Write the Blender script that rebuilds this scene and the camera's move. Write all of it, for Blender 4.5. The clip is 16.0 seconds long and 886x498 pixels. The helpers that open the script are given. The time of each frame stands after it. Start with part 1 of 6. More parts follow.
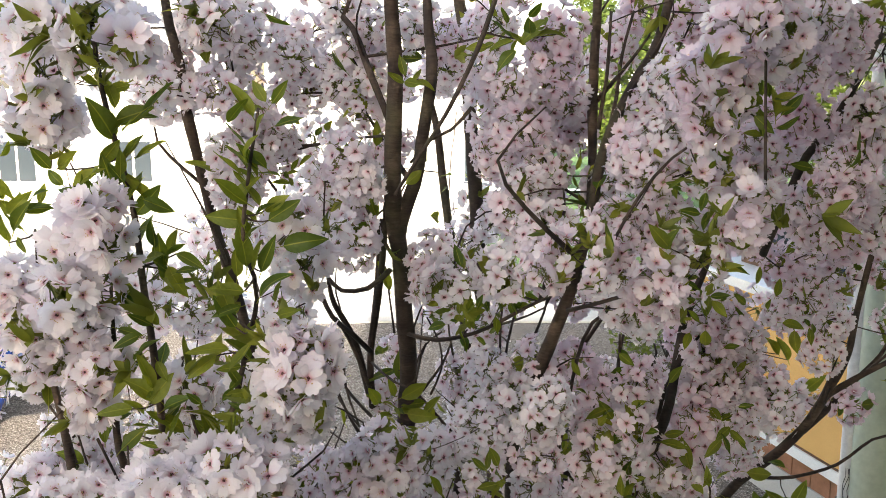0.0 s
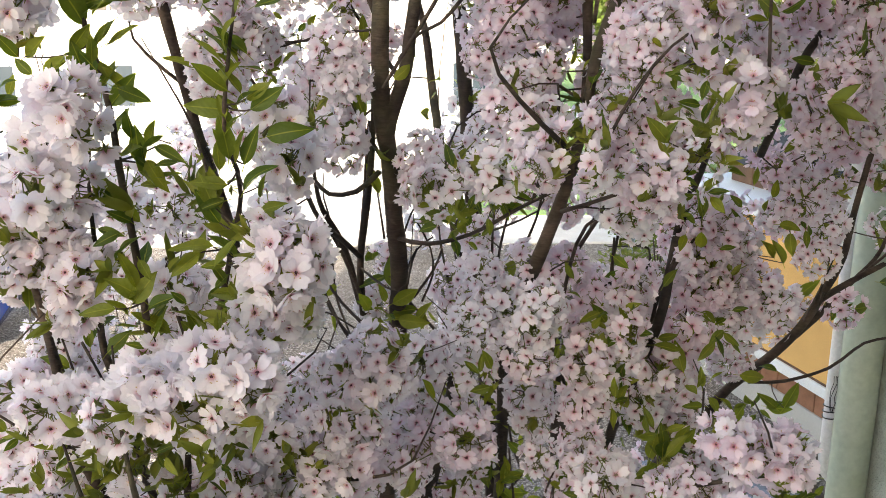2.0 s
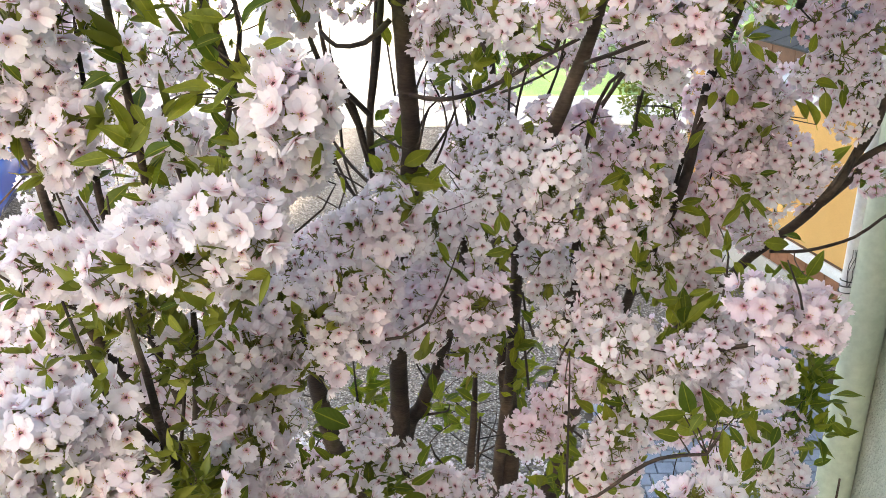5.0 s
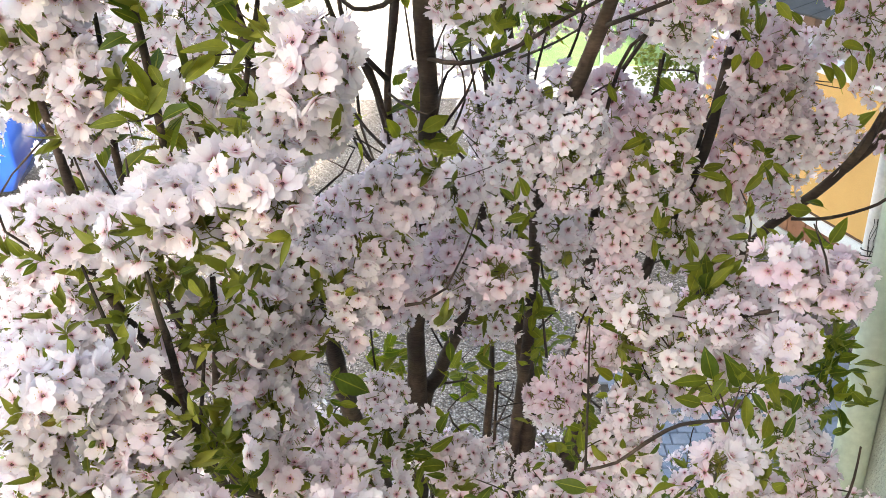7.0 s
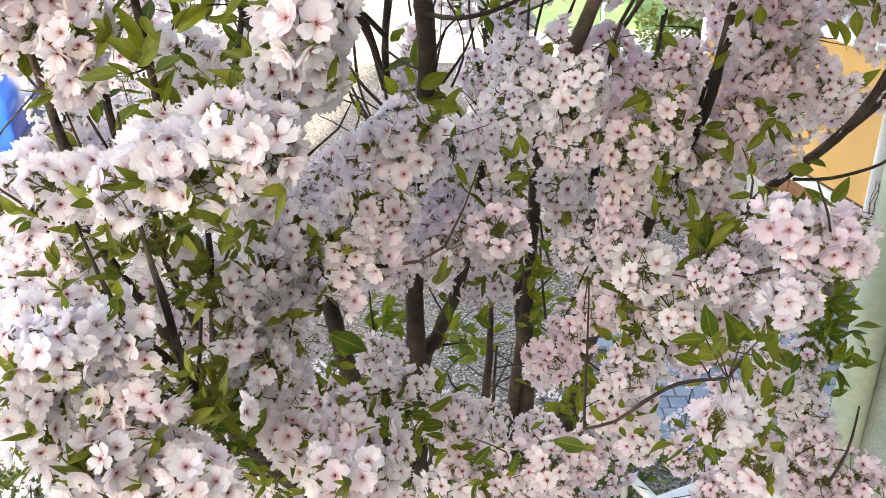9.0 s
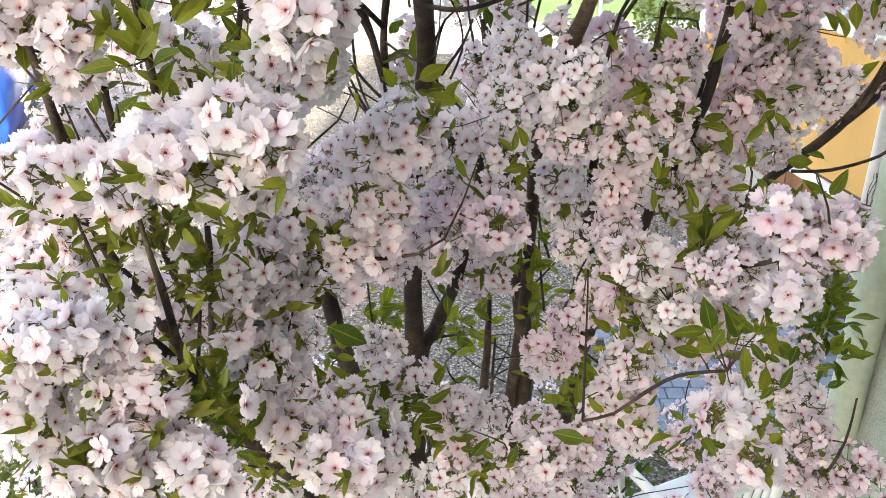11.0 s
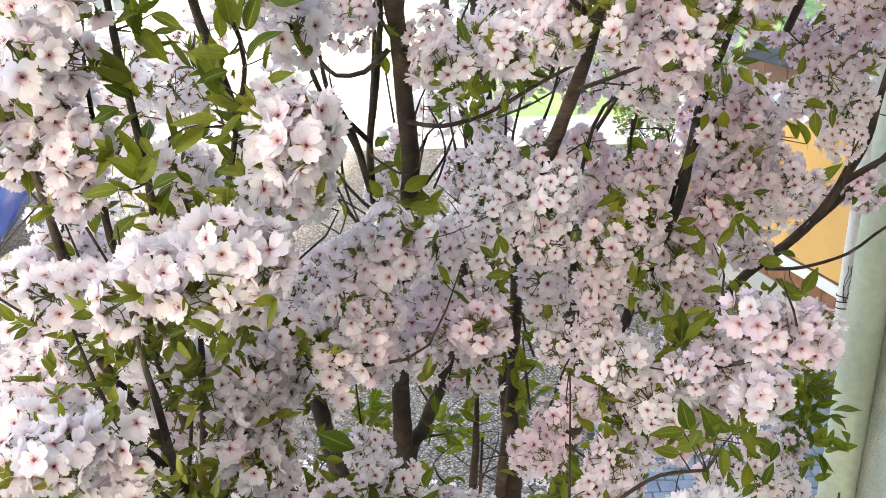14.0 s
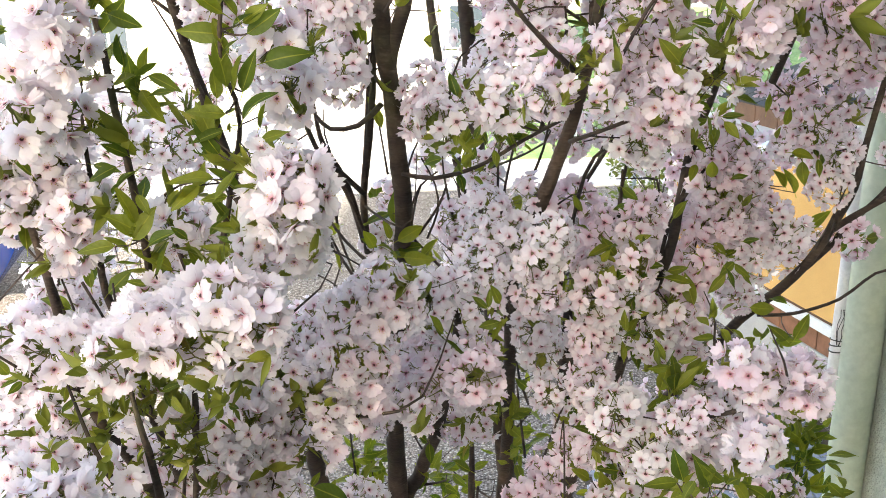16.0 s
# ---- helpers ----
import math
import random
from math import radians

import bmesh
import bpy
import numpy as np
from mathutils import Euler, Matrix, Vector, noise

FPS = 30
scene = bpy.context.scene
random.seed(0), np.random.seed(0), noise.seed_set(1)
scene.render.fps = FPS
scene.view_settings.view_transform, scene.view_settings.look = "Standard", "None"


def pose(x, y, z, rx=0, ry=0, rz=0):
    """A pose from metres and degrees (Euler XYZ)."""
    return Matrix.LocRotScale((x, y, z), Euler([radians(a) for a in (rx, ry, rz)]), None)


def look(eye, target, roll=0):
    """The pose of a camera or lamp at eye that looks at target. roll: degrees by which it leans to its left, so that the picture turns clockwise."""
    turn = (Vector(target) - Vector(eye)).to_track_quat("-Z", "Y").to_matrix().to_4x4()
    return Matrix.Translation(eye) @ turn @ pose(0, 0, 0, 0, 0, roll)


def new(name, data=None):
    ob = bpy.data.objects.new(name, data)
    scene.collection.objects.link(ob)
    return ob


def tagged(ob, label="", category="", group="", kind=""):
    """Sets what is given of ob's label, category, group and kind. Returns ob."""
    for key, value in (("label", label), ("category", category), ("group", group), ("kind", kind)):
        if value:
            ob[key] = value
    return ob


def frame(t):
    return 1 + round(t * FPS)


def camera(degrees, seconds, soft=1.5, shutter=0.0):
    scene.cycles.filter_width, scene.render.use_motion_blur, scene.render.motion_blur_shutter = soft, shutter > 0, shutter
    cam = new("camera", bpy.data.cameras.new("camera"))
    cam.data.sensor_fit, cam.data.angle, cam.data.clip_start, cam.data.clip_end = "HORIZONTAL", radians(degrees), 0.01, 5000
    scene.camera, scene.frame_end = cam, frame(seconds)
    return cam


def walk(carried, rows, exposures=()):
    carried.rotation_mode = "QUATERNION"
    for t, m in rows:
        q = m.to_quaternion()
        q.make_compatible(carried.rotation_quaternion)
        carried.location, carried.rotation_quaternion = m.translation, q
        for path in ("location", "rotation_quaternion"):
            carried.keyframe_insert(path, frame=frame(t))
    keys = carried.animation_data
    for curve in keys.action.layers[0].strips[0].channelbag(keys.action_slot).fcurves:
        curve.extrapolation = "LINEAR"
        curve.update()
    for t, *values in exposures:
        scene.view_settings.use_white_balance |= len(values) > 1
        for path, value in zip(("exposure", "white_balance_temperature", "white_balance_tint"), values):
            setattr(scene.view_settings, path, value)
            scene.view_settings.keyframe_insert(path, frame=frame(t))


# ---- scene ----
cam = camera(53.66, 16.0, 0.85)
PATH = [
    (0, (0.0, 0.0, 3.6), (0.0004, 2.9545, 3.0794), 0.02),
    (0.5, (-0.002, 0.008, 3.59), (0.0233, 2.9551, 3.0304), -0.05),
    (1, (0.002, 0.015, 3.575), (0.0351, 2.9491, 2.9509), -0.38),
    (1.5, (-0.002, 0.018, 3.559), (0.0365, 2.938, 2.871), -0.35),
    (2, (-0.003, 0.031, 3.552), (0.0331, 2.9297, 2.7805), -0.37),
    (2.5, (-0.003, 0.039, 3.541), (0.0372, 2.9227, 2.7143), -0.26),
    (3, (-0.007, 0.047, 3.532), (0.0191, 2.9173, 2.6594), -0.42),
    (3.5, (-0.007, 0.055, 3.523), (0.0201, 2.9058, 2.5873), -0.29),
    (4, (-0.009, 0.058, 3.513), (0.0156, 2.8887, 2.5197), -0.30),
    (4.5, (-0.011, 0.074, 3.501), (0.0127, 2.8825, 2.4455), -0.42),
    (5, (-0.014, 0.09, 3.488), (-0.0077, 2.8634, 2.3431), -0.44),
    (7.5, (-0.024, 0.097, 3.472), (-0.0745, 2.8308, 2.2375), -1.00),
    (8, (-0.022, 0.099, 3.47), (-0.0806, 2.8253, 2.2191), -1.05),
    (8.5, (-0.022, 0.101, 3.462), (-0.0695, 2.8083, 2.1696), -0.98),
    (9, (-0.022, 0.102, 3.455), (-0.0618, 2.7901, 2.1233), -0.91),
    (11.5, (-0.026, 0.104, 3.458), (-0.0527, 2.7778, 2.099), -0.88),
    (12, (-0.025, 0.098, 3.464), (-0.0474, 2.7988, 2.1583), -1.06),
    (12.5, (-0.025, 0.091, 3.474), (-0.0318, 2.8196, 2.2276), -1.02),
    (13, (-0.024, 0.081, 3.483), (-0.0229, 2.8364, 2.2955), -1.15),
    (13.5, (-0.02, 0.073, 3.493), (-0.0132, 2.8523, 2.365), -1.27),
    (14, (-0.018, 0.065, 3.502), (-0.0042, 2.8651, 2.4245), -1.30),
    (14.5, (-0.018, 0.065, 3.507), (-0.0025, 2.8767, 2.4619), -1.29),
    (15, (-0.017, 0.062, 3.51), (0.0024, 2.8854, 2.4953), -1.18),
    (15.5, (-0.016, 0.061, 3.516), (0.0049, 2.8922, 2.525), -1.44),
    (16, (-0.013, 0.057, 3.522), (0.0189, 2.9045, 2.577), -1.48),
]
EXPOSURES = [(0, 1.88, 7200, 8), (2, 2.06, 7200, 8), (5, 2.48, 7200, 8), (9, 2.56, 7150, 7), (12, 2.56, 7150, 7), (16, 2.62, 7150, 7)]
walk(cam, [(t, look(eye, target, roll)) for t, eye, target, roll in PATH], EXPOSURES)

# ---------------------------------------------------------------- light
SUN_ELEVATION, SUN_FROM = radians(20.6), Vector((-0.15, -1.0, 0)).normalized()
world = bpy.data.worlds.new("sky")
scene.world = world
world.use_nodes = True
sky = world.node_tree.nodes.new("ShaderNodeTexSky")
sky.sky_type, sky.sun_disc = "NISHITA", False
sky.sun_elevation = SUN_ELEVATION
sky.sun_rotation = math.atan2(SUN_FROM.x, SUN_FROM.y)
sky.air_density, sky.dust_density, sky.ozone_density = 1.0, 2.5, 1.0
background = world.node_tree.nodes["Background"]
background.inputs["Strength"].default_value = 0.15
world.node_tree.links.new(sky.outputs[0], background.inputs["Color"])
sun = new("sun", bpy.data.lights.new("sun", "SUN"))
sun.data.energy, sun.data.angle, sun.data.color = 4.5, radians(0.6), (1.0, 0.95, 0.88)
sun.matrix_world = look(SUN_FROM * 20 * math.cos(SUN_ELEVATION) + Vector((0, 0, 20 * math.sin(SUN_ELEVATION))), (0, 0, 0))


# ---------------------------------------------------------------- materials
def material(name, color, rough=0.6, metal=0.0, spec=0.5):
    m = bpy.data.materials.new(name)
    m.use_nodes = True
    p = m.node_tree.nodes["Principled BSDF"]
    p.inputs["Base Color"].default_value = (*color, 1)
    p.inputs["Roughness"].default_value = rough
    p.inputs["Metallic"].default_value = metal
    p.inputs["Specular IOR Level"].default_value = spec
    return m


def add(m, kind, **values):
    n = m.node_tree.nodes.new(kind)
    for key, value in values.items():
        n.inputs[key.replace("_", " ")].default_value = value
    return n


def ramp(m, source, stops):
    n = m.node_tree.nodes.new("ShaderNodeValToRGB")
    e = n.color_ramp.elements
    while len(e) < len(stops):
        e.new(0.5)
    for el, (at, color) in zip(e, stops):
        el.position, el.color = at, (*color, 1)
    m.node_tree.links.new(source, n.inputs["Fac"])
    return n


def mix(m, a, b, fac, mode="MIX"):
    """Mixes two colour sockets or colours; fac a socket or a number."""
    n = m.node_tree.nodes.new("ShaderNodeMix")
    n.data_type, n.blend_type = "RGBA", mode
    for key, value in ((0, fac), (6, a), (7, b)):
        if isinstance(value, (int, float)):
            n.inputs[key].default_value = value
        elif isinstance(value, tuple):
            n.inputs[key].default_value = (*value, 1)
        else:
            m.node_tree.links.new(value, n.inputs[key])
    return n.outputs[2]


def link(m, a, b):
    m.node_tree.links.new(a, b)


def shader(m):
    return m.node_tree.nodes["Principled BSDF"]


def place(m, scale=1.0, object_space=False):
    n = m.node_tree.nodes.new("ShaderNodeTexCoord")
    mp = add(m, "ShaderNodeMapping")
    mp.inputs["Scale"].default_value = (scale, scale, scale) if isinstance(scale, (int, float)) else scale
    if object_space:
        link(m, n.outputs["Object"], mp.inputs["Vector"])
    else:
        geo = m.node_tree.nodes.new("ShaderNodeNewGeometry")
        link(m, geo.outputs["Position"], mp.inputs["Vector"])
    return mp.outputs[0]


def grain(m, where, scale, detail=4.0, rough=0.6):
    n = add(m, "ShaderNodeTexNoise", Scale=scale, Detail=detail, Roughness=rough)
    link(m, where, n.inputs["Vector"])
    return n.outputs["Fac"]


def relief(m, height, strength, distance):
    n = add(m, "ShaderNodeBump", Strength=strength, Distance=distance)
    link(m, height, n.inputs["Height"])
    link(m, n.outputs[0], shader(m).inputs["Normal"])


def rough_surface(name, a, b, scale, rough=0.8, bump=0.5, distance=0.002, fine=60.0):
    """Two colours mixed by a coarse and a fine grain, with a fine relief."""
    m = material(name, a, rough)
    w = place(m)
    r = ramp(m, grain(m, w, scale), [(0.3, a), (0.7, b)])
    f = grain(m, w, fine, 3.0)
    link(m, mix(m, r.outputs[0], ramp(m, f, [(0.3, (0.72, 0.72, 0.72)), (0.7, (1, 1, 1))]).outputs[0], 0.6, "MULTIPLY"), shader(m).inputs["Base Color"])
    relief(m, f, bump, distance)
    return m


def thin(m, color_socket, share, tint):
    """Lets part of the light through a petal or leaf."""
    nodes, p = m.node_tree.nodes, shader(m)
    t = nodes.new("ShaderNodeBsdfTranslucent")
    link(m, mix(m, color_socket, tint, 1.0, "MULTIPLY"), t.inputs["Color"])
    s = nodes.new("ShaderNodeMixShader")
    s.inputs[0].default_value = share
    link(m, p.outputs[0], s.inputs[1])
    link(m, t.outputs[0], s.inputs[2])
    link(m, s.outputs[0], nodes["Material Output"].inputs["Surface"])


def add_up(m, source, plus, times):
    n = m.node_tree.nodes.new("ShaderNodeMath")
    n.operation = "MULTIPLY_ADD"
    link(m, source, n.inputs[0])
    n.inputs[1].default_value, n.inputs[2].default_value = times, plus * times
    return n.outputs[0]


def petal_material():
    m = material("petal", (0.9, 0.87, 0.9), 0.6, spec=0.2)
    at = m.node_tree.nodes.new("ShaderNodeAttribute")
    at.attribute_name = "along"
    info = m.node_tree.nodes.new("ShaderNodeObjectInfo")
    geo = m.node_tree.nodes.new("ShaderNodeNewGeometry")
    white = ramp(m, at.outputs["Fac"], [(0.0, (0.4, 0.15, 0.17)), (0.15, (0.72, 0.43, 0.5)), (0.33, (0.88, 0.8, 0.84)), (0.5, (0.925, 0.9, 0.935)), (0.85, (0.94, 0.92, 0.95)), (1.0, (0.92, 0.88, 0.93))])
    pink = ramp(m, at.outputs["Fac"], [(0.0, (0.36, 0.07, 0.12)), (0.16, (0.6, 0.26, 0.36)), (0.36, (0.83, 0.65, 0.74)), (0.7, (0.87, 0.745, 0.84)), (1.0, (0.85, 0.69, 0.81))])
    split = m.node_tree.nodes.new("ShaderNodeSeparateXYZ")
    link(m, info.outputs["Location"], split.inputs[0])
    # pinker towards +x: part real tint, part uneven light put into the colour
    side = ramp(m, add_up(m, split.outputs["X"], 1.0, 0.45), [(0.1, (0, 0, 0)), (0.9, (1, 1, 1))])
    branch = grain(m, info.outputs["Location"], 3.0, 1.0)
    pick = mix(m, info.outputs["Random"], geo.outputs["Random Per Island"], 0.3)
    pick = mix(m, mix(m, pick, side.outputs[0], 0.42), branch, 0.3)
    which = ramp(m, pick, [(0.42, (0, 0, 0)), (0.78, (1, 1, 1))])
    color = mix(m, white.outputs[0], pink.outputs[0], which.outputs[0])
    vein = grain(m, place(m, 1.0, True), 260.0, 2.0)
    color = mix(m, color, ramp(m, vein, [(0.25, (0.93, 0.9, 0.92)), (0.6, (1, 1, 1))]).outputs[0], 0.4, "MULTIPLY")
    link(m, color, shader(m).inputs["Base Color"])
    relief(m, vein, 0.15, 0.001)
    thin(m, color, 0.55, (1.0, 0.985, 0.99))
    return m


def eye_material():
    """The heart of a blossom: purplish brown in most, greenish in some."""
    m = material("flower_eye", (0.2, 0.07, 0.08), 0.7)
    geo = m.node_tree.nodes.new("ShaderNodeNewGeometry")
    tone = ramp(m, geo.outputs["Random Per Island"], [(0.0, (0.07, 0.018, 0.025)), (0.55, (0.13, 0.045, 0.05)), (0.85, (0.2, 0.11, 0.08)), (1.0, (0.26, 0.26, 0.1))])
    link(m, tone.outputs[0], shader(m).inputs["Base Color"])
    return m


def leaf_material(name, dark, light, share=0.35):
    m = material(name, dark, 0.42, spec=0.35)
    info = m.node_tree.nodes.new("ShaderNodeObjectInfo")
    geo = m.node_tree.nodes.new("ShaderNodeNewGeometry")
    w = place(m, 1.0, True)
    pick = mix(m, info.outputs["Random"], geo.outputs["Random Per Island"], 0.4)
    middle = tuple((p + q) / 2 for p, q in zip(dark, light))
    bronze = (light[0] * 0.9, light[1] * 0.68, light[2] * 0.8)
    base = ramp(m, pick, [(0.12, dark), (0.5, middle), (0.84, light), (1.0, bronze)]).outputs[0]
    spots = ramp(m, grain(m, w, 9.0, 5.0), [(0.3, (0.72, 0.78, 0.66)), (0.7, (1, 1, 1))])
    color = mix(m, base, spots.outputs[0], 0.8, "MULTIPLY")
    at = m.node_tree.nodes.new("ShaderNodeAttribute")
    at.attribute_name = "along"
    rib = ramp(m, at.outputs["Fac"], [(0.0, (0, 0, 0)), (0.8, (0, 0, 0)), (1.0, (1, 1, 1))])
    color = mix(m, color, tuple(1.15 * q for q in light), rib.outputs[0])
    link(m, color, shader(m).inputs["Base Color"])
    wave = add(m, "ShaderNodeTexWave", Scale=5.0, Distortion=1.5)
    wave.bands_direction = "DIAGONAL"
    link(m, w, wave.inputs["Vector"])
    relief(m, wave.outputs["Fac"], 0.12, 0.01)
    thin(m, color, share, (1.0, 1.0, 0.55))
    return m


def bark_material():
    m = material("bark", (0.1, 0.07, 0.06), 0.85)
    w = place(m)
    big = grain(m, w, 14.0, 5.0)
    lines = add(m, "ShaderNodeTexNoise", Scale=1.0, Detail=4.0)
    link(m, place(m, (60.0, 60.0, 260.0)), lines.inputs["Vector"])
    color = ramp(m, big, [(0.25, (0.014, 0.009, 0.007)), (0.5, (0.045, 0.029, 0.021)), (0.8, (0.15, 0.105, 0.078))])
    color = mix(m, color.outputs[0], ramp(m, lines.outputs["Fac"], [(0.3, (0.55, 0.5, 0.48)), (0.62, (1, 1, 1))]).outputs[0], 0.8, "MULTIPLY")
    moss = ramp(m, grain(m, w, 5.0, 3.0), [(0.58, (0, 0, 0)), (0.75, (1, 1, 1))])
    color = mix(m, color, (0.12, 0.13, 0.05), mix(m, (0, 0, 0), moss.outputs[0], 0.35))
    link(m, color, shader(m).inputs["Base Color"])
    relief(m, lines.outputs["Fac"], 0.7, 0.004)
    return m


PETAL = petal_material()
EYE = eye_material()
ANTHER = material("anther", (0.62, 0.45, 0.2), 0.7)
SEPAL = leaf_material("sepal", (0.13, 0.16, 0.04), (0.22, 0.2, 0.06), 0.3)
TUFT = leaf_material("young_leaf", (0.1, 0.125, 0.018), (0.32, 0.33, 0.055), 0.4)
LEAF = leaf_material("leaf", (0.05, 0.108, 0.014), (0.27, 0.295, 0.036), 0.55)
BARK = bark_material()


def gravel_material():
    m = material("gravel", (0.3, 0.27, 0.25), 0.9)
    w = place(m)
    cells = add(m, "ShaderNodeTexVoronoi", Scale=58.0)
    link(m, w, cells.inputs["Vector"])
    grey = m.node_tree.nodes.new("ShaderNodeSeparateColor")
    link(m, cells.outputs["Color"], grey.inputs[0])
    tone = ramp(m, grey.outputs[0], [(0.0, (0.14, 0.118, 0.1)), (0.3, (0.3, 0.262, 0.23)), (0.65, (0.43, 0.385, 0.35)), (1.0, (0.6, 0.555, 0.52))])
    pits = ramp(m, cells.outputs["Distance"], [(0.25, (1, 1, 1)), (0.62, (0.3, 0.27, 0.25))])
    color = mix(m, tone.outputs[0], pits.outputs[0], 0.85, "MULTIPLY")
    patch = ramp(m, grain(m, w, 1.3), [(0.3, (0.7, 0.66, 0.62)), (0.7, (1, 1, 1))])
    link(m, mix(m, color, patch.outputs[0], 0.8, "MULTIPLY"), shader(m).inputs["Base Color"])
    flip = add(m, "ShaderNodeMath")
    flip.operation = "SUBTRACT"
    flip.inputs[0].default_value = 1.0
    link(m, cells.outputs["Distance"], flip.inputs[1])
    relief(m, flip.outputs[0], 1.0, 0.02)
    return m


GRAVEL = gravel_material()
CONCRETE = rough_surface("pale_concrete", (0.5, 0.47, 0.43), (0.62, 0.6, 0.56), 2.0, 0.85, 0.4, 0.002, 40.0)
PAVER = rough_surface("blue_grey_paver", (0.22, 0.25, 0.31), (0.32, 0.35, 0.42), 6.0, 0.75, 0.4, 0.002, 120.0)
ORANGE = rough_surface("orange_render", (0.62, 0.36, 0.12), (0.7, 0.42, 0.15), 1.5, 0.85, 0.5, 0.003, 140.0)
WHITE = rough_surface("white_paint", (0.74, 0.74, 0.74), (0.82, 0.82, 0.81), 3.0, 0.5, 0.15, 0.001, 80.0)
BROWN = rough_surface("brown_clinker", (0.2, 0.085, 0.04), (0.34, 0.15, 0.08), 7.0, 0.75, 0.5, 0.002, 90.0)
BOARD = rough_surface("brown_stained_board", (0.09, 0.045, 0.025), (0.17, 0.085, 0.045), 4.0, 0.7, 0.5, 0.002, 60.0)
PLINTH = rough_surface("grey_plinth_render", (0.42, 0.4, 0.37), (0.52, 0.5, 0.47), 2.5, 0.9, 0.6, 0.003, 90.0)
GREEN_PAINT = rough_surface("pale_green_gloss_paint", (0.42, 0.5, 0.4), (0.48, 0.55, 0.45), 2.5, 0.42, 0.12, 0.001, 40.0)
PLASTER = rough_surface("pale_green_roughcast", (0.36, 0.41, 0.35), (0.47, 0.51, 0.45), 9.0, 0.95, 1.0, 0.012, 75.0)
ROOF = rough_surface("grey_roof_tile", (0.022, 0.023, 0.025), (0.045, 0.046, 0.048), 5.0, 0.9, 0.5, 0.003, 60.0)
GRASS = rough_surface("grass", (0.09, 0.17, 0.045), (0.17, 0.28, 0.09), 1.5, 0.9, 1.0, 0.03, 40.0)
HEDGE = leaf_material("hedge_leaf", (0.05, 0.09, 0.02), (0.16, 0.2, 0.04), 0.35)
FACADE = rough_surface("white_facade", (0.68, 0.67, 0.65), (0.78, 0.77, 0.75), 0.7, 0.9, 0.3, 0.003, 50.0)
BLUE = material("blue_car_paint", (0.012, 0.055, 0.3), 0.18)
RUBBER = material("black_rubber", (0.02, 0.02, 0.022), 0.7)
GLASS = material("dark_window_glass", (0.03, 0.04, 0.05), 0.06)
METAL = material("grey_metal", (0.5, 0.52, 0.54), 0.35, 0.9)
WIRE = material("black_wire", (0.02, 0.02, 0.02), 0.5)
PLASTIC = material("white_plastic", (0.8, 0.8, 0.79), 0.35)
POST_BLUE = material("pale_blue_steel", (0.36, 0.45, 0.5), 0.45)
SOIL = rough_surface("soil", (0.05, 0.036, 0.026), (0.1, 0.075, 0.055), 9.0, 0.95, 0.8, 0.01, 60.0)


# ---------------------------------------------------------------- mesh helpers
def mesh_of(name, verts, faces, mats, index=None, along=None, smooth=True):
    me = bpy.data.meshes.new(name)
    me.from_pydata([tuple(v) for v in verts], [], [tuple(f) for f in faces])
    for m in mats:
        me.materials.append(m)
    if index is not None:
        me.polygons.foreach_set("material_index", np.asarray(index, dtype=np.int32))
    if along is not None:
        a = me.attributes.new("along", "FLOAT", "POINT")
        a.data.foreach_set("value", np.asarray(along, dtype=np.float32))
    if smooth:
        me.polygons.foreach_set("use_smooth", np.ones(len(me.polygons), dtype=bool))
    me.update()
    return me


def part(name, bm, mat, parent, label="", smooth=False):
    """Links a bmesh, or a ready mesh, as one mesh object under a thing or a part."""
    if isinstance(bm, bpy.types.Mesh):
        me = bm
    else:
        me = bpy.data.meshes.new(name)
        bm.normal_update()
        bm.to_mesh(me)
        bm.free()
        me.materials.append(mat)
        if smooth:
            me.polygons.foreach_set("use_smooth", np.ones(len(me.polygons), dtype=bool))
    ob = new(name, me)
    ob.parent = parent
    return tagged(ob, label=label)


def thing(name, label, category, at=(0, 0, 0), turn=0.0, group="", kind=""):
    ob = new(name)
    ob.empty_display_size = 0.1
    ob.matrix_basis = pose(*at, 0, 0, turn)
    return tagged(ob, label, category, group, kind)


def box(bm, lo, hi, bevel=0.0):
    m = Matrix.Translation((Vector(lo) + Vector(hi)) / 2) @ Matrix.Diagonal((*(Vector(hi) - Vector(lo)), 1))
    made = bmesh.ops.create_cube(bm, size=1, matrix=m)
    if bevel:
        edges = list({e for v in made["verts"] for e in v.link_edges})
        bmesh.ops.bevel(bm, geom=edges, offset=bevel, segments=2, affect="EDGES", profile=0.5)
    return bm


def boxed(lo, hi, bevel=0.0):
    return box(bmesh.new(), lo, hi, bevel)


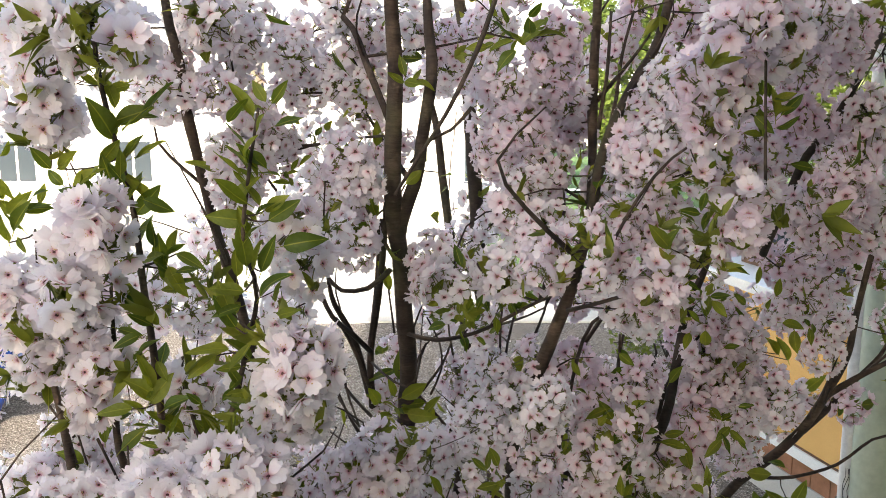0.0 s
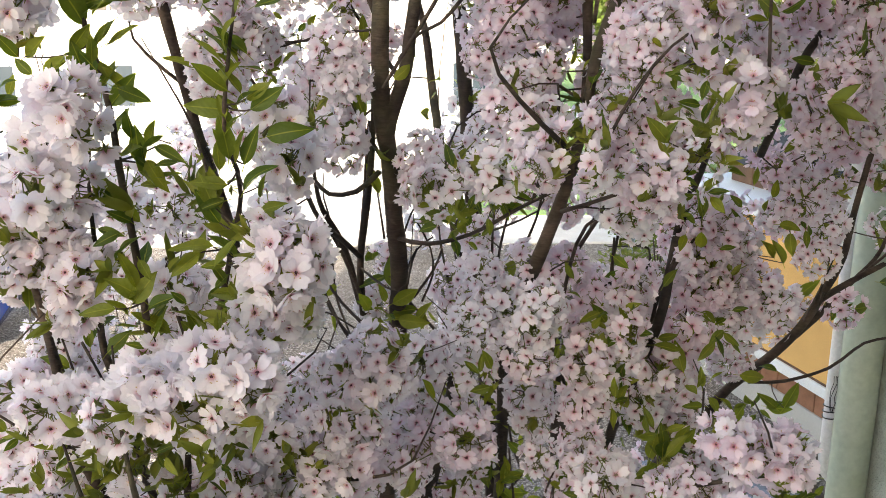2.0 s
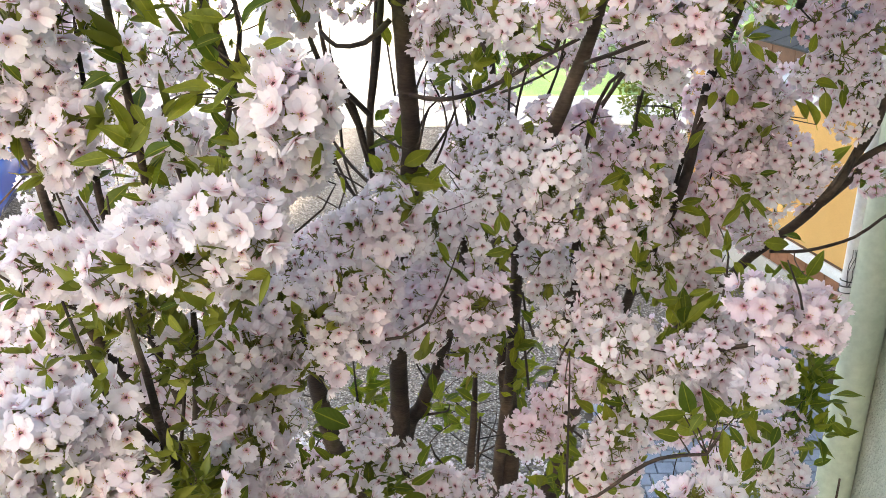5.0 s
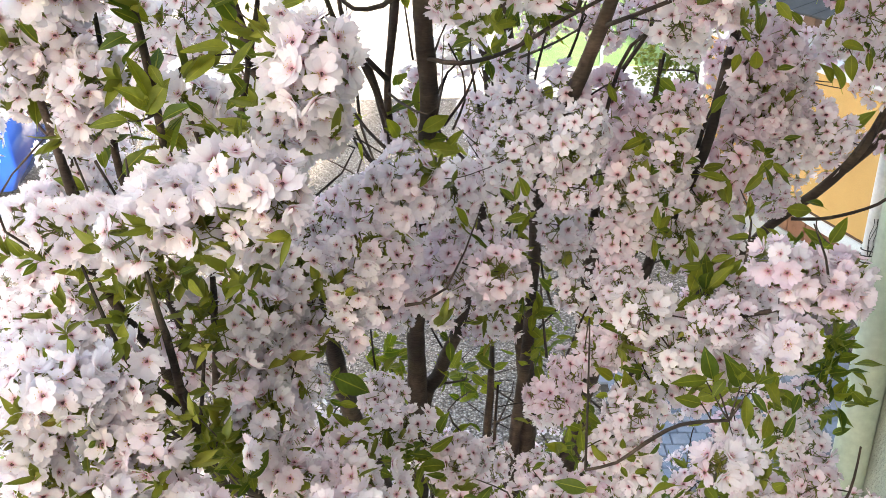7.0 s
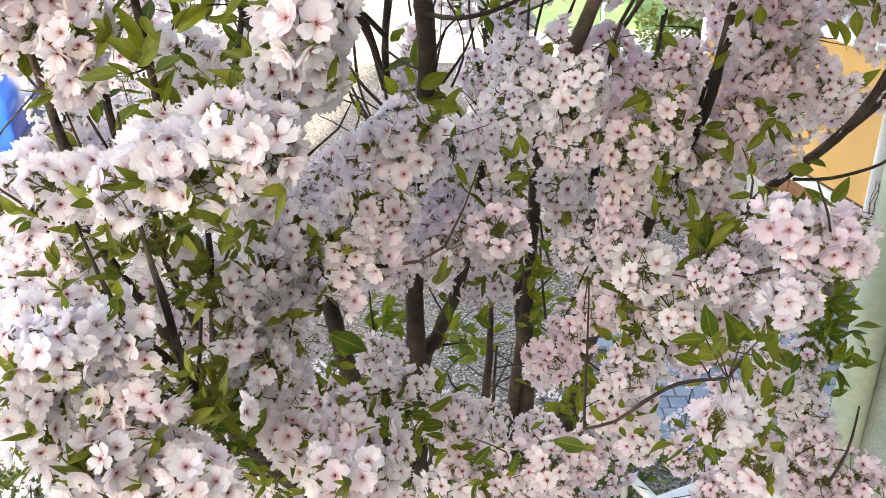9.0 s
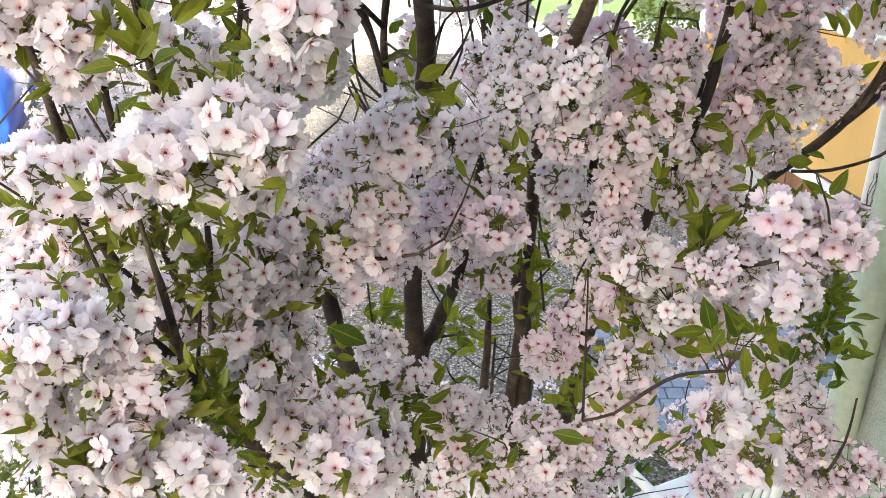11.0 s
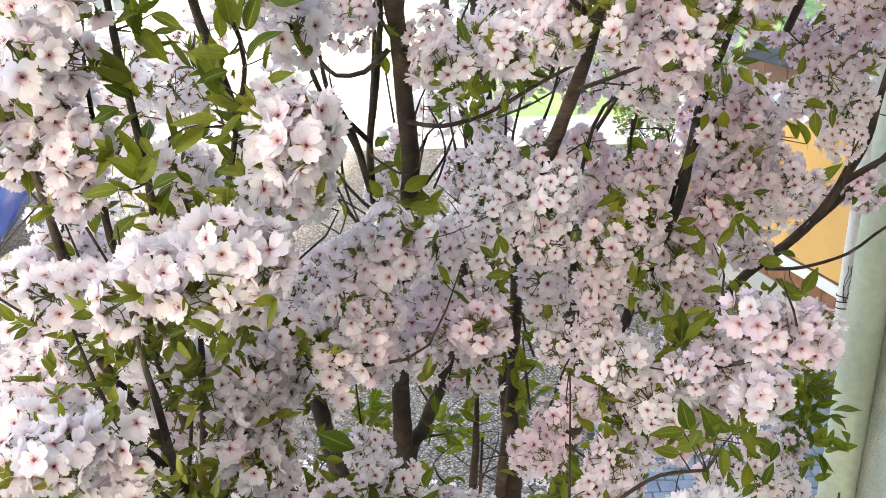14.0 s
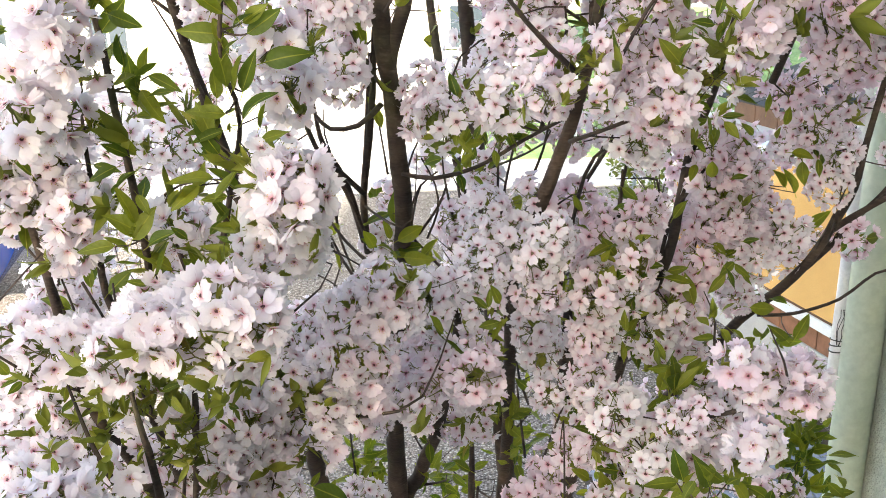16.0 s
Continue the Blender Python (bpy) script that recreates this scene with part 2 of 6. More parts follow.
def tube(points, radii, sides=8, bm=None, wobble=0.0, seed=0):
    """A closed tube along points, with a radius at each."""
    bm = bm or bmesh.new()
    rnd = random.Random(seed)
    pts = [Vector(p) for p in points]
    rings = []
    side = None
    for i, p in enumerate(pts):
        ahead = (pts[min(i + 1, len(pts) - 1)] - pts[max(i - 1, 0)]).normalized()
        if side is None:
            side = ahead.orthogonal().normalized()
        side = (side - ahead * side.dot(ahead)).normalized()
        other = ahead.cross(side)
        ring = []
        for k in range(sides):
            a = 2 * math.pi * k / sides
            r = radii[i] * (1 + wobble * (rnd.random() - 0.5))
            ring.append(bm.verts.new(p + (side * math.cos(a) + other * math.sin(a)) * r))
        rings.append(ring)
    for a, b in zip(rings, rings[1:]):
        for k in range(sides):
            bm.faces.new((a[k], a[(k + 1) % sides], b[(k + 1) % sides], b[k]))
    bm.faces.new(rings[0][::-1])
    bm.faces.new(rings[-1])
    return bm


def smooth_line(points, step=0.03):
    """A Catmull-Rom line through points (any number of columns), at about that step."""
    p = np.array(points, float)
    p = np.vstack([2 * p[0] - p[1], p, 2 * p[-1] - p[-2]])
    out = []
    for a, b, c, d in zip(p, p[1:], p[2:], p[3:]):
        n = max(2, int(np.linalg.norm((c - b)[:3]) / step))
        for k in range(n):
            t = k / n
            out.append(0.5 * (2 * b + (c - a) * t + (2 * a - 5 * b + 4 * c - d) * t * t + (3 * b - a - 3 * c + d) * t ** 3))
    out.append(p[-2])
    return np.array(out)


# ---------------------------------------------------------------- ground
def ground_sheet():
    bm = bmesh.new()
    xs = [-400, -60, -30, -16] + [i * 0.5 for i in range(-24, 25)] + [16, 30, 60, 400]
    ys = [-400, -60, -20, -6] + [i * 0.5 for i in range(-4, 33)] + [20, 30, 60, 400]
    grid = [[bm.verts.new((x, y, 0.012 * noise.noise(Vector((x, y, 0))) if abs(x) < 13 and -3 < y < 17 else 0)) for x in xs] for y in ys]
    for a, b in zip(grid, grid[1:]):
        for i in range(len(xs) - 1):
            bm.faces.new((a[i], a[i + 1], b[i + 1], b[i]))
    me = bpy.data.meshes.new("ground")
    bm.to_mesh(me)
    bm.free()
    me.materials.append(GRAVEL)
    return tagged(new("ground", me), "loose grey-brown gravel covering the shaded yard", "ground", kind="structure")


ground_sheet()


def slab(name, lo, hi, mat, label, category):
    ob = part(name, boxed(lo, hi, 0.01), mat, None, label)
    return tagged(ob, category=category, kind="structure")


slab("path", (-60, 13.6, -0.05), (60, 15.6, 0.03), CONCRETE, "pale sunlit concrete path beyond the gravel", "path")
slab("lawn", (0.9, 15.6, -0.05), (60, 60, 0.045), GRASS, "bright sunlit mown lawn beyond the path", "lawn")
slab("forecourt", (-60, 15.6, -0.05), (0.9, 60, 0.04), CONCRETE, "pale sunlit paved forecourt", "pavement")


# ---------------------------------------------------------------- houses and walls
def own_house():
    """House beside the camera: a wing at the side, an unseen facade added behind for shade."""
    house = thing("house", "pale green roughcast house with a round corner downpipe", "house")
    # out of view with its roof: keeps sun off the yard, white to bounce light
    part("wall", boxed((-4.5, -18, 0), (16, -9.0, 8.6)), FACADE, house, "unseen white facade added to shade the yard")
    part("wall", boxed((1.462, -9.0, 0), (5.5, 2.70, 7.2), 0.012), PLASTER, house, "pale green roughcast wing wall")
    part("roof", boxed((-4.7, -18.4, 8.6), (16.4, -8.9, 8.75), 0.02), ROOF, house)
    # unseen wall, added only to cut light from behind on the right
    part("wall", boxed((1.0, -9.0, 0), (1.46, -1.6, 7.2), 0.012), PLASTER, house, "unseen pale green roughcast wall added to block light from behind")
    # unseen roof overhang and slab below it, added to darken the tree's right side
    part("roof", boxed((0.6, -8.8, 7.2), (5.9, 3.1, 7.35), 0.02), ROOF, house)
    part("shade_slab", boxed((0.1, -8.8, 4.6), (1.46, 3.1, 4.72), 0.015), ROOF, house, "unseen dark flat slab added to shade the right of the tree")
    zs = [0.0, 0.5, 1.0, 1.5, 2.0, 2.5, 3.0, 3.5, 4.2, 5.2, 6.2, 7.2]
    part("corner_column", tube([(1.404, 2.70, z) for z in zs], [0.0625 + 0.0004 * math.sin(3 * z) for z in zs], 40), GREEN_PAINT, house, "pale green painted round column at the corner", True)
    pipe = part("downpipe", tube([(1.352, 2.752, z) for z in zs if z > 2.4][::-1] + [(1.352, 2.752, 2.06), (1.358, 2.749, 2.02), (1.385, 2.735, 1.985), (1.404, 2.72, 1.97)], [0.027] * (len([z for z in zs if z > 2.4]) + 4), 24), WHITE, house, "white painted downpipe", True)
    for z in (2.262, 2.246, 2.228):
        ring = [(1.352 + 0.0295 * math.cos(a), 2.752 + 0.0295 * math.sin(a), z + 0.006 * math.sin(a + z * 60)) for a in np.linspace(0, 2 * math.pi, 25)]
        part("wire_tie", tube(ring, [0.0022] * 25, 6), WIRE, pipe, "black wire wound round the pipe", True)
    wild = random.Random(4)
    for k in range(4):
        p = [(1.33 + 0.008 * wild.random(), 2.726 - 0.002 * k, 2.255)]
        for i in range(5):
            p.append((p[-1][0] + wild.uniform(-0.006, 0.011), p[-1][1] + wild.uniform(-0.003, 0.001), p[-1][2] + 0.026))
        part("wire_end", tube(p, [0.0011] * len(p), 5), WIRE, pipe)
    return house


own_house()


def orange_annex():
    """Low orange building at the side of the yard: its long wall runs away from the camera."""
    annex = thing("annex", "low orange rendered annex with white bands and brown clinker plinth", "building", (2.57, 9.15, 0), -75.75)
    long = 5.6
    part("plinth", boxed((-0.03, -0.02, 0), (long, 2.8, 0.31), 0.008), PLINTH, annex, "pale grey rendered base")
    n = int(long / 0.25)
    for k in range(n):
        part("brick", boxed((k * 0.25 + 0.004, -0.012, 0.316), (k * 0.25 + 0.242, 0.1, 0.504), 0.004), BROWN, annex)
    part("core", boxed((0.0, 0.004, 0.31), (long, 2.8, 0.508)), PLINTH, annex)
    part("lower_band", boxed((-0.02, -0.045, 0.508), (long, 2.8, 0.6), 0.006), WHITE, annex, "white painted lower band")
    part("wall", boxed((0.0, 0.0, 0.604), (long, 2.8, 1.80)), ORANGE, annex, "orange rendered wall")
    part("seam", boxed((0.0, -0.018, 0.600), (long, 0.0, 0.612)), BOARD, annex, "dark joint line")
    part("corner_trim", boxed((-0.03, -0.03, 0.602), (0.09, 0.1, 1.798), 0.004), WHITE, annex, "white corner trim")
    part("upper_band", boxed((-0.05, -0.06, 1.80), (long, 2.86, 1.9), 0.006), WHITE, annex, "white painted upper band")
    for k in range(14):
        part("eave_board", boxed((0.35 + k * 0.36, 0.45, 1.9), (0.70 + k * 0.36, 0.48, 2.10), 0.004), BOARD, annex)
    rows = []
    for r in range(5):
        for k in range(17):
            rows.append((0.2 + k * 0.31 + (0.15 if r % 2 else 0), 0.36 + r * 0.3, 2.1 + r * 0.09))
    tile = bpy.data.meshes.new("roof_tile")
    bm = boxed((0, 0, 0), (0.3, 0.34, 0.022), 0.005)
    bmesh.ops.rotate(bm, verts=bm.verts, cent=(0, 0, 0), matrix=Matrix.Rotation(radians(16), 3, "X"))
    bm.to_mesh(tile)
    bm.free()
    tile.materials.append(ROOF)
    for x, y, z in rows:
        ob = new("roof_tile", tile)
        ob.parent = annex
        ob.location = (x, y, z)
    return annex


orange_annex()


def far_house(name, at, size, label, floors, bays, turn=0):
    house = thing(name, label, "house", at, turn)
    w, d, h = size
    part("wall", boxed((-w / 2, 0, 0), (w / 2, d, h)), FACADE, house)
    bm = bmesh.new()
    a = [bm.verts.new(v) for v in ((-w / 2 - 0.4, -0.5, h), (w / 2 + 0.4, -0.5, h), (w / 2 + 0.4, d + 0.5, h), (-w / 2 - 0.4, d + 0.5, h), (-w / 2 - 0.4, d / 2, h + 3.2), (w / 2 + 0.4, d / 2, h + 3.2))]
    for f in ((0, 1, 5, 4), (2, 3, 4, 5), (0, 4, 3), (1, 2, 5), (3, 2, 1, 0)):
        bm.faces.new([a[i] for i in f])
    part("roof", bm, ROOF, house)
    for f in range(floors):
        for b in range(bays):
            x, z = (b + 0.5) / bays * w - w / 2, 0.9 + f * 2.8
            win = part("window", boxed((x - 0.6, -0.05, z), (x + 0.6, 0.04, z + 1.35), 0.01), WHITE, house, "white framed window")
            for k in (-1, 1):
                part("pane", boxed((x + k * 0.29 - 0.25, -0.065, z + 0.07), (x + k * 0.29 + 0.25, -0.045, z + 1.28)), GLASS, win)
            part("sill", boxed((x - 0.68, -0.16, z - 0.08), (x + 0.68, 0.0, z - 0.02), 0.008), WHITE, win)
    return house


far_house("house", (-9.5, 27, 0), (25, 10, 9.0), "white rendered house in full sun beyond the forecourt", 3, 7)
far_house("house", (16, 62, 0), (18, 10, 5.8), "white rendered house far behind the trees", 2, 5, -8)


# ---------------------------------------------------------------- flowers and leaves, as arrays
def flower_arrays(seed, petals, size, cup, far=False):
    """One blossom facing +z with its stalk going down: vertices, faces, materials and the place along the petal."""
    rnd = random.Random(seed)
    V, Fc, I, A = [], [], [], []

    def put(vs, fs, mat, al):
        o = len(V)
        V.extend(vs)
        A.extend(al)
        Fc.extend([tuple(o + i for i in f) for f in fs])
        I.extend([mat] * len(fs))

    for k in range(petals):
        ring = 0 if k < 5 else 1
        a = 2 * math.pi * (k / 5 if ring == 0 else (k - 5 + 0.5) / max(petals - 5, 1)) + rnd.uniform(-0.14, 0.14)
        long = size * (1.0 if ring == 0 else 0.82) * rnd.uniform(0.92, 1.06)
        wide = long * (rnd.uniform(0.74, 0.9) if ring == 0 else rnd.uniform(0.58, 0.76))
        lift = cup * (1.0 if ring == 0 else 1.7) + rnd.uniform(-0.12, 0.18)
        roll, curl = rnd.uniform(-0.3, 0.3), rnd.uniform(0.0, 0.4)
        ca, sa = math.cos(a), math.sin(a)

        def spot(u, w):
            x, y = u * long, w * wide / 2
            z = lift * long * u ** 1.6 + 0.1 * long * abs(w) * u - curl * long * max(u - 0.7, 0) + roll * y + rnd.uniform(-0.03, 0.03) * long * u + 0.0015 * ring
            return x * ca - y * sa, x * sa + y * ca, z

        if far:
            edge = ((0.04, 0.0), (0.34, 0.6), (0.7, 1.0), (1.0, 0.58), (0.9, 0.0), (1.0, -0.58), (0.7, -1.0), (0.34, -0.6))
            rim = [(u * rnd.uniform(0.96, 1.03), w) for u, w in edge]
            put([spot(u, w) for u, w in rim] + [spot(0.55, 0)], [(8, k2, (k2 + 1) % 8) for k2 in range(8)], 0, [u for u, w in rim] + [0.55])
            continue
        rows = ((0.05, 0.14, 0.05), (0.26, 0.5, 0.27), (0.5, 0.88, 0.52), (0.74, 1.0, 0.76), (0.93, 0.82, 0.88), (1.02, 0.44, 0.92))
        vs, al = [], []
        for u, w, mid in rows:
            for f in (-1, 0, 1):
                uu = mid if f == 0 else u * rnd.uniform(0.98, 1.02)
                vs.append(spot(uu, f * w))
                al.append(uu)
        put(vs, [(q * 3 + c, q * 3 + 3 + c, q * 3 + 4 + c, q * 3 + 1 + c) for q in range(5) for c in range(2)], 0, al)
    r = size * (0.165 if far else 0.14)
    ring = [(r * math.cos(t), r * math.sin(t), 0.0016) for t in np.linspace(0, 2 * math.pi, 7)[:6]]
    put(ring + [(0, 0, 0.0034)], [(i, (i + 1) % 6, 6) for i in range(6)], 1, [0] * 7)
    for k in range(0 if far else 9):
        a, out, up = rnd.uniform(0, 6.283), size * rnd.uniform(0.16, 0.34), size * rnd.uniform(0.18, 0.36)
        c, s = math.cos(a), math.sin(a)
        w = 0.00035
        tip = (out * c, out * s, up)
        put([(0.001 * c - w * s, 0.001 * s + w * c, 0.002), (0.001 * c + w * s, 0.001 * s - w * c, 0.002), tip], [(0, 1, 2)], 0, [0.1, 0.1, 0.3])
        d = 0.0008
        put([(tip[0] - d, tip[1], tip[2]), (tip[0], tip[1] - d, tip[2] + d), (tip[0] + d, tip[1], tip[2]), (tip[0], tip[1] + d, tip[2] + d)], [(0, 1, 2, 3)], 2, [0] * 4)
    for k in range(5):
        a = 2 * math.pi * (k + 0.5) / 5
        c, s, w = math.cos(a), math.sin(a), 0.0022
        put([(0.002 * c - w * s, 0.002 * s + w * c, -0.0025), (0.002 * c + w * s, 0.002 * s - w * c, -0.0025), (0.0115 * c, 0.0115 * s, -0.0012 - 0.002 * rnd.random())], [(0, 1, 2)], 3, [0] * 3)
    bend = (rnd.uniform(-0.006, 0.006), rnd.uniform(-0.006, 0.006))
    if far:
        rows = ((0.0, 0.002, 0.0), (0.0, 0.0009, -0.01), (0.0, 0.0009, -0.036))
        vs = [(rad * math.cos(k * 2.0944), rad * math.sin(k * 2.0944), z) for t, rad, z in rows for k in range(3)]
        put(vs, [(r * 3 + k, r * 3 + (k + 1) % 3, r * 3 + 3 + (k + 1) % 3, r * 3 + 3 + k) for r in range(2) for k in range(3)], 3, [0] * len(vs))
        return np.array(V), Fc, I, A
    rows = ((0.0, 0.0024, 0.002), (0.0, 0.0022, -0.008), (0.0, 0.0009, -0.011), (0.6, 0.0008, -0.022), (0.0, 0.0009, -0.038))
    vs = []
    for t, rad, z in rows:
        for k in range(4):
            vs.append((bend[0] * t + rad * math.cos(k * math.pi / 2), bend[1] * t + rad * math.sin(k * math.pi / 2), z))
    put(vs, [(r * 4 + k, r * 4 + (k + 1) % 4, r * 4 + 4 + (k + 1) % 4, r * 4 + 4 + k) for r in range(4) for k in range(4)], 3, [0] * len(vs))
    return np.array(V), Fc, I, A


FLOWER_MATS = [PETAL, EYE, ANTHER, SEPAL, TUFT]
FLOWERS = [flower_arrays(11 + k, (9, 11, 8, 10, 12, 7, 10, 13)[k], (0.0205, 0.0212, 0.0195, 0.0212, 0.02, 0.0205, 0.0192, 0.021)[k], (0.22, 0.36, 0.12, 0.5, 0.3, 0.05, 0.62, 0.42)[k]) for k in range(8)]
FAR_FLOWERS = [flower_arrays(31 + k, (7, 8, 7, 7, 8, 6, 7, 8)[k], 0.0195, (0.22, 0.36, 0.12, 0.5, 0.3, 0.05, 0.62, 0.42)[k], True) for k in range(8)]
FLOWER_MESHES = [mesh_of("flower", *f[:2], FLOWER_MATS, f[2], f[3]) for f in FLOWERS]


def blade_arrays(seed, long, wide, curl, fold, rows=10):
    """A pointed oval leaf from the origin along +x, facing +z, folded along its rib, with a wavy edge."""
    rnd = random.Random(seed)
    V, Fc = [], []
    wave = rnd.uniform(0, 6)
    for r in range(rows + 1):
        u = r / rows
        w = wide * (math.sin(math.pi * u ** 0.86) ** 0.8 if 0 < u < 1 else 0.02) * (1 - 0.3 * u ** 3)
        x, z = long * u, -curl * long * u * u + 0.05 * long * math.sin(3 * u + seed)
        for f in (-1, -0.5, 0, 0.5, 1):
            ripple = 0.05 * wide * f * f * math.sin(9 * u + wave + 2 * f)
            V.append((x, f * w / 2, z + fold * abs(f) ** 1.4 * w / 2 + ripple))
    for r in range(rows):
        for c in range(4):
            Fc.append((r * 5 + c, r * 5 + 5 + c, r * 5 + 6 + c, r * 5 + 1 + c))
    return np.array(V), Fc


def leaf_mesh(name, seed, wide, curl, fold, mat):
    V, Fc = blade_arrays(seed, 1.0, wide, curl, fold)
    o = len(V)
    rib = [1.0 if k % 5 == 2 else 0.0 for k in range(o)]
    stalk = [(x, 0.011 * math.cos(k * 2.094), z + 0.011 * math.sin(k * 2.094)) for x, z in ((-0.24, -0.03), (0.02, 0.0), (0.5, -curl * 0.25 - 0.012)) for k in range(3)]
    Fc = Fc + [(o + r * 3 + k, o + r * 3 + (k + 1) % 3, o + r * 3 + 3 + (k + 1) % 3, o + r * 3 + 3 + k) for r in range(2) for k in range(3)]
    return mesh_of(name, np.vstack([V, stalk]), Fc, [mat], along=rib + [1.0] * len(stalk))


LEAF_MESHES = [leaf_mesh("leaf", 3 + k, (0.42, 0.47, 0.38, 0.5, 0.34, 0.45)[k], (0.12, 0.3, -0.08, 0.42, 0.05, 0.2)[k], (0.35, 0.2, 0.5, 0.3, 0.6, 0.15)[k], LEAF) for k in range(6)]


def turn_to(way, spin=0.0):
    return Vector(way).to_track_quat("Z", "Y").to_matrix().to_4x4() @ Matrix.Rotation(spin, 4, "Z")


def joined(pieces):
    """Joins (arrays, matrix) pieces into one set of arrays."""
    V, Fc, I, A, o = [], [], [], [], 0
    for (v, f, i, a), m in pieces:
        m = np.array(m)
        V.append(v @ m[:3, :3].T + m[:3, 3])
        Fc.extend([tuple(o + k for k in face) for face in f])
        I.extend(i)
        A.extend(a)
        o += len(v)
    return np.vstack(V), Fc, I, A


def tuft_arrays(seed, count=6, long=0.022):
    """Small fresh leaves and bud scales round the foot of an umbel."""
    rnd = random.Random(seed)
    out = []
    for k in range(count):
        v, f = blade_arrays(seed + k, long * rnd.uniform(0.5, 1.3), long * rnd.uniform(0.25, 0.42), rnd.uniform(-0.3, 0.4), 0.4, 4)
        way = Matrix.Rotation(rnd.uniform(0, 6.28), 4, "Z") @ Matrix.Rotation(-rnd.uniform(0.25, 1.5), 4, "Y") @ Matrix.Rotation(rnd.uniform(-1.2, 1.2), 4, "X")
        out.append(((v, f, [4] * len(f), [0] * len(v)), way))
    return joined(out)


def flower_poses(seed, radius, count, lean=1.35):
    """Where the blossoms of an umbel sit, and which way they face: evenly over the ball, more on its upper side."""
    rnd = random.Random(seed)
    out = []
    for k in range(count):
        z = 1 - (k + 0.5) / count * (1 + math.sin(lean))
        a = k * 2.39996 + rnd.uniform(-0.35, 0.35)
        s = math.sqrt(max(0.0, 1 - z * z))
        way = Vector((s * math.cos(a), s * math.sin(a), z)).normalized()
        face = (way + Vector((rnd.uniform(-0.4, 0.4), rnd.uniform(-0.4, 0.4), rnd.uniform(-0.3, 0.3)))).normalized()
        at = way * radius * rnd.uniform(0.66, 0.98)
        out.append(Matrix.Translation(at) @ turn_to(face, rnd.uniform(0, 6.28)) @ Matrix.Scale(rnd.uniform(0.86, 1.1), 4))
    return out


def umbel_mesh(seed, radius, count):
    rnd = random.Random(seed)
    pieces = [(FAR_FLOWERS[rnd.randrange(8)], m) for m in flower_poses(seed, radius, count)]
    pieces.append((tuft_arrays(seed), Matrix.Identity(4)))
    return mesh_of("umbel", *joined(pieces)[:2], FLOWER_MATS, *joined(pieces)[2:])


UMBEL_MESHES = [umbel_mesh(50 + k, (0.045, 0.05, 0.055, 0.06, 0.048, 0.052)[k % 6], (18, 21, 25, 29, 19, 23)[k % 6]) for k in range(12)]
LIGHT_UMBELS = [umbel_mesh(70 + k, 0.058, 15) for k in range(5)]
HUB_MESHES = []
for k in range(4):
    v, f, i, a = tuft_arrays(90 + k, 6, 0.026)
    HUB_MESHES.append(mesh_of("umbel", v, f, FLOWER_MATS, i, a))
TUFT_MESHES = []
for k in range(4):
    v, f, i, a = tuft_arrays(130 + k, 5, 0.042)
    TUFT_MESHES.append(mesh_of("leaf_tuft", v, f, FLOWER_MATS, i, a))


# ---------------------------------------------------------------- the flowering cherry
STEMS = {}
STEMS["a"] = [(-0.087, 1.46, 3.803, 0.0118), (-0.079, 1.48, 3.635, 0.0140), (-0.087, 1.49, 3.427, 0.0164), (-0.077, 1.55, 3.307, 0.0168), (-0.072, 1.6, 3.19, 0.0170), (-0.07, 1.68, 3.018, 0.0187), (-0.117, 1.94, 2.456, 0.0229), (-0.124, 2.03, 2.171, 0.0282), (-0.141, 2.16, 1.68, 0.0374)]
STEMS["b"] = [(-0.083, 1.56, 3.284, 0.0113), (-0.074, 1.51, 3.38, 0.0148), (-0.043, 1.47, 3.477, 0.0133), (-0.02, 1.45, 3.625, 0.0119), (-0.022, 1.5, 3.7, 0.0104), (-0.033, 1.55, 3.816, 0.0086)]
STEMS["c"] = [(-0.09, 1.5, 3.556, 0.0077), (-0.125, 1.53, 3.636, 0.0073), (-0.16, 1.58, 3.715, 0.0064), (-0.216, 1.62, 3.767, 0.0061), (-0.272, 1.66, 3.831, 0.0051)]
STEMS["d"] = [(-0.042, 2.3, 3.626, 0.0088), (-0.013, 2.3, 3.495, 0.0118), (0.003, 2.31, 3.346, 0.0135), (0.028, 2.3, 3.181, 0.0151), (0.073, 2.35, 2.9, 0.0157)]
STEMS["e"] = [(0.021, 2.1, 3.892, 0.0130), (0.051, 2.12, 3.741, 0.0160), (0.063, 2.14, 3.584, 0.0177), (0.078, 2.15, 3.378, 0.0188), (0.091, 2.17, 3.205, 0.0192), (0.121, 2.2, 2.837, 0.0222), (0.159, 2.2, 2.277, 0.0248), (0.181, 2.25, 2.061, 0.0270), (0.186, 2.33, 1.757, 0.0319)]
STEMS["f"] = [(-0.113, 2.1, 2.078, 0.0232), (-0.066, 2.05, 2.245, 0.0191), (-0.021, 1.98, 2.402, 0.0166), (0.011, 1.9, 2.565, 0.0129), (0.033, 1.8, 2.759, 0.0094)]
STEMS["g"] = [(0.428, 1.66, 3.831, 0.0113), (0.388, 1.62, 3.698, 0.0122), (0.333, 1.57, 3.613, 0.0120), (0.29, 1.52, 3.541, 0.0126), (0.266, 1.5, 3.465, 0.0131), (0.251, 1.5, 3.377, 0.0137), (0.232, 1.52, 3.272, 0.0150), (0.208, 1.55, 3.187, 0.0170), (0.179, 1.62, 3.061, 0.0185), (0.154, 1.8, 2.874, 0.0192), (0.168, 2.15, 2.235, 0.0245)]
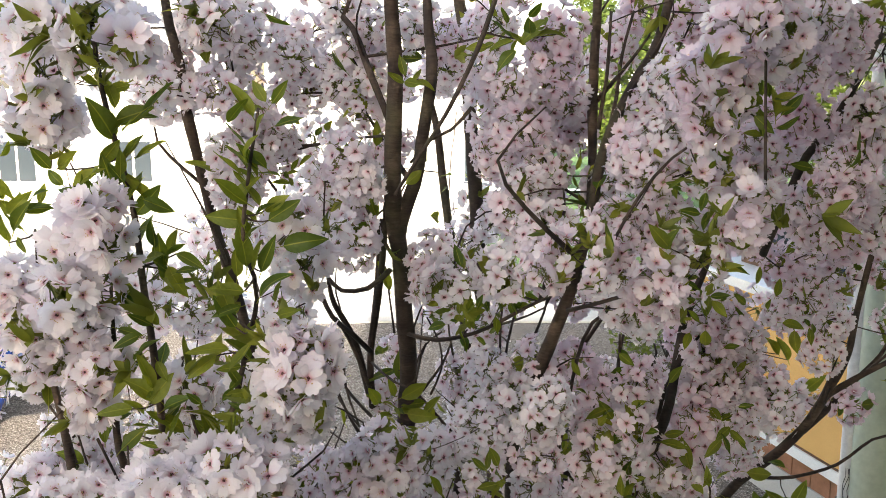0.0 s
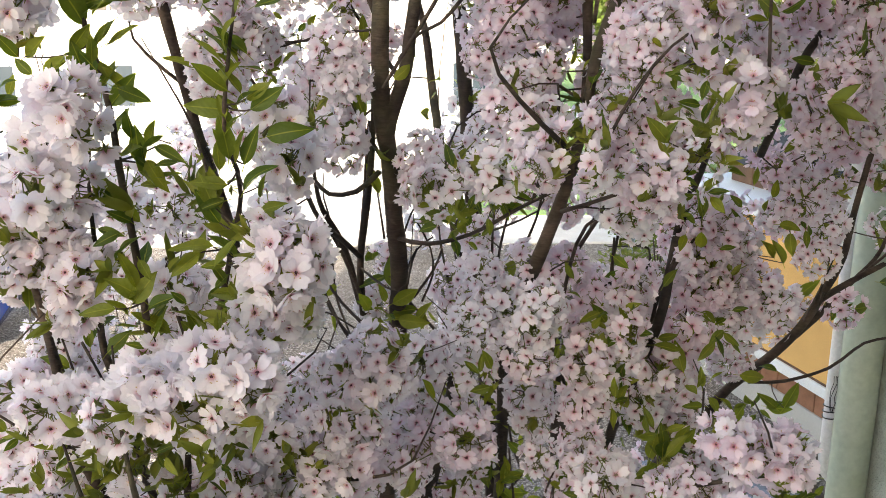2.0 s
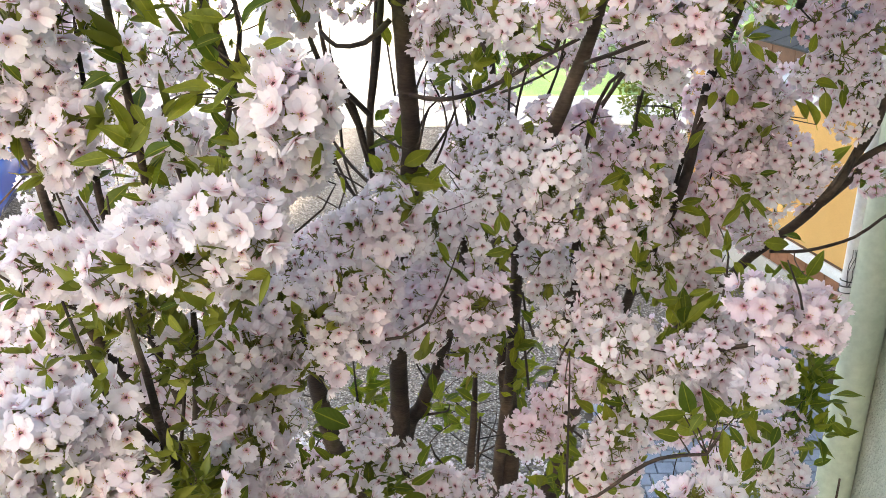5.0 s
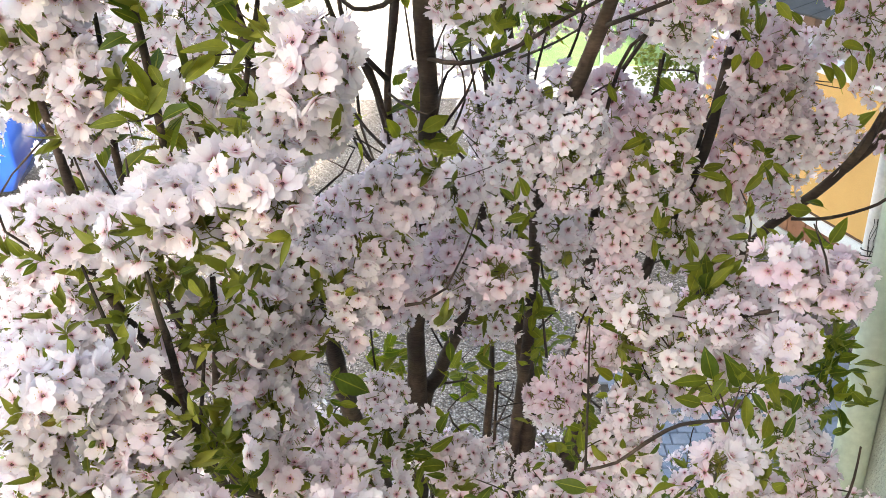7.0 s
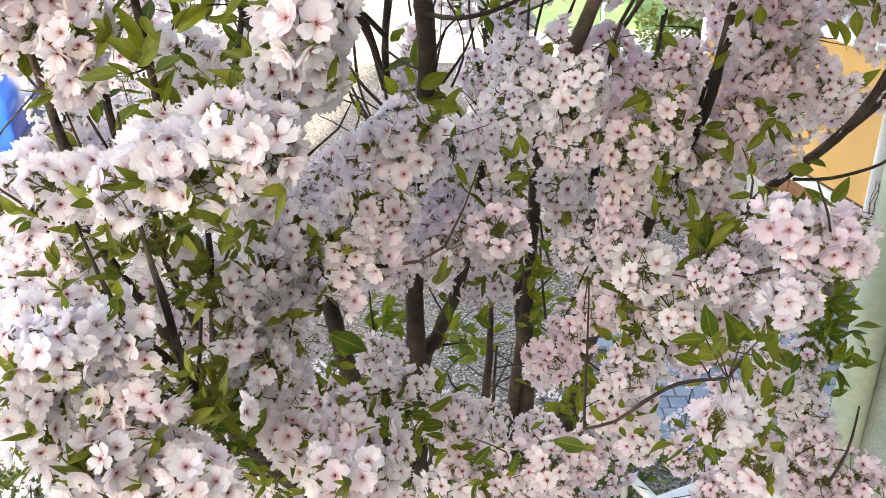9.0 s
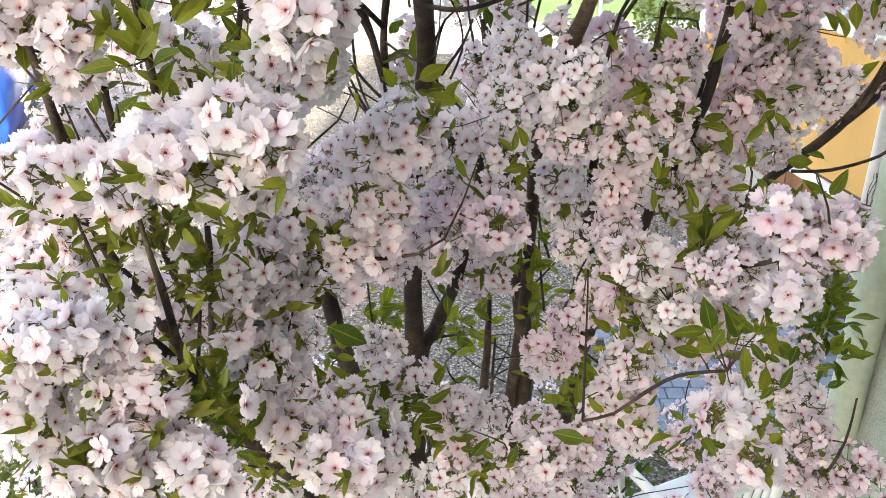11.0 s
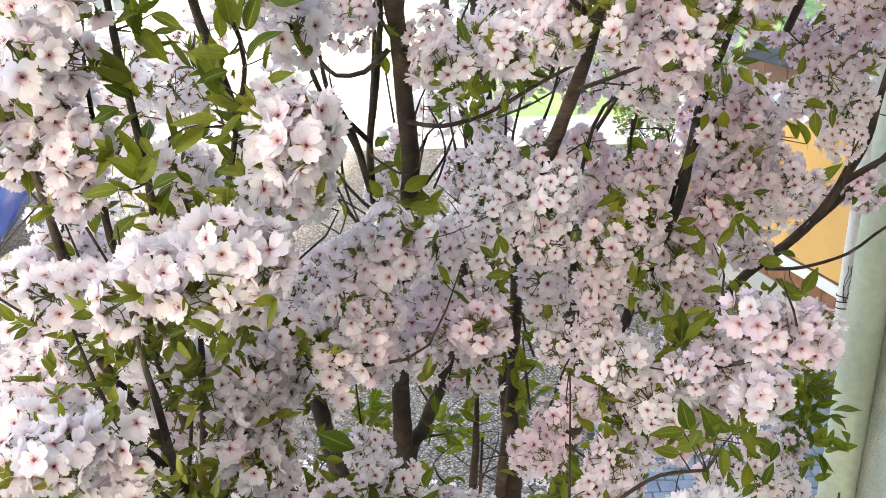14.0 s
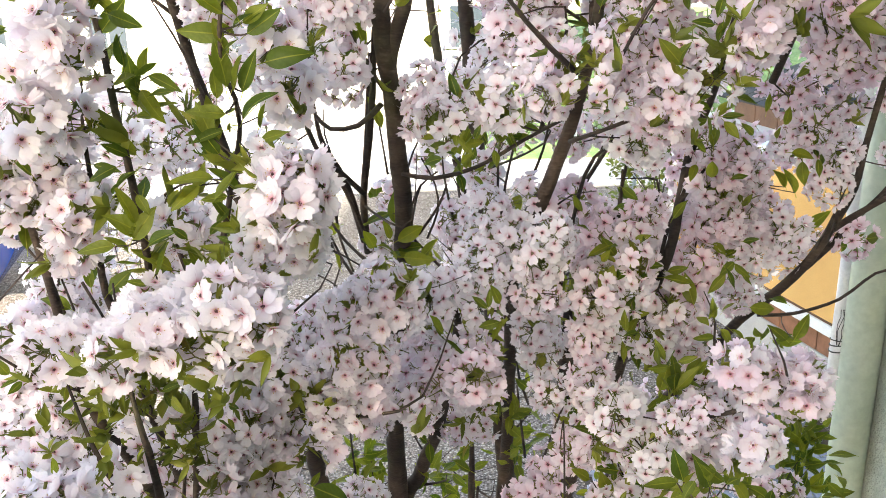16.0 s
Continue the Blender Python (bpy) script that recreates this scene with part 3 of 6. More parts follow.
STEMS["h"] = [(0.274, 1.6, 3.823, 0.0089), (0.274, 1.62, 3.678, 0.0102), (0.276, 1.63, 3.578, 0.0109), (0.272, 1.6, 3.476, 0.0103), (0.256, 1.52, 3.384, 0.0099)]
STEMS["i"] = [(0.296, 1.95, 2.676, 0.0157), (0.309, 2.05, 2.494, 0.0212), (0.315, 2.13, 2.284, 0.0242), (0.336, 2.25, 2.06, 0.0278), (0.342, 2.35, 1.696, 0.0342)]
STEMS["j"] = [(0.562, 1.8, 3.284, 0.0083), (0.504, 1.76, 3.149, 0.0129), (0.476, 1.72, 3.052, 0.0139), (0.447, 1.68, 2.952, 0.0148), (0.398, 1.78, 2.713, 0.0153), (0.389, 1.86, 2.581, 0.0170), (0.364, 1.98, 2.414, 0.0193), (0.352, 2.2, 2.092, 0.0240)]
STEMS["k"] = [(0.909, 1.82, 3.284, 0.0085), (0.897, 1.84, 3.159, 0.0094), (0.896, 1.87, 3.036, 0.0109), (0.874, 1.89, 2.954, 0.0131), (0.833, 1.93, 2.834, 0.0155), (0.748, 1.97, 2.72, 0.0167), (0.698, 2, 2.649, 0.0171), (0.627, 2.05, 2.5, 0.0174), (0.555, 2.15, 2.335, 0.0187), (0.447, 2.32, 1.932, 0.0231)]
STEMS["l"] = [(0.835, 1.93, 2.831, 0.0116), (0.898, 1.95, 2.878, 0.0104), (0.943, 1.97, 2.915, 0.0078), (1.037, 2, 2.994, 0.0059)]
STEMS["m"] = [(0.863, 1.9, 2.922, 0.0094), (0.919, 1.88, 2.972, 0.0080), (0.988, 1.86, 3.023, 0.0067)]
STEMS["n"] = [(0.78, 1.6, 3.707, 0.0060), (0.746, 1.6, 3.628, 0.0071), (0.706, 1.6, 3.553, 0.0082), (0.671, 1.62, 3.49, 0.0089), (0.656, 1.65, 3.419, 0.0091), (0.65, 1.75, 3.281, 0.0092)]
STEMS["o"] = [(-0.475, 1.52, 3.811, 0.0071), (-0.455, 1.5, 3.709, 0.0085), (-0.441, 1.5, 3.654, 0.0090), (-0.432, 1.5, 3.57, 0.0096), (-0.424, 1.52, 3.502, 0.0093), (-0.421, 1.6, 3.361, 0.0094), (-0.399, 1.7, 3.164, 0.0113), (-0.369, 1.84, 2.773, 0.0156), (-0.348, 1.87, 2.64, 0.0182), (-0.316, 1.93, 2.354, 0.0213), (-0.287, 2, 2.122, 0.0252)]
STEMS["p"] = [(-0.56, 1.2, 3.217, 0.0050), (-0.55, 1.2, 3.152, 0.0065), (-0.547, 1.21, 3.092, 0.0079), (-0.552, 1.23, 3.033, 0.0078), (-0.557, 1.26, 2.952, 0.0082), (-0.548, 1.29, 2.854, 0.0095), (-0.536, 1.33, 2.772, 0.0100), (-0.536, 1.5, 2.528, 0.0129), (-0.517, 1.8, 2.064, 0.0194)]
STEMS["q"] = [(-0.474, 1.22, 3.24, 0.0046), (-0.486, 1.24, 3.14, 0.0060), (-0.487, 1.25, 3.07, 0.0070), (-0.485, 1.28, 3.004, 0.0073), (-0.48, 1.3, 2.933, 0.0072), (-0.486, 1.36, 2.797, 0.0078), (-0.486, 1.45, 2.634, 0.0092)]
STEMS["r"] = [(-0.421, 1.08, 3.698, 0.0030), (-0.419, 1.09, 3.612, 0.0038), (-0.405, 1.1, 3.522, 0.0046), (-0.39, 1.1, 3.443, 0.0050), (-0.384, 1.1, 3.348, 0.0055), (-0.38, 1.12, 3.22, 0.0060), (-0.388, 1.15, 3.092, 0.0061), (-0.407, 1.2, 3.01, 0.0061)]
STEMS["s"] = [(-0.397, 1.06, 2.962, 0.0045), (-0.391, 1.06, 2.926, 0.0057), (-0.389, 1.07, 2.874, 0.0066), (-0.391, 1.1, 2.78, 0.0077), (-0.454, 1.4, 2.392, 0.0116)]
STEMS["t"] = [(-0.453, 1.1, 2.844, 0.0060), (-0.418, 1.1, 2.803, 0.0077), (-0.4, 1.11, 2.761, 0.0078)]
STEMS["u"] = [(-0.365, 1.2, 2.916, 0.0055), (-0.392, 1.25, 2.776, 0.0073), (-0.415, 1.3, 2.638, 0.0084), (-0.496, 1.6, 2.228, 0.0122)]
STEMS["v"] = [(-0.222, 1.06, 3.585, 0.0020), (-0.237, 1.06, 3.49, 0.0027), (-0.248, 1.07, 3.419, 0.0032), (-0.244, 1.12, 3.336, 0.0037), (-0.29, 1.14, 3.166, 0.0051), (-0.31, 1.16, 3.113, 0.0053), (-0.341, 1.2, 3.017, 0.0053)]
STEMS["w"] = [(0.076, 2.2, 2.151, 0.0111), (0.066, 2.22, 1.924, 0.0150), (0.052, 2.28, 1.665, 0.0177)]
STEMS["x"] = [(-0.142, 1.7, 2.975, 0.0092), (-0.144, 1.67, 3.08, 0.0084), (-0.124, 1.62, 3.218, 0.0080), (-0.107, 1.58, 3.344, 0.0062)]
STEMS["y"] = [(-0.148, 1.7, 2.999, 0.0086), (-0.178, 1.68, 3.123, 0.0078), (-0.211, 1.66, 3.197, 0.0060), (-0.217, 1.62, 3.261, 0.0043)]
STEMS["z"] = [(0.196, 1.3, 2.518, 0.0029), (0.243, 1.28, 2.55, 0.0033), (0.281, 1.26, 2.605, 0.0036), (0.32, 1.22, 2.666, 0.0035), (0.381, 1.18, 2.703, 0.0029)]
TWIGS = []
TWIGS.append((0.0038, [(-0.066, 1.6, 3.157), (-0.009, 1.555, 3.156), (0.062, 1.51, 3.184), (0.142, 1.465, 3.239), (0.203, 1.42, 3.282)]))
TWIGS.append((0.0036, [(0.22, 1.5, 3.226), (0.251, 1.425, 3.254), (0.296, 1.35, 3.289)]))
TWIGS.append((0.0047, [(-0.096, 1.55, 3.289), (-0.138, 1.567, 3.249), (-0.187, 1.583, 3.242), (-0.215, 1.6, 3.266)]))
TWIGS.append((0.0034, [(0.078, 1.3, 3.742), (0.05, 1.3, 3.663), (0.005, 1.3, 3.574), (-0.041, 1.3, 3.499), (-0.071, 1.3, 3.453)]))
TWIGS.append((0.0038, [(0.743, 1.95, 2.706), (0.824, 1.937, 2.716), (0.919, 1.925, 2.752), (0.989, 1.912, 2.818), (1.038, 1.9, 2.836)]))
TWIGS.append((0.0029, [(-0.295, 1.62, 3.504), (-0.237, 1.58, 3.51), (-0.162, 1.54, 3.525), (-0.09, 1.5, 3.532)]))
TWIGS.append((0.0019, [(-0.499, 1.2, 3.11), (-0.486, 1.21, 3.064), (-0.477, 1.22, 3.023)]))
TWIGS.append((0.0020, [(-0.547, 1.22, 3.097), (-0.549, 1.235, 3.064), (-0.547, 1.25, 3.025)]))
TWIGS.append((0.0018, [(-0.576, 1.2, 3.178), (-0.56, 1.2, 3.152), (-0.549, 1.2, 3.137)]))
TWIGS.append((0.0031, [(-0.226, 1.9, 3.062), (-0.216, 1.875, 2.955), (-0.186, 1.85, 2.872)]))
TWIGS.append((0.0027, [(-0.04, 1.7, 3.008), (-0.001, 1.68, 3.071), (0.015, 1.66, 3.12)]))
TWIGS.append((0.0021, [(-0.046, 1.7, 2.985), (-0.056, 1.68, 3.06), (-0.033, 1.66, 3.121)]))
TWIGS.append((0.0030, [(-0.271, 2, 2.974), (-0.24, 1.95, 2.9), (-0.195, 1.9, 2.858)]))
TWIGS.append((0.0040, [(0.395, 1.9, 2.915), (0.385, 1.85, 3.021), (0.386, 1.8, 3.118)]))
TWIGS.append((0.0044, [(0.296, 1.8, 3.071), (0.329, 1.775, 3.136), (0.344, 1.75, 3.175)]))
TWIGS.append((0.0031, [(0.063, 1.7, 2.8), (0.113, 1.65, 2.843), (0.149, 1.6, 2.895)]))
TWIGS.append((0.0031, [(0.2, 1.9, 2.52), (0.175, 1.875, 2.604), (0.164, 1.85, 2.684)]))
TWIGS.append((0.0029, [(0.418, 1.35, 2.401), (0.423, 1.325, 2.472), (0.422, 1.3, 2.54)]))
TWIGS.append((0.0021, [(-0.33, 1.3, 2.592), (-0.293, 1.25, 2.693), (-0.257, 1.2, 2.804)]))
TWIGS.append((0.0024, [(0.252, 1.3, 3.372), (0.288, 1.283, 3.451), (0.331, 1.267, 3.51), (0.373, 1.25, 3.543)]))
TWIGS.append((0.0028, [(0.686, 1.4, 2.316), (0.733, 1.45, 2.342), (0.762, 1.5, 2.412)]))
TWIGS.append((0.005, [(-0.138, 1.62, 3.114), (-0.17, 1.6, 3.154), (-0.204, 1.58, 3.193), (-0.226, 1.55, 3.264), (-0.232, 1.55, 3.295)]))
TWIGS.append((0.0045, [(-0.14, 1.64, 3.099), (-0.135, 1.66, 3.181), (-0.127, 1.68, 3.268), (-0.121, 1.7, 3.362)]))
TWIGS.append((0.004, [(-0.135, 1.66, 3.002), (-0.159, 1.66, 3.067), (-0.187, 1.66, 3.131), (-0.21, 1.66, 3.172)]))
TWIGS.append((0.003, [(-0.141, 1.66, 2.969), (-0.186, 1.7, 3.001), (-0.219, 1.72, 3.041), (-0.235, 1.74, 3.08)]))
TWIGS.append((0.003, [(-0.164, 1.66, 2.93), (-0.191, 1.68, 2.968), (-0.218, 1.7, 3.018)]))
TWIGS.append((0.0022, [(-0.061, 1.66, 3.001), (-0.049, 1.66, 3.066), (-0.033, 1.66, 3.119), (-0.002, 1.66, 3.145)]))
TWIGS.append((0.0022, [(-0.024, 1.7, 3.0), (-0.002, 1.7, 3.055), (-0.007, 1.7, 3.109), (-0.033, 1.7, 3.162)]))
TWIGS.append((0.002, [(-0.064, 1.66, 3.13), (-0.048, 1.7, 3.173), (-0.022, 1.72, 3.221)]))
TWIGS.append((0.002, [(-0.094, 1.66, 3.14), (-0.104, 1.68, 3.198), (-0.113, 1.7, 3.265)]))
TWIGS.append((0.0035, [(0.219, 1.62, 2.878), (0.275, 1.66, 3.127), (0.317, 1.64, 3.192), (0.328, 1.62, 3.253)]))
TWIGS.append((0.0028, [(0.125, 1.75, 3.029), (0.134, 1.75, 3.096), (0.153, 1.75, 3.183), (0.168, 1.75, 3.235)]))
TWIGS.append((0.0028, [(0.114, 1.75, 3.007), (0.118, 1.75, 3.086), (0.122, 1.75, 3.172), (0.146, 1.75, 3.235)]))
TWIGS.append((0.0028, [(0.188, 1.75, 3.107), (0.208, 1.75, 3.161), (0.221, 1.75, 3.224)]))
TWIGS.append((0.0035, [(0.36, 1.72, 2.979), (0.359, 1.72, 3.058), (0.355, 1.7, 3.128)]))
TWIGS.append((0.0028, [(0.202, 1.75, 2.408), (0.227, 1.7, 2.552), (0.25, 1.68, 2.643)]))
TWIGS.append((0.003, [(0.186, 1.85, 2.405), (0.177, 1.85, 2.51), (0.168, 1.85, 2.596)]))
TWIGS.append((0.0028, [(-0.202, 1.85, 2.236), (-0.213, 1.85, 2.394), (-0.218, 1.85, 2.484)]))
TWIGS.append((0.004, [(0.061, 1.8, 2.136), (0.067, 1.8, 2.269), (0.073, 1.8, 2.362)]))
TWIGS.append((0.0035, [(0.436, 1.7, 2.927), (0.455, 1.7, 3.018), (0.497, 1.72, 3.084), (0.554, 1.74, 3.149)]))
TWIGS.append((0.0035, [(0.294, 1.6, 3.497), (0.316, 1.62, 3.588), (0.327, 1.64, 3.669), (0.349, 1.66, 3.751)]))
TWIGS.append((0.0035, [(0.283, 1.6, 3.537), (0.298, 1.62, 3.638), (0.304, 1.64, 3.749)]))
TWIGS.append((0.003, [(0.345, 1.4, 3.456), (0.311, 1.42, 3.388), (0.293, 1.46, 3.334), (0.287, 1.5, 3.307)]))
TWIGS.append((0.003, [(0.414, 1.3, 3.533), (0.363, 1.35, 3.469), (0.332, 1.4, 3.437)]))
TWIGS.append((0.003, [(0.049, 1.5, 3.579), (0.015, 1.5, 3.541), (-0.023, 1.5, 3.522), (-0.057, 1.5, 3.484)]))
UMBELS = []
UMBELS += [(0.042, 1.62, 2.161, 0.056), (0.14, 1.62, 2.238, 0.055), (0.205, 2.02, 2.14, 0.067), (-0.667, 1.52, 2.618, 0.045), (-0.626, 1.47, 2.446, 0.046), (-0.588, 1.47, 2.549, 0.047), (-0.556, 1.52, 2.641, 0.044), (-0.535, 1.52, 2.566, 0.049), (-0.512, 1.47, 2.484, 0.043), (-0.48, 1.52, 2.407, 0.047), (-0.475, 1.52, 2.616, 0.045), (-0.472, 1.08, 2.675, 0.043), (-0.433, 1.54, 2.553, 0.046), (-0.425, 0.97, 2.7, 0.041), (-0.402, 1.57, 2.48, 0.047), (-0.392, 1.62, 2.447, 0.053), (-0.382, 1.62, 2.658, 0.05), (-0.353, 1.42, 2.375, 0.048), (-0.344, 0.95, 2.726, 0.035), (-0.341, 1.52, 2.447, 0.05), (-0.34, 1.17, 2.747, 0.037), (-0.33, 1.17, 2.686, 0.046), (-0.326, 0.95, 2.699, 0.028), (-0.314, 1.22, 2.607, 0.04)]
UMBELS += [(-0.28, 1.44, 2.708, 0.036), (-0.266, 1.32, 2.482, 0.049), (-0.192, 1.22, 2.55, 0.05), (-0.192, 1.72, 2.379, 0.05), (-0.188, 1.02, 2.664, 0.038), (-0.177, 1.42, 2.453, 0.047), (-0.162, 1.62, 2.36, 0.042), (-0.142, 1.02, 2.664, 0.034), (-0.136, 1.62, 2.705, 0.044), (-0.132, 1.32, 2.379, 0.046), (-0.122, 1.48, 2.741, 0.036), (-0.12, 1.67, 2.616, 0.046), (-0.067, 1.67, 2.729, 0.046), (-0.061, 1.37, 2.44, 0.046), (-0.049, 1.62, 2.692, 0.044), (-0.032, 1.56, 2.182, 0.059), (-0.02, 1.62, 2.728, 0.05), (-0.019, 1.52, 2.376, 0.045), (0.024, 1.62, 2.665, 0.045), (0.047, 1.62, 2.715, 0.062), (0.177, 1.52, 2.26, 0.058), (0.216, 1.72, 2.727, 0.047), (0.234, 1.82, 2.292, 0.053), (0.253, 1.56, 2.255, 0.067)]
UMBELS += [(0.25, 1.49, 2.502, 0.054), (0.313, 1.56, 2.399, 0.058), (0.296, 1.86, 2.451, 0.039), (0.303, 1.82, 2.706, 0.05), (0.355, 1.56, 2.299, 0.05), (0.323, 1.52, 2.583, 0.048), (0.324, 1.49, 2.514, 0.048), (0.324, 1.62, 2.571, 0.052), (0.33, 1.48, 2.656, 0.046), (0.334, 1.07, 2.706, 0.028), (0.344, 1.52, 2.656, 0.048), (0.36, 1.52, 2.533, 0.049), (0.368, 1.07, 2.71, 0.027), (0.373, 1.48, 2.631, 0.046), (0.386, 1.04, 2.652, 0.028), (0.395, 1.52, 2.704, 0.043), (0.415, 1.47, 2.696, 0.047), (0.417, 1.47, 2.672, 0.045), (0.445, 1.45, 2.637, 0.047), (0.461, 1.45, 2.696, 0.051), (0.505, 1.82, 2.677, 0.05), (0.566, 1.82, 2.703, 0.05), (0.684, 1.56, 2.206, 0.054), (0.761, 1.56, 2.175, 0.054)]
UMBELS += [(0.668, 1.62, 2.367, 0.05), (0.689, 1.72, 2.37, 0.037), (0.83, 1.56, 2.191, 0.054), (0.701, 1.52, 2.299, 0.052), (0.713, 1.62, 2.308, 0.06), (0.876, 1.56, 2.143, 0.048), (-0.75, 1.39, 2.794, 0.042), (-0.736, 1.32, 2.759, 0.041), (-0.724, 1.39, 2.866, 0.05), (-0.7, 1.4, 2.889, 0.043), (-0.687, 1.32, 2.806, 0.047), (-0.681, 1.38, 2.836, 0.052), (-0.68, 1.32, 2.964, 0.038), (-0.673, 1.39, 2.845, 0.046), (-0.661, 1.32, 2.809, 0.04), (-0.632, 1.32, 2.945, 0.034), (-0.632, 1.27, 3.004, 0.039), (-0.632, 1.32, 2.806, 0.047), (-0.611, 1.37, 3.027, 0.037), (-0.611, 1.22, 2.815, 0.033), (-0.601, 1.42, 2.942, 0.037), (-0.598, 1.32, 2.859, 0.047), (-0.595, 1.32, 2.877, 0.036), (-0.585, 1.47, 2.972, 0.033)]
UMBELS += [(-0.582, 1.22, 3.192, 0.033), (-0.576, 1.19, 3.246, 0.044), (-0.563, 1.27, 2.806, 0.035), (-0.56, 1.27, 3.164, 0.028), (-0.547, 0.97, 2.833, 0.038), (-0.545, 1.22, 3.009, 0.037), (-0.538, 1.19, 3.233, 0.035), (-0.538, 0.97, 2.782, 0.039), (-0.525, 0.97, 2.897, 0.037), (-0.521, 1.42, 2.921, 0.032), (-0.502, 1.19, 3.169, 0.036), (-0.5, 1.22, 3.227, 0.031), (-0.49, 1.2, 2.934, 0.035), (-0.487, 0.96, 2.903, 0.039), (-0.479, 1.2, 2.964, 0.041), (-0.477, 1.19, 3.226, 0.035), (-0.467, 1.02, 2.76, 0.029), (-0.462, 1.07, 2.76, 0.034), (-0.461, 0.98, 2.906, 0.03), (-0.446, 1.37, 3.077, 0.034), (-0.442, 1.17, 2.974, 0.034), (-0.432, 1.01, 2.895, 0.034), (-0.43, 1.42, 3.107, 0.03), (-0.429, 1.17, 3.03, 0.035)]
UMBELS += [(-0.424, 1.42, 3.025, 0.036), (-0.418, 1.17, 2.987, 0.035), (-0.415, 1.12, 2.956, 0.033), (-0.408, 1.42, 3.23, 0.031), (-0.407, 1.32, 3.13, 0.034), (-0.403, 1.02, 2.88, 0.039), (-0.382, 1.32, 2.817, 0.036), (-0.368, 1.1, 3.116, 0.029), (-0.363, 1.32, 3.147, 0.03), (-0.363, 1.07, 2.916, 0.036), (-0.343, 1.07, 2.899, 0.029), (-0.335, 1.12, 2.826, 0.035), (-0.335, 1.22, 2.812, 0.04), (-0.318, 1.1, 3.028, 0.033), (-0.316, 1.07, 3.119, 0.035), (-0.297, 1.47, 2.873, 0.042), (-0.297, 1.07, 3.096, 0.032), (-0.286, 1.62, 2.755, 0.043), (-0.27, 1.77, 2.775, 0.046), (-0.265, 1.1, 3.044, 0.029), (-0.263, 1.82, 2.793, 0.047), (-0.26, 1.17, 3.207, 0.026), (-0.255, 1.47, 2.882, 0.036), (-0.253, 1.04, 3.131, 0.041)]
UMBELS += [(-0.248, 1.22, 3.105, 0.03), (-0.234, 1.04, 3.109, 0.034), (-0.228, 1.05, 3.21, 0.028), (-0.221, 1.52, 2.908, 0.035), (-0.216, 1.47, 2.829, 0.037), (-0.206, 1.62, 2.827, 0.046), (-0.187, 1.12, 3.183, 0.036), (-0.175, 1.07, 3.197, 0.029), (-0.167, 1.49, 2.868, 0.035), (-0.157, 1.12, 3.213, 0.025), (-0.138, 1.57, 2.855, 0.046), (-0.103, 1.62, 3.069, 0.025), (-0.1, 1.57, 2.995, 0.041), (-0.093, 1.57, 2.992, 0.044), (-0.077, 1.57, 2.855, 0.041), (-0.059, 1.53, 2.933, 0.036), (-0.041, 1.62, 2.826, 0.044), (0.002, 1.52, 2.936, 0.046), (0.013, 1.62, 2.777, 0.055), (0.031, 1.92, 2.978, 0.05), (0.048, 1.92, 2.93, 0.048), (0.051, 1.47, 2.987, 0.044), (0.06, 1.72, 3.094, 0.044), (0.071, 1.47, 2.934, 0.039)]
UMBELS += [(0.08, 1.62, 2.776, 0.05), (0.103, 1.52, 3, 0.04), (0.118, 1.47, 3.079, 0.038), (0.123, 1.52, 3.021, 0.035), (0.154, 1.45, 3.075, 0.038), (0.162, 2.02, 3.135, 0.046), (0.177, 1.47, 3.017, 0.044), (0.19, 1.72, 2.792, 0.053), (0.222, 1.47, 3.098, 0.043), (0.225, 1.92, 3.185, 0.048), (0.243, 1.62, 2.871, 0.055), (0.277, 1.52, 2.934, 0.051), (0.288, 1.92, 3.141, 0.044), (0.332, 1.62, 2.834, 0.049), (0.334, 1.55, 2.932, 0.047), (0.35, 1.52, 3.212, 0.043), (0.352, 1.62, 3.063, 0.037), (0.352, 1.55, 2.987, 0.041), (0.358, 1.82, 3.184, 0.046), (0.397, 1.62, 3.018, 0.043), (0.407, 1.62, 2.869, 0.055), (0.411, 1.82, 2.907, 0.041), (0.415, 1.72, 2.751, 0.053), (0.431, 1.82, 2.931, 0.046)]
UMBELS += [(0.442, 1.22, 2.936, 0.038), (0.445, 1.18, 2.828, 0.036), (0.455, 1.42, 2.781, 0.04), (0.455, 1.18, 2.836, 0.034), (0.462, 1.77, 2.852, 0.051), (0.469, 1.22, 2.917, 0.042), (0.48, 1.82, 2.999, 0.045), (0.487, 1.42, 2.758, 0.035), (0.509, 1.77, 2.78, 0.054), (0.512, 1.22, 2.907, 0.042), (0.518, 1.72, 2.937, 0.051), (0.528, 1.72, 3.079, 0.056), (0.532, 1.72, 3.158, 0.044), (0.535, 1.77, 2.979, 0.049), (0.535, 1.22, 2.925, 0.029), (0.537, 1.22, 2.887, 0.036), (0.542, 1.92, 3.078, 0.044), (0.544, 1.82, 2.846, 0.052), (0.56, 1.82, 3.065, 0.049), (0.563, 1.77, 2.981, 0.058), (0.57, 1.92, 3.002, 0.042), (0.579, 1.72, 3.129, 0.05), (0.593, 1.8, 3.128, 0.052), (0.596, 1.77, 3.005, 0.052)]
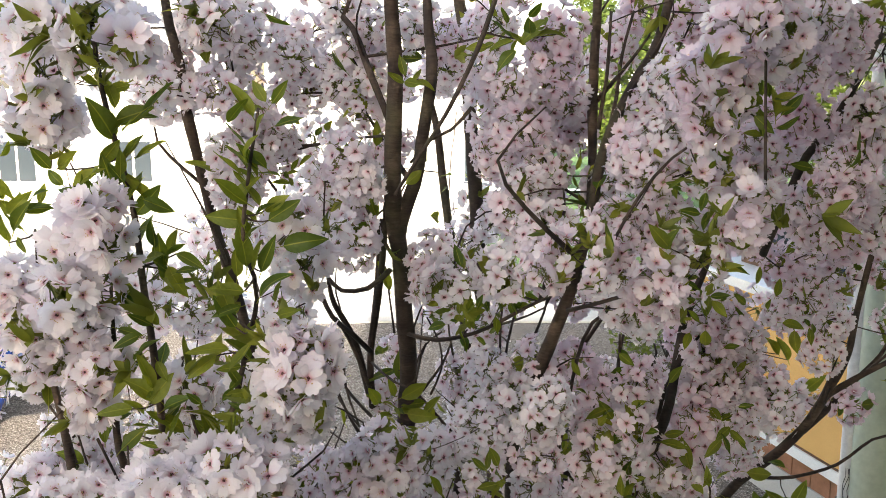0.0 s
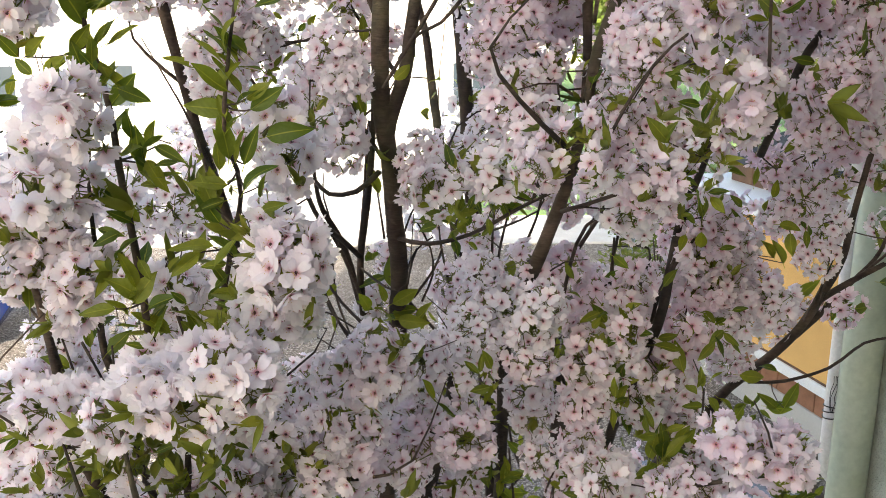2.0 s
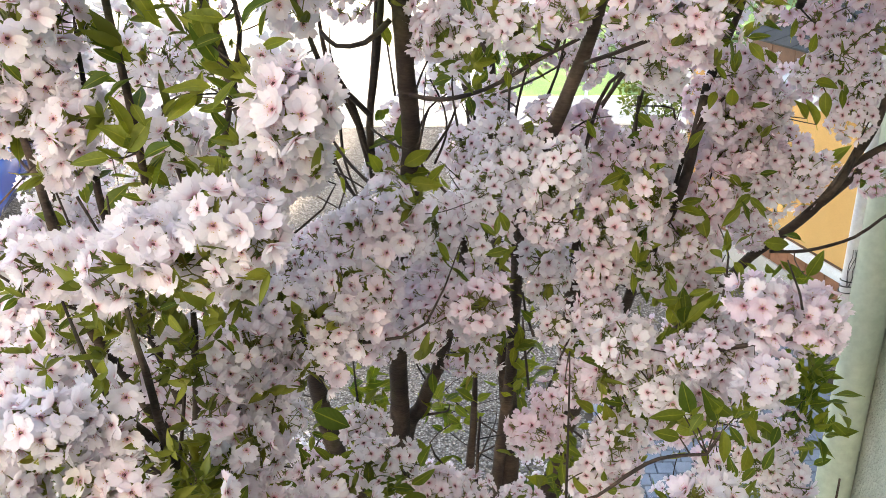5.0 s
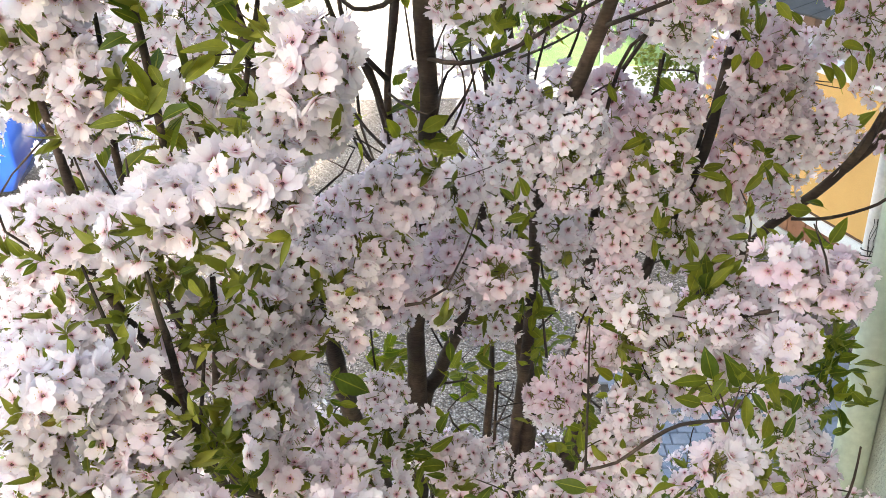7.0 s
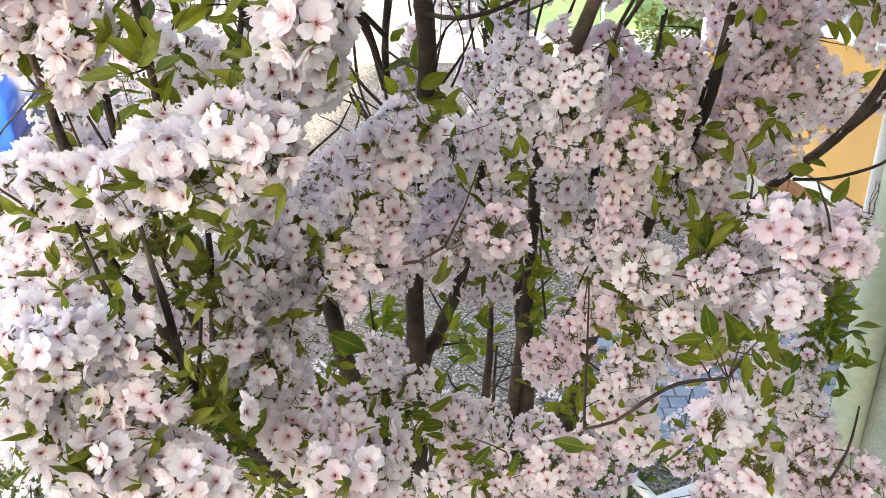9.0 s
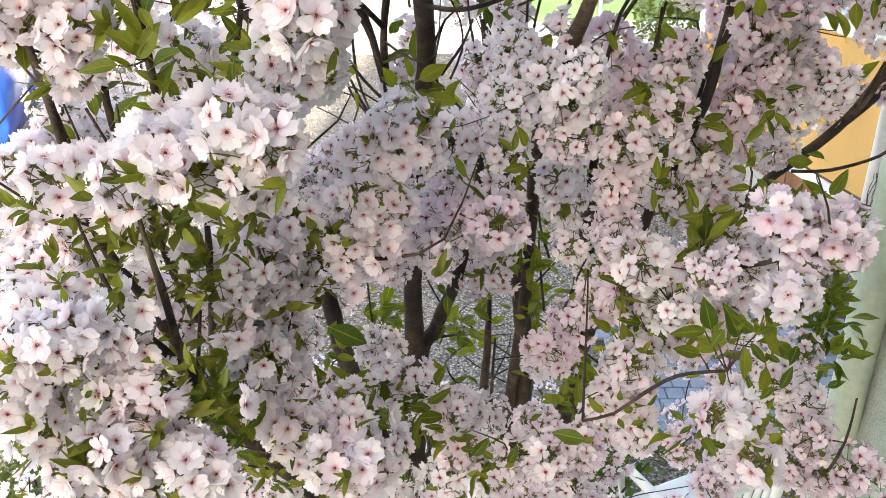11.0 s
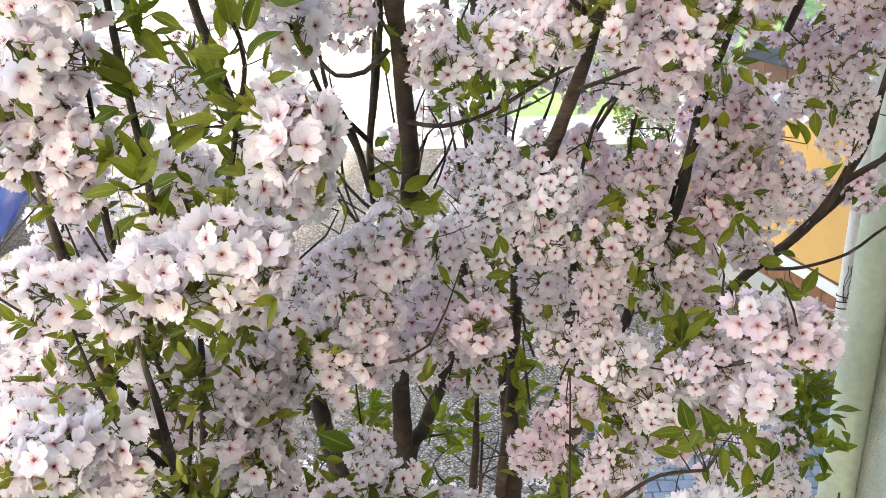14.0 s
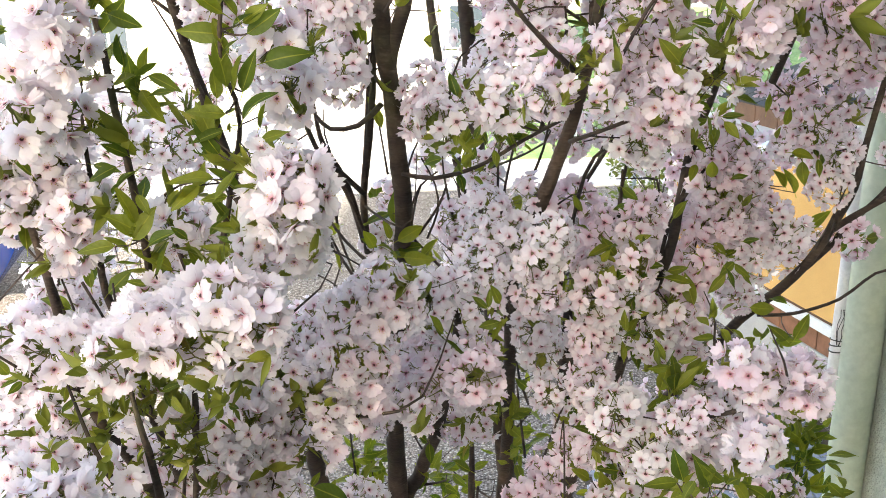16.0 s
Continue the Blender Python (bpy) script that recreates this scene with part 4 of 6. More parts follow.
UMBELS += [(0.627, 1.87, 2.865, 0.053), (0.633, 1.8, 3.081, 0.052), (0.636, 1.82, 3.064, 0.05), (0.642, 1.87, 2.996, 0.052), (0.679, 1.92, 2.784, 0.052), (0.681, 1.92, 2.77, 0.043), (0.697, 1.87, 2.937, 0.041), (0.709, 1.92, 2.866, 0.058), (0.715, 1.82, 3.24, 0.043), (0.717, 1.9, 2.965, 0.056), (0.727, 1.82, 3.141, 0.044), (0.747, 1.77, 3.191, 0.05), (0.807, 1.97, 2.848, 0.046), (0.827, 2.02, 3.082, 0.054), (0.85, 1.92, 2.865, 0.038), (0.855, 1.87, 3.219, 0.045), (0.873, 1.92, 3.074, 0.043), (0.906, 1.82, 3.232, 0.048), (0.923, 2.17, 3.161, 0.064), (0.93, 1.92, 2.891, 0.045), (0.941, 2.12, 3.123, 0.054), (0.966, 2.12, 3.057, 0.056), (-0.589, 1.17, 3.347, 0.035), (-0.578, 1.17, 3.3, 0.043)]
UMBELS += [(-0.551, 1.22, 3.32, 0.032), (-0.545, 1.19, 3.34, 0.033), (-0.529, 1.19, 3.303, 0.037), (-0.52, 1.12, 3.675, 0.025), (-0.518, 1.19, 3.27, 0.04), (-0.505, 1.22, 3.287, 0.028), (-0.503, 1.17, 3.565, 0.026), (-0.497, 1.1, 3.578, 0.039), (-0.497, 1.1, 3.626, 0.035), (-0.476, 1.52, 3.607, 0.053), (-0.467, 1.07, 3.383, 0.025), (-0.465, 1.52, 3.645, 0.034), (-0.461, 1.62, 3.728, 0.03), (-0.456, 1.02, 3.677, 0.026), (-0.438, 1.52, 3.603, 0.043), (-0.437, 1.02, 3.421, 0.03), (-0.42, 1.62, 3.728, 0.061), (-0.414, 1.07, 3.694, 0.027), (-0.404, 1.62, 3.628, 0.046), (-0.398, 0.99, 3.472, 0.023), (-0.397, 1.45, 3.469, 0.051), (-0.394, 1, 3.636, 0.026), (-0.392, 1.32, 3.276, 0.033), (-0.39, 0.99, 3.452, 0.036)]
UMBELS += [(-0.387, 1.12, 3.664, 0.032), (-0.372, 1, 3.431, 0.029), (-0.372, 1.47, 3.505, 0.033), (-0.371, 1.62, 3.678, 0.061), (-0.359, 1.67, 3.742, 0.047), (-0.343, 1.42, 3.453, 0.028), (-0.335, 1.52, 3.521, 0.034), (-0.305, 1.57, 3.529, 0.04), (-0.302, 1.72, 3.683, 0.033), (-0.299, 1.72, 3.598, 0.044), (-0.271, 1.77, 3.718, 0.05), (-0.254, 1.77, 3.497, 0.045), (-0.251, 1.77, 3.642, 0.05), (-0.249, 1.72, 3.433, 0.039), (-0.22, 1.04, 3.304, 0.029), (-0.215, 1.62, 3.39, 0.037), (-0.203, 1.04, 3.264, 0.029), (-0.2, 1.72, 3.641, 0.044), (-0.193, 1.12, 3.433, 0.033), (-0.192, 1.62, 3.454, 0.037), (-0.189, 1.18, 3.369, 0.039), (-0.186, 1.62, 3.738, 0.035), (-0.183, 1.04, 3.277, 0.036), (-0.182, 1.52, 3.383, 0.03)]
UMBELS += [(-0.176, 1.02, 3.253, 0.029), (-0.162, 1.22, 3.418, 0.028), (-0.161, 1.5, 3.347, 0.054), (-0.157, 1.04, 3.264, 0.029), (-0.147, 1.72, 3.576, 0.038), (-0.146, 1.62, 3.708, 0.036), (-0.14, 1.72, 3.673, 0.043), (-0.131, 1.42, 3.504, 0.041), (-0.121, 1.5, 3.357, 0.034), (-0.118, 1.42, 3.463, 0.032), (-0.068, 1.92, 3.621, 0.037), (-0.065, 1.92, 3.728, 0.042), (-0.061, 1.52, 3.701, 0.033), (-0.05, 1.62, 3.748, 0.039), (-0.034, 1.54, 3.309, 0.045), (-0.014, 1.54, 3.268, 0.041), (0.009, 2.22, 3.748, 0.049), (0.009, 2.22, 3.652, 0.045), (0.016, 1.52, 3.293, 0.03), (0.035, 1.44, 3.27, 0.049), (0.063, 1.44, 3.299, 0.047), (0.075, 1.77, 3.474, 0.051), (0.091, 1.87, 3.586, 0.054), (0.093, 1.72, 3.715, 0.043)]
UMBELS += [(0.096, 1.92, 3.519, 0.047), (0.101, 1.44, 3.289, 0.038), (0.104, 1.92, 3.728, 0.054), (0.111, 1.82, 3.62, 0.048), (0.12, 1.46, 3.411, 0.043), (0.138, 1.46, 3.449, 0.038), (0.14, 1.62, 3.608, 0.036), (0.142, 1.82, 3.447, 0.045), (0.144, 1.92, 3.439, 0.043), (0.145, 1.67, 3.535, 0.048), (0.163, 1.42, 3.388, 0.042), (0.163, 1.32, 3.648, 0.033), (0.171, 1.32, 3.688, 0.037), (0.172, 1.62, 3.567, 0.041), (0.175, 1.32, 3.333, 0.034), (0.182, 1.52, 3.473, 0.039), (0.193, 1.3, 3.363, 0.043), (0.21, 1.97, 3.511, 0.045), (0.221, 1.32, 3.403, 0.026), (0.222, 1.3, 3.372, 0.034), (0.223, 1.62, 3.588, 0.041), (0.26, 1.72, 3.522, 0.039), (0.263, 2.02, 3.673, 0.046), (0.277, 1.92, 3.574, 0.044)]
UMBELS += [(0.291, 1.39, 3.519, 0.04), (0.306, 1.35, 3.372, 0.044), (0.306, 1.52, 3.57, 0.034), (0.314, 1.37, 3.494, 0.035), (0.323, 1.3, 3.32, 0.039), (0.332, 1.32, 3.296, 0.043), (0.339, 1.37, 3.529, 0.045), (0.347, 1.32, 3.472, 0.034), (0.354, 1.21, 3.614, 0.044), (0.356, 1.32, 3.304, 0.033), (0.357, 1.42, 3.407, 0.032), (0.358, 1.3, 3.302, 0.04), (0.36, 1.21, 3.56, 0.035), (0.37, 1.3, 3.491, 0.025), (0.371, 1.92, 3.681, 0.042), (0.371, 1.17, 3.685, 0.033), (0.376, 1.32, 3.386, 0.03), (0.38, 1.21, 3.621, 0.034), (0.381, 1.92, 3.728, 0.043), (0.391, 1.29, 3.357, 0.042), (0.4, 1.17, 3.7, 0.041), (0.4, 1.22, 3.599, 0.027), (0.412, 1.22, 3.402, 0.028), (0.425, 1.22, 3.442, 0.048)]
UMBELS += [(0.444, 1.77, 3.642, 0.04), (0.456, 1.22, 3.45, 0.032), (0.464, 1.22, 3.689, 0.038), (0.478, 1.27, 3.646, 0.032), (0.484, 1.77, 3.74, 0.044), (0.487, 1.47, 3.515, 0.033), (0.508, 1.42, 3.508, 0.037), (0.513, 1.62, 3.748, 0.045), (0.528, 1.62, 3.659, 0.045), (0.531, 1.32, 3.64, 0.038), (0.549, 1.57, 3.695, 0.043), (0.55, 1.32, 3.712, 0.037), (0.586, 1.72, 3.423, 0.045), (0.588, 1.52, 3.56, 0.039), (0.616, 1.49, 3.408, 0.044), (0.618, 1.37, 3.441, 0.044), (0.627, 1.52, 3.56, 0.039), (0.633, 1.37, 3.477, 0.031), (0.639, 1.42, 3.695, 0.04), (0.651, 1.52, 3.364, 0.04), (0.678, 1.52, 3.655, 0.034), (0.724, 1.62, 3.506, 0.036), (0.746, 1.52, 3.414, 0.044), (0.772, 1.62, 3.547, 0.052)]
UMBELS += [(0.784, 1.82, 3.722, 0.046), (0.79, 1.87, 3.266, 0.044), (0.793, 1.74, 3.306, 0.057), (0.811, 1.62, 3.337, 0.042), (0.855, 1.82, 3.552, 0.051), (0.864, 1.87, 3.443, 0.048), (-0.176, 1.72, 3.757, 0.048), (0.394, 1.82, 3.766, 0.041), (-0.514, 1.15, 3.555, 0.026), (-0.38, 1.5, 3.718, 0.05), (-0.335, 1.55, 3.694, 0.041), (-0.413, 1.5, 3.7, 0.03), (-0.423, 1.35, 3.606, 0.037), (-0.395, 1.4, 3.602, 0.033), (-0.371, 1.65, 3.608, 0.038), (-0.275, 1.65, 3.659, 0.043), (-0.258, 1.7, 3.603, 0.039), (-0.177, 1.7, 3.619, 0.033), (-0.143, 1.7, 3.734, 0.039), (-0.329, 1.5, 3.555, 0.035), (-0.311, 1.5, 3.522, 0.03), (-0.313, 1.6, 3.476, 0.037), (-0.292, 1.6, 3.502, 0.032), (-0.219, 1.75, 3.419, 0.04)]
UMBELS += [(-0.209, 1.75, 3.374, 0.04), (-0.214, 1.32, 3.408, 0.035), (-0.168, 1.4, 3.373, 0.037), (-0.321, 1.35, 3.385, 0.032), (0.049, 1.7, 3.724, 0.044), (0.067, 1.6, 3.658, 0.031), (0.115, 1.5, 3.617, 0.034), (0.135, 1.5, 3.551, 0.044), (0.193, 1.6, 3.677, 0.042), (0.199, 1.6, 3.618, 0.036), (0.245, 1.7, 3.555, 0.039), (0.073, 1.6, 3.491, 0.041), (0.182, 1.6, 3.435, 0.042), (0.152, 1.4, 3.373, 0.037), (0.286, 1.6, 3.435, 0.032), (0.303, 1.4, 3.501, 0.037), (0.343, 1.4, 3.616, 0.033), (0.38, 1.4, 3.581, 0.037), (0.417, 1.32, 3.59, 0.036), (0.43, 1.25, 3.653, 0.03), (0.531, 1.4, 3.719, 0.039), (0.604, 1.5, 3.636, 0.047), (0.503, 1.35, 3.461, 0.033), (0.368, 1.25, 3.487, 0.026)]
UMBELS += [(0.697, 1.5, 3.426, 0.05), (0.719, 1.5, 3.503, 0.043), (0.723, 1.5, 3.57, 0.038), (0.603, 1.4, 3.694, 0.039), (-0.442, 1.0, 3.365, 0.039), (-0.438, 1.1, 3.351, 0.032), (-0.48, 1.15, 3.221, 0.034), (-0.221, 1.05, 3.251, 0.029), (-0.162, 1.05, 3.289, 0.029), (-0.359, 1.2, 3.185, 0.035), (-0.348, 1.25, 3.139, 0.028), (-0.605, 1.35, 3.058, 0.042), (-0.592, 1.4, 2.993, 0.039), (-0.628, 1.3, 3.004, 0.037), (-0.597, 1.5, 3.016, 0.036), (-0.349, 1.0, 3.123, 0.033), (-0.264, 1.0, 3.095, 0.03), (-0.225, 1.35, 3.33, 0.037), (-0.047, 1.5, 3.275, 0.041), (0.213, 1.25, 3.346, 0.038), (0.283, 1.32, 3.322, 0.041), (0.311, 1.45, 3.236, 0.046), (0.564, 1.75, 3.093, 0.05), (0.58, 1.8, 3.0, 0.05)]
UMBELS += [(0.632, 1.8, 2.952, 0.05), (0.724, 1.8, 2.951, 0.05), (0.832, 1.8, 3.124, 0.05), (0.821, 1.8, 3.056, 0.05), (0.084, 1.4, 3.044, 0.045), (0.264, 1.7, 3.064, 0.049), (0.255, 1.6, 2.942, 0.05), (0.205, 1.5, 3.039, 0.039), (0.296, 1.6, 2.941, 0.047), (0.388, 1.7, 2.985, 0.045), (0.029, 1.35, 3.006, 0.05), (0.161, 1.5, 2.948, 0.049), (0.373, 1.6, 2.896, 0.048), (0.487, 1.7, 2.868, 0.05), (-0.511, 1.1, 3.053, 0.039), (-0.474, 1.1, 3.061, 0.031), (-0.386, 1.0, 3.089, 0.034), (-0.456, 1.1, 2.998, 0.026), (-0.302, 1.0, 3.095, 0.03), (-0.265, 1.1, 3.028, 0.029), (-0.644, 1.35, 2.731, 0.041), (-0.557, 1.05, 2.879, 0.037), (-0.402, 1.05, 2.911, 0.031), (-0.538, 1.0, 2.828, 0.04)]
UMBELS += [(-0.451, 1.0, 2.802, 0.031), (-0.408, 1.0, 2.801, 0.043), (-0.346, 1.0, 2.843, 0.026), (-0.365, 1.15, 2.903, 0.033), (-0.353, 1.15, 2.868, 0.033), (-0.33, 1.2, 2.741, 0.04), (-0.292, 1.32, 2.735, 0.038), (-0.284, 1.35, 2.662, 0.035), (-0.104, 1.45, 2.79, 0.04), (-0.054, 1.45, 2.833, 0.044), (-0.035, 1.4, 2.794, 0.048), (-0.177, 1.7, 2.416, 0.044), (-0.194, 1.5, 2.446, 0.05), (-0.261, 1.5, 2.433, 0.04), (0.031, 1.4, 2.908, 0.046), (0.013, 1.4, 2.836, 0.05), (0.051, 1.4, 2.793, 0.048), (0.087, 1.5, 2.681, 0.047), (0.096, 1.6, 2.546, 0.04), (0.283, 1.6, 2.817, 0.049), (0.288, 1.6, 2.734, 0.05), (0.235, 1.45, 2.697, 0.036), (0.326, 1.35, 2.786, 0.048), (0.318, 1.38, 2.737, 0.044)]
UMBELS += [(0.37, 1.38, 2.692, 0.045), (0.382, 1.32, 2.791, 0.038), (0.426, 1.32, 2.801, 0.038), (0.203, 1.4, 2.6, 0.046), (0.286, 1.4, 2.551, 0.048), (0.155, 1.6, 2.452, 0.05), (0.401, 1.4, 2.622, 0.047), (0.305, 1.56, 2.371, 0.059), (0.583, 1.5, 2.464, 0.05), (0.872, 2.0, 2.187, 0.05), (-0.662, 1.2, 2.808, 0.046), (-0.495, 0.97, 2.709, 0.044), (-0.451, 0.95, 2.753, 0.034), (-0.366, 0.98, 2.727, 0.031), (-0.29, 0.95, 2.82, 0.026), (-0.286, 1.15, 2.749, 0.037), (-0.274, 1.15, 2.618, 0.035), (-0.233, 1.2, 2.577, 0.041), (-0.17, 1.2, 2.599, 0.045), (-0.193, 1.2, 2.497, 0.047), (-0.133, 1.25, 2.501, 0.039), (-0.247, 1.2, 2.509, 0.038), (-0.085, 1.4, 2.321, 0.05), (-0.018, 1.56, 2.345, 0.055)]
UMBELS += [(0.005, 1.56, 2.227, 0.058), (0.064, 1.56, 2.181, 0.059), (0.112, 1.56, 2.226, 0.054), (0.184, 1.56, 2.211, 0.052), (0.242, 1.56, 2.241, 0.053), (0.27, 1.56, 2.357, 0.055), (0.308, 1.35, 2.709, 0.048), (0.624, 1.6, 2.219, 0.05), (0.594, 1.6, 2.173, 0.05), (0.68, 1.6, 2.173, 0.05), (0.772, 1.7, 2.2, 0.05), (0.786, 1.6, 2.124, 0.05), (-0.301, 1.29, 2.874, 0.048), (-0.255, 1.29, 2.912, 0.044), (-0.242, 1.29, 2.854, 0.048), (-0.208, 1.29, 2.839, 0.048), (-0.271, 1.29, 2.82, 0.044), (-0.211, 1.29, 2.794, 0.044), (-0.181, 1.29, 2.863, 0.044), (-0.147, 1.29, 3.017, 0.039), (-0.088, 1.29, 3.048, 0.044), (-0.081, 1.29, 3.012, 0.044), (-0.121, 1.29, 3.044, 0.034), (-0.16, 1.29, 2.93, 0.044)]
UMBELS += [(-0.122, 1.29, 2.916, 0.041), (-0.137, 1.29, 2.863, 0.041), (-0.397, 1.22, 2.878, 0.036), (-0.418, 1.22, 2.813, 0.036), (-0.357, 1.22, 2.764, 0.036), (-0.314, 1.22, 2.812, 0.036), (-0.336, 1.22, 2.728, 0.036), (-0.29, 1.22, 2.753, 0.036), (-0.288, 1.22, 2.692, 0.036), (-0.295, 1.22, 2.868, 0.036), (-0.339, 1.22, 2.845, 0.036), (-0.174, 1.62, 3.676, 0.043), (-0.134, 1.62, 3.622, 0.039), (-0.125, 1.62, 3.706, 0.039), (-0.154, 1.62, 3.562, 0.041), (-0.185, 1.62, 3.612, 0.038), (-0.027, 1.62, 3.696, 0.041), (-0.035, 1.66, 3.643, 0.035), (-0.12, 1.42, 3.507, 0.036), (-0.121, 1.42, 3.462, 0.034), (-0.247, 1.3, 3.385, 0.034), (-0.353, 1.42, 3.444, 0.039), (-0.403, 1.0, 3.667, 0.023), (-0.365, 1.02, 3.653, 0.025)]
UMBELS += [(-0.255, 0.98, 3.163, 0.036), (-0.215, 0.98, 3.14, 0.036), (-0.338, 1.0, 3.116, 0.034), (-0.257, 1.25, 3.106, 0.034), (-0.327, 1.2, 2.847, 0.034), (-0.306, 1.22, 2.767, 0.034), (-0.363, 1.2, 2.741, 0.034)]
LEAVES = []
LEAVES += [(-0.271, 1.07, 3.281, -0.322, 1.055, 3.292), (-0.288, 1.07, 3.274, -0.326, 1.055, 3.251), (-0.256, 1.07, 3.26, -0.285, 1.055, 3.261), (-0.261, 1.07, 3.311, -0.283, 1.055, 3.357), (-0.266, 1.07, 3.331, -0.278, 1.055, 3.373), (-0.245, 1.07, 3.39, -0.246, 1.055, 3.454), (-0.239, 1.07, 3.384, -0.214, 1.055, 3.426), (-0.226, 1.07, 3.383, -0.198, 1.055, 3.448), (-0.198, 1.07, 3.415, -0.145, 1.055, 3.429), (-0.214, 1.07, 3.321, -0.179, 1.055, 3.345), (-0.229, 1.07, 3.351, -0.2, 1.055, 3.392), (-0.248, 1.07, 3.358, -0.289, 1.055, 3.37)]
LEAVES += [(-0.253, 1.07, 3.338, -0.289, 1.055, 3.328), (-0.243, 1.07, 3.291, -0.266, 1.055, 3.254), (-0.215, 1.07, 3.447, -0.173, 1.055, 3.475), (-0.24, 1.07, 3.447, -0.308, 1.055, 3.457), (-0.22, 1.07, 3.459, -0.191, 1.055, 3.481), (-0.383, 1.1, 3.32, -0.41, 1.085, 3.356), (-0.393, 1.1, 3.292, -0.426, 1.085, 3.282), (-0.359, 1.1, 3.38, -0.359, 1.085, 3.427), (-0.35, 1.1, 3.4, -0.328, 1.085, 3.437), (-0.34, 1.1, 3.4, -0.298, 1.085, 3.382), (-0.362, 1.1, 3.353, -0.32, 1.085, 3.362), (-0.381, 1.1, 3.221, -0.398, 1.085, 3.289)]
LEAVES += [(-0.367, 1.1, 3.191, -0.323, 1.085, 3.217), (-0.364, 1.1, 3.154, -0.324, 1.085, 3.207), (-0.409, 1.1, 3.192, -0.453, 1.085, 3.195), (-0.383, 1.1, 3.169, -0.409, 1.085, 3.171), (-0.401, 1.1, 3.257, -0.36, 1.085, 3.299), (-0.373, 1.1, 3.257, -0.356, 1.085, 3.236), (-0.378, 1.1, 3.306, -0.4, 1.085, 3.326), (-0.399, 1.1, 3.327, -0.419, 1.085, 3.389), (-0.387, 1.1, 3.199, -0.348, 1.085, 3.253), (-0.376, 1.1, 3.139, -0.398, 1.085, 3.152), (-0.294, 1.1, 3.138, -0.317, 1.085, 3.151), (-0.425, 1.1, 3.612, -0.449, 1.085, 3.626)]
LEAVES += [(-0.41, 1.1, 3.567, -0.358, 1.085, 3.588), (-0.388, 1.1, 3.522, -0.333, 1.085, 3.54), (-0.492, 1.1, 3.508, -0.508, 1.085, 3.537), (-0.485, 1.1, 3.508, -0.445, 1.085, 3.533), (-0.465, 1.1, 3.486, -0.419, 1.085, 3.512), (-0.445, 1.1, 3.465, -0.444, 1.085, 3.502), (-0.37, 1.1, 3.472, -0.385, 1.085, 3.498), (-0.386, 1.1, 3.612, -0.416, 1.085, 3.605), (-0.457, 1.1, 3.687, -0.455, 1.085, 3.725), (-0.522, 1.1, 3.693, -0.493, 1.085, 3.715), (-0.554, 1.1, 3.525, -0.533, 1.085, 3.544), (-0.545, 1.1, 3.429, -0.512, 1.085, 3.477)]
LEAVES += [(-0.553, 1.1, 3.414, -0.549, 1.085, 3.456), (-0.389, 1.1, 3.45, -0.346, 1.085, 3.495), (-0.428, 1.1, 3.515, -0.395, 1.085, 3.551), (-0.415, 1.1, 3.486, -0.424, 1.085, 3.53), (0.115, 1.3, 3.671, 0.148, 1.285, 3.719), (0.12, 1.3, 3.671, 0.09, 1.285, 3.698), (0.386, 1.3, 3.651, 0.39, 1.285, 3.69), (0.342, 1.3, 3.372, 0.309, 1.285, 3.409), (0.337, 1.3, 3.372, 0.341, 1.285, 3.404), (0.375, 1.2, 3.584, 0.394, 1.185, 3.565), (0.422, 1.2, 3.572, 0.445, 1.185, 3.548), (0.365, 1.2, 3.5, 0.369, 1.185, 3.516)]
LEAVES += [(0.362, 1.2, 3.468, 0.352, 1.185, 3.439), (0.334, 1.2, 3.488, 0.304, 1.185, 3.478), (0.369, 1.8, 3.067, 0.405, 1.785, 3.041), (0.849, 1.8, 3.72, 0.812, 1.785, 3.768), (0.899, 1.8, 3.467, 0.854, 1.785, 3.439), (0.691, 1.8, 3.461, 0.661, 1.785, 3.491), (0.372, 1.8, 2.963, 0.34, 1.785, 2.924), (0.729, 1.76, 3.119, 0.729, 1.745, 3.07), (0.72, 1.76, 3.055, 0.688, 1.745, 3.111), (0.701, 1.76, 3.067, 0.679, 1.745, 3.106), (0.611, 1.76, 2.935, 0.572, 1.745, 2.928), (0.735, 1.76, 2.729, 0.682, 1.745, 2.776)]
LEAVES += [(0.753, 1.76, 2.729, 0.776, 1.745, 2.788), (-0.046, 1.68, 2.98, -0.097, 1.665, 2.971), (-0.04, 1.68, 2.965, 0.002, 1.665, 3.009), (-0.094, 1.68, 3.06, -0.156, 1.665, 3.052), (-0.083, 1.68, 3.038, -0.092, 1.665, 3.109), (-0.035, 1.68, 2.991, -0.084, 1.665, 2.991), (-0.018, 1.68, 2.979, -0.029, 1.665, 2.95), (-0.236, 1.6, 2.842, -0.186, 1.585, 2.829), (-0.225, 1.6, 2.831, -0.206, 1.585, 2.86), (-0.266, 1.6, 2.872, -0.245, 1.585, 2.867), (0.334, 1.6, 3.117, 0.361, 1.585, 3.097), (0.37, 1.6, 2.952, 0.407, 1.585, 2.985)]
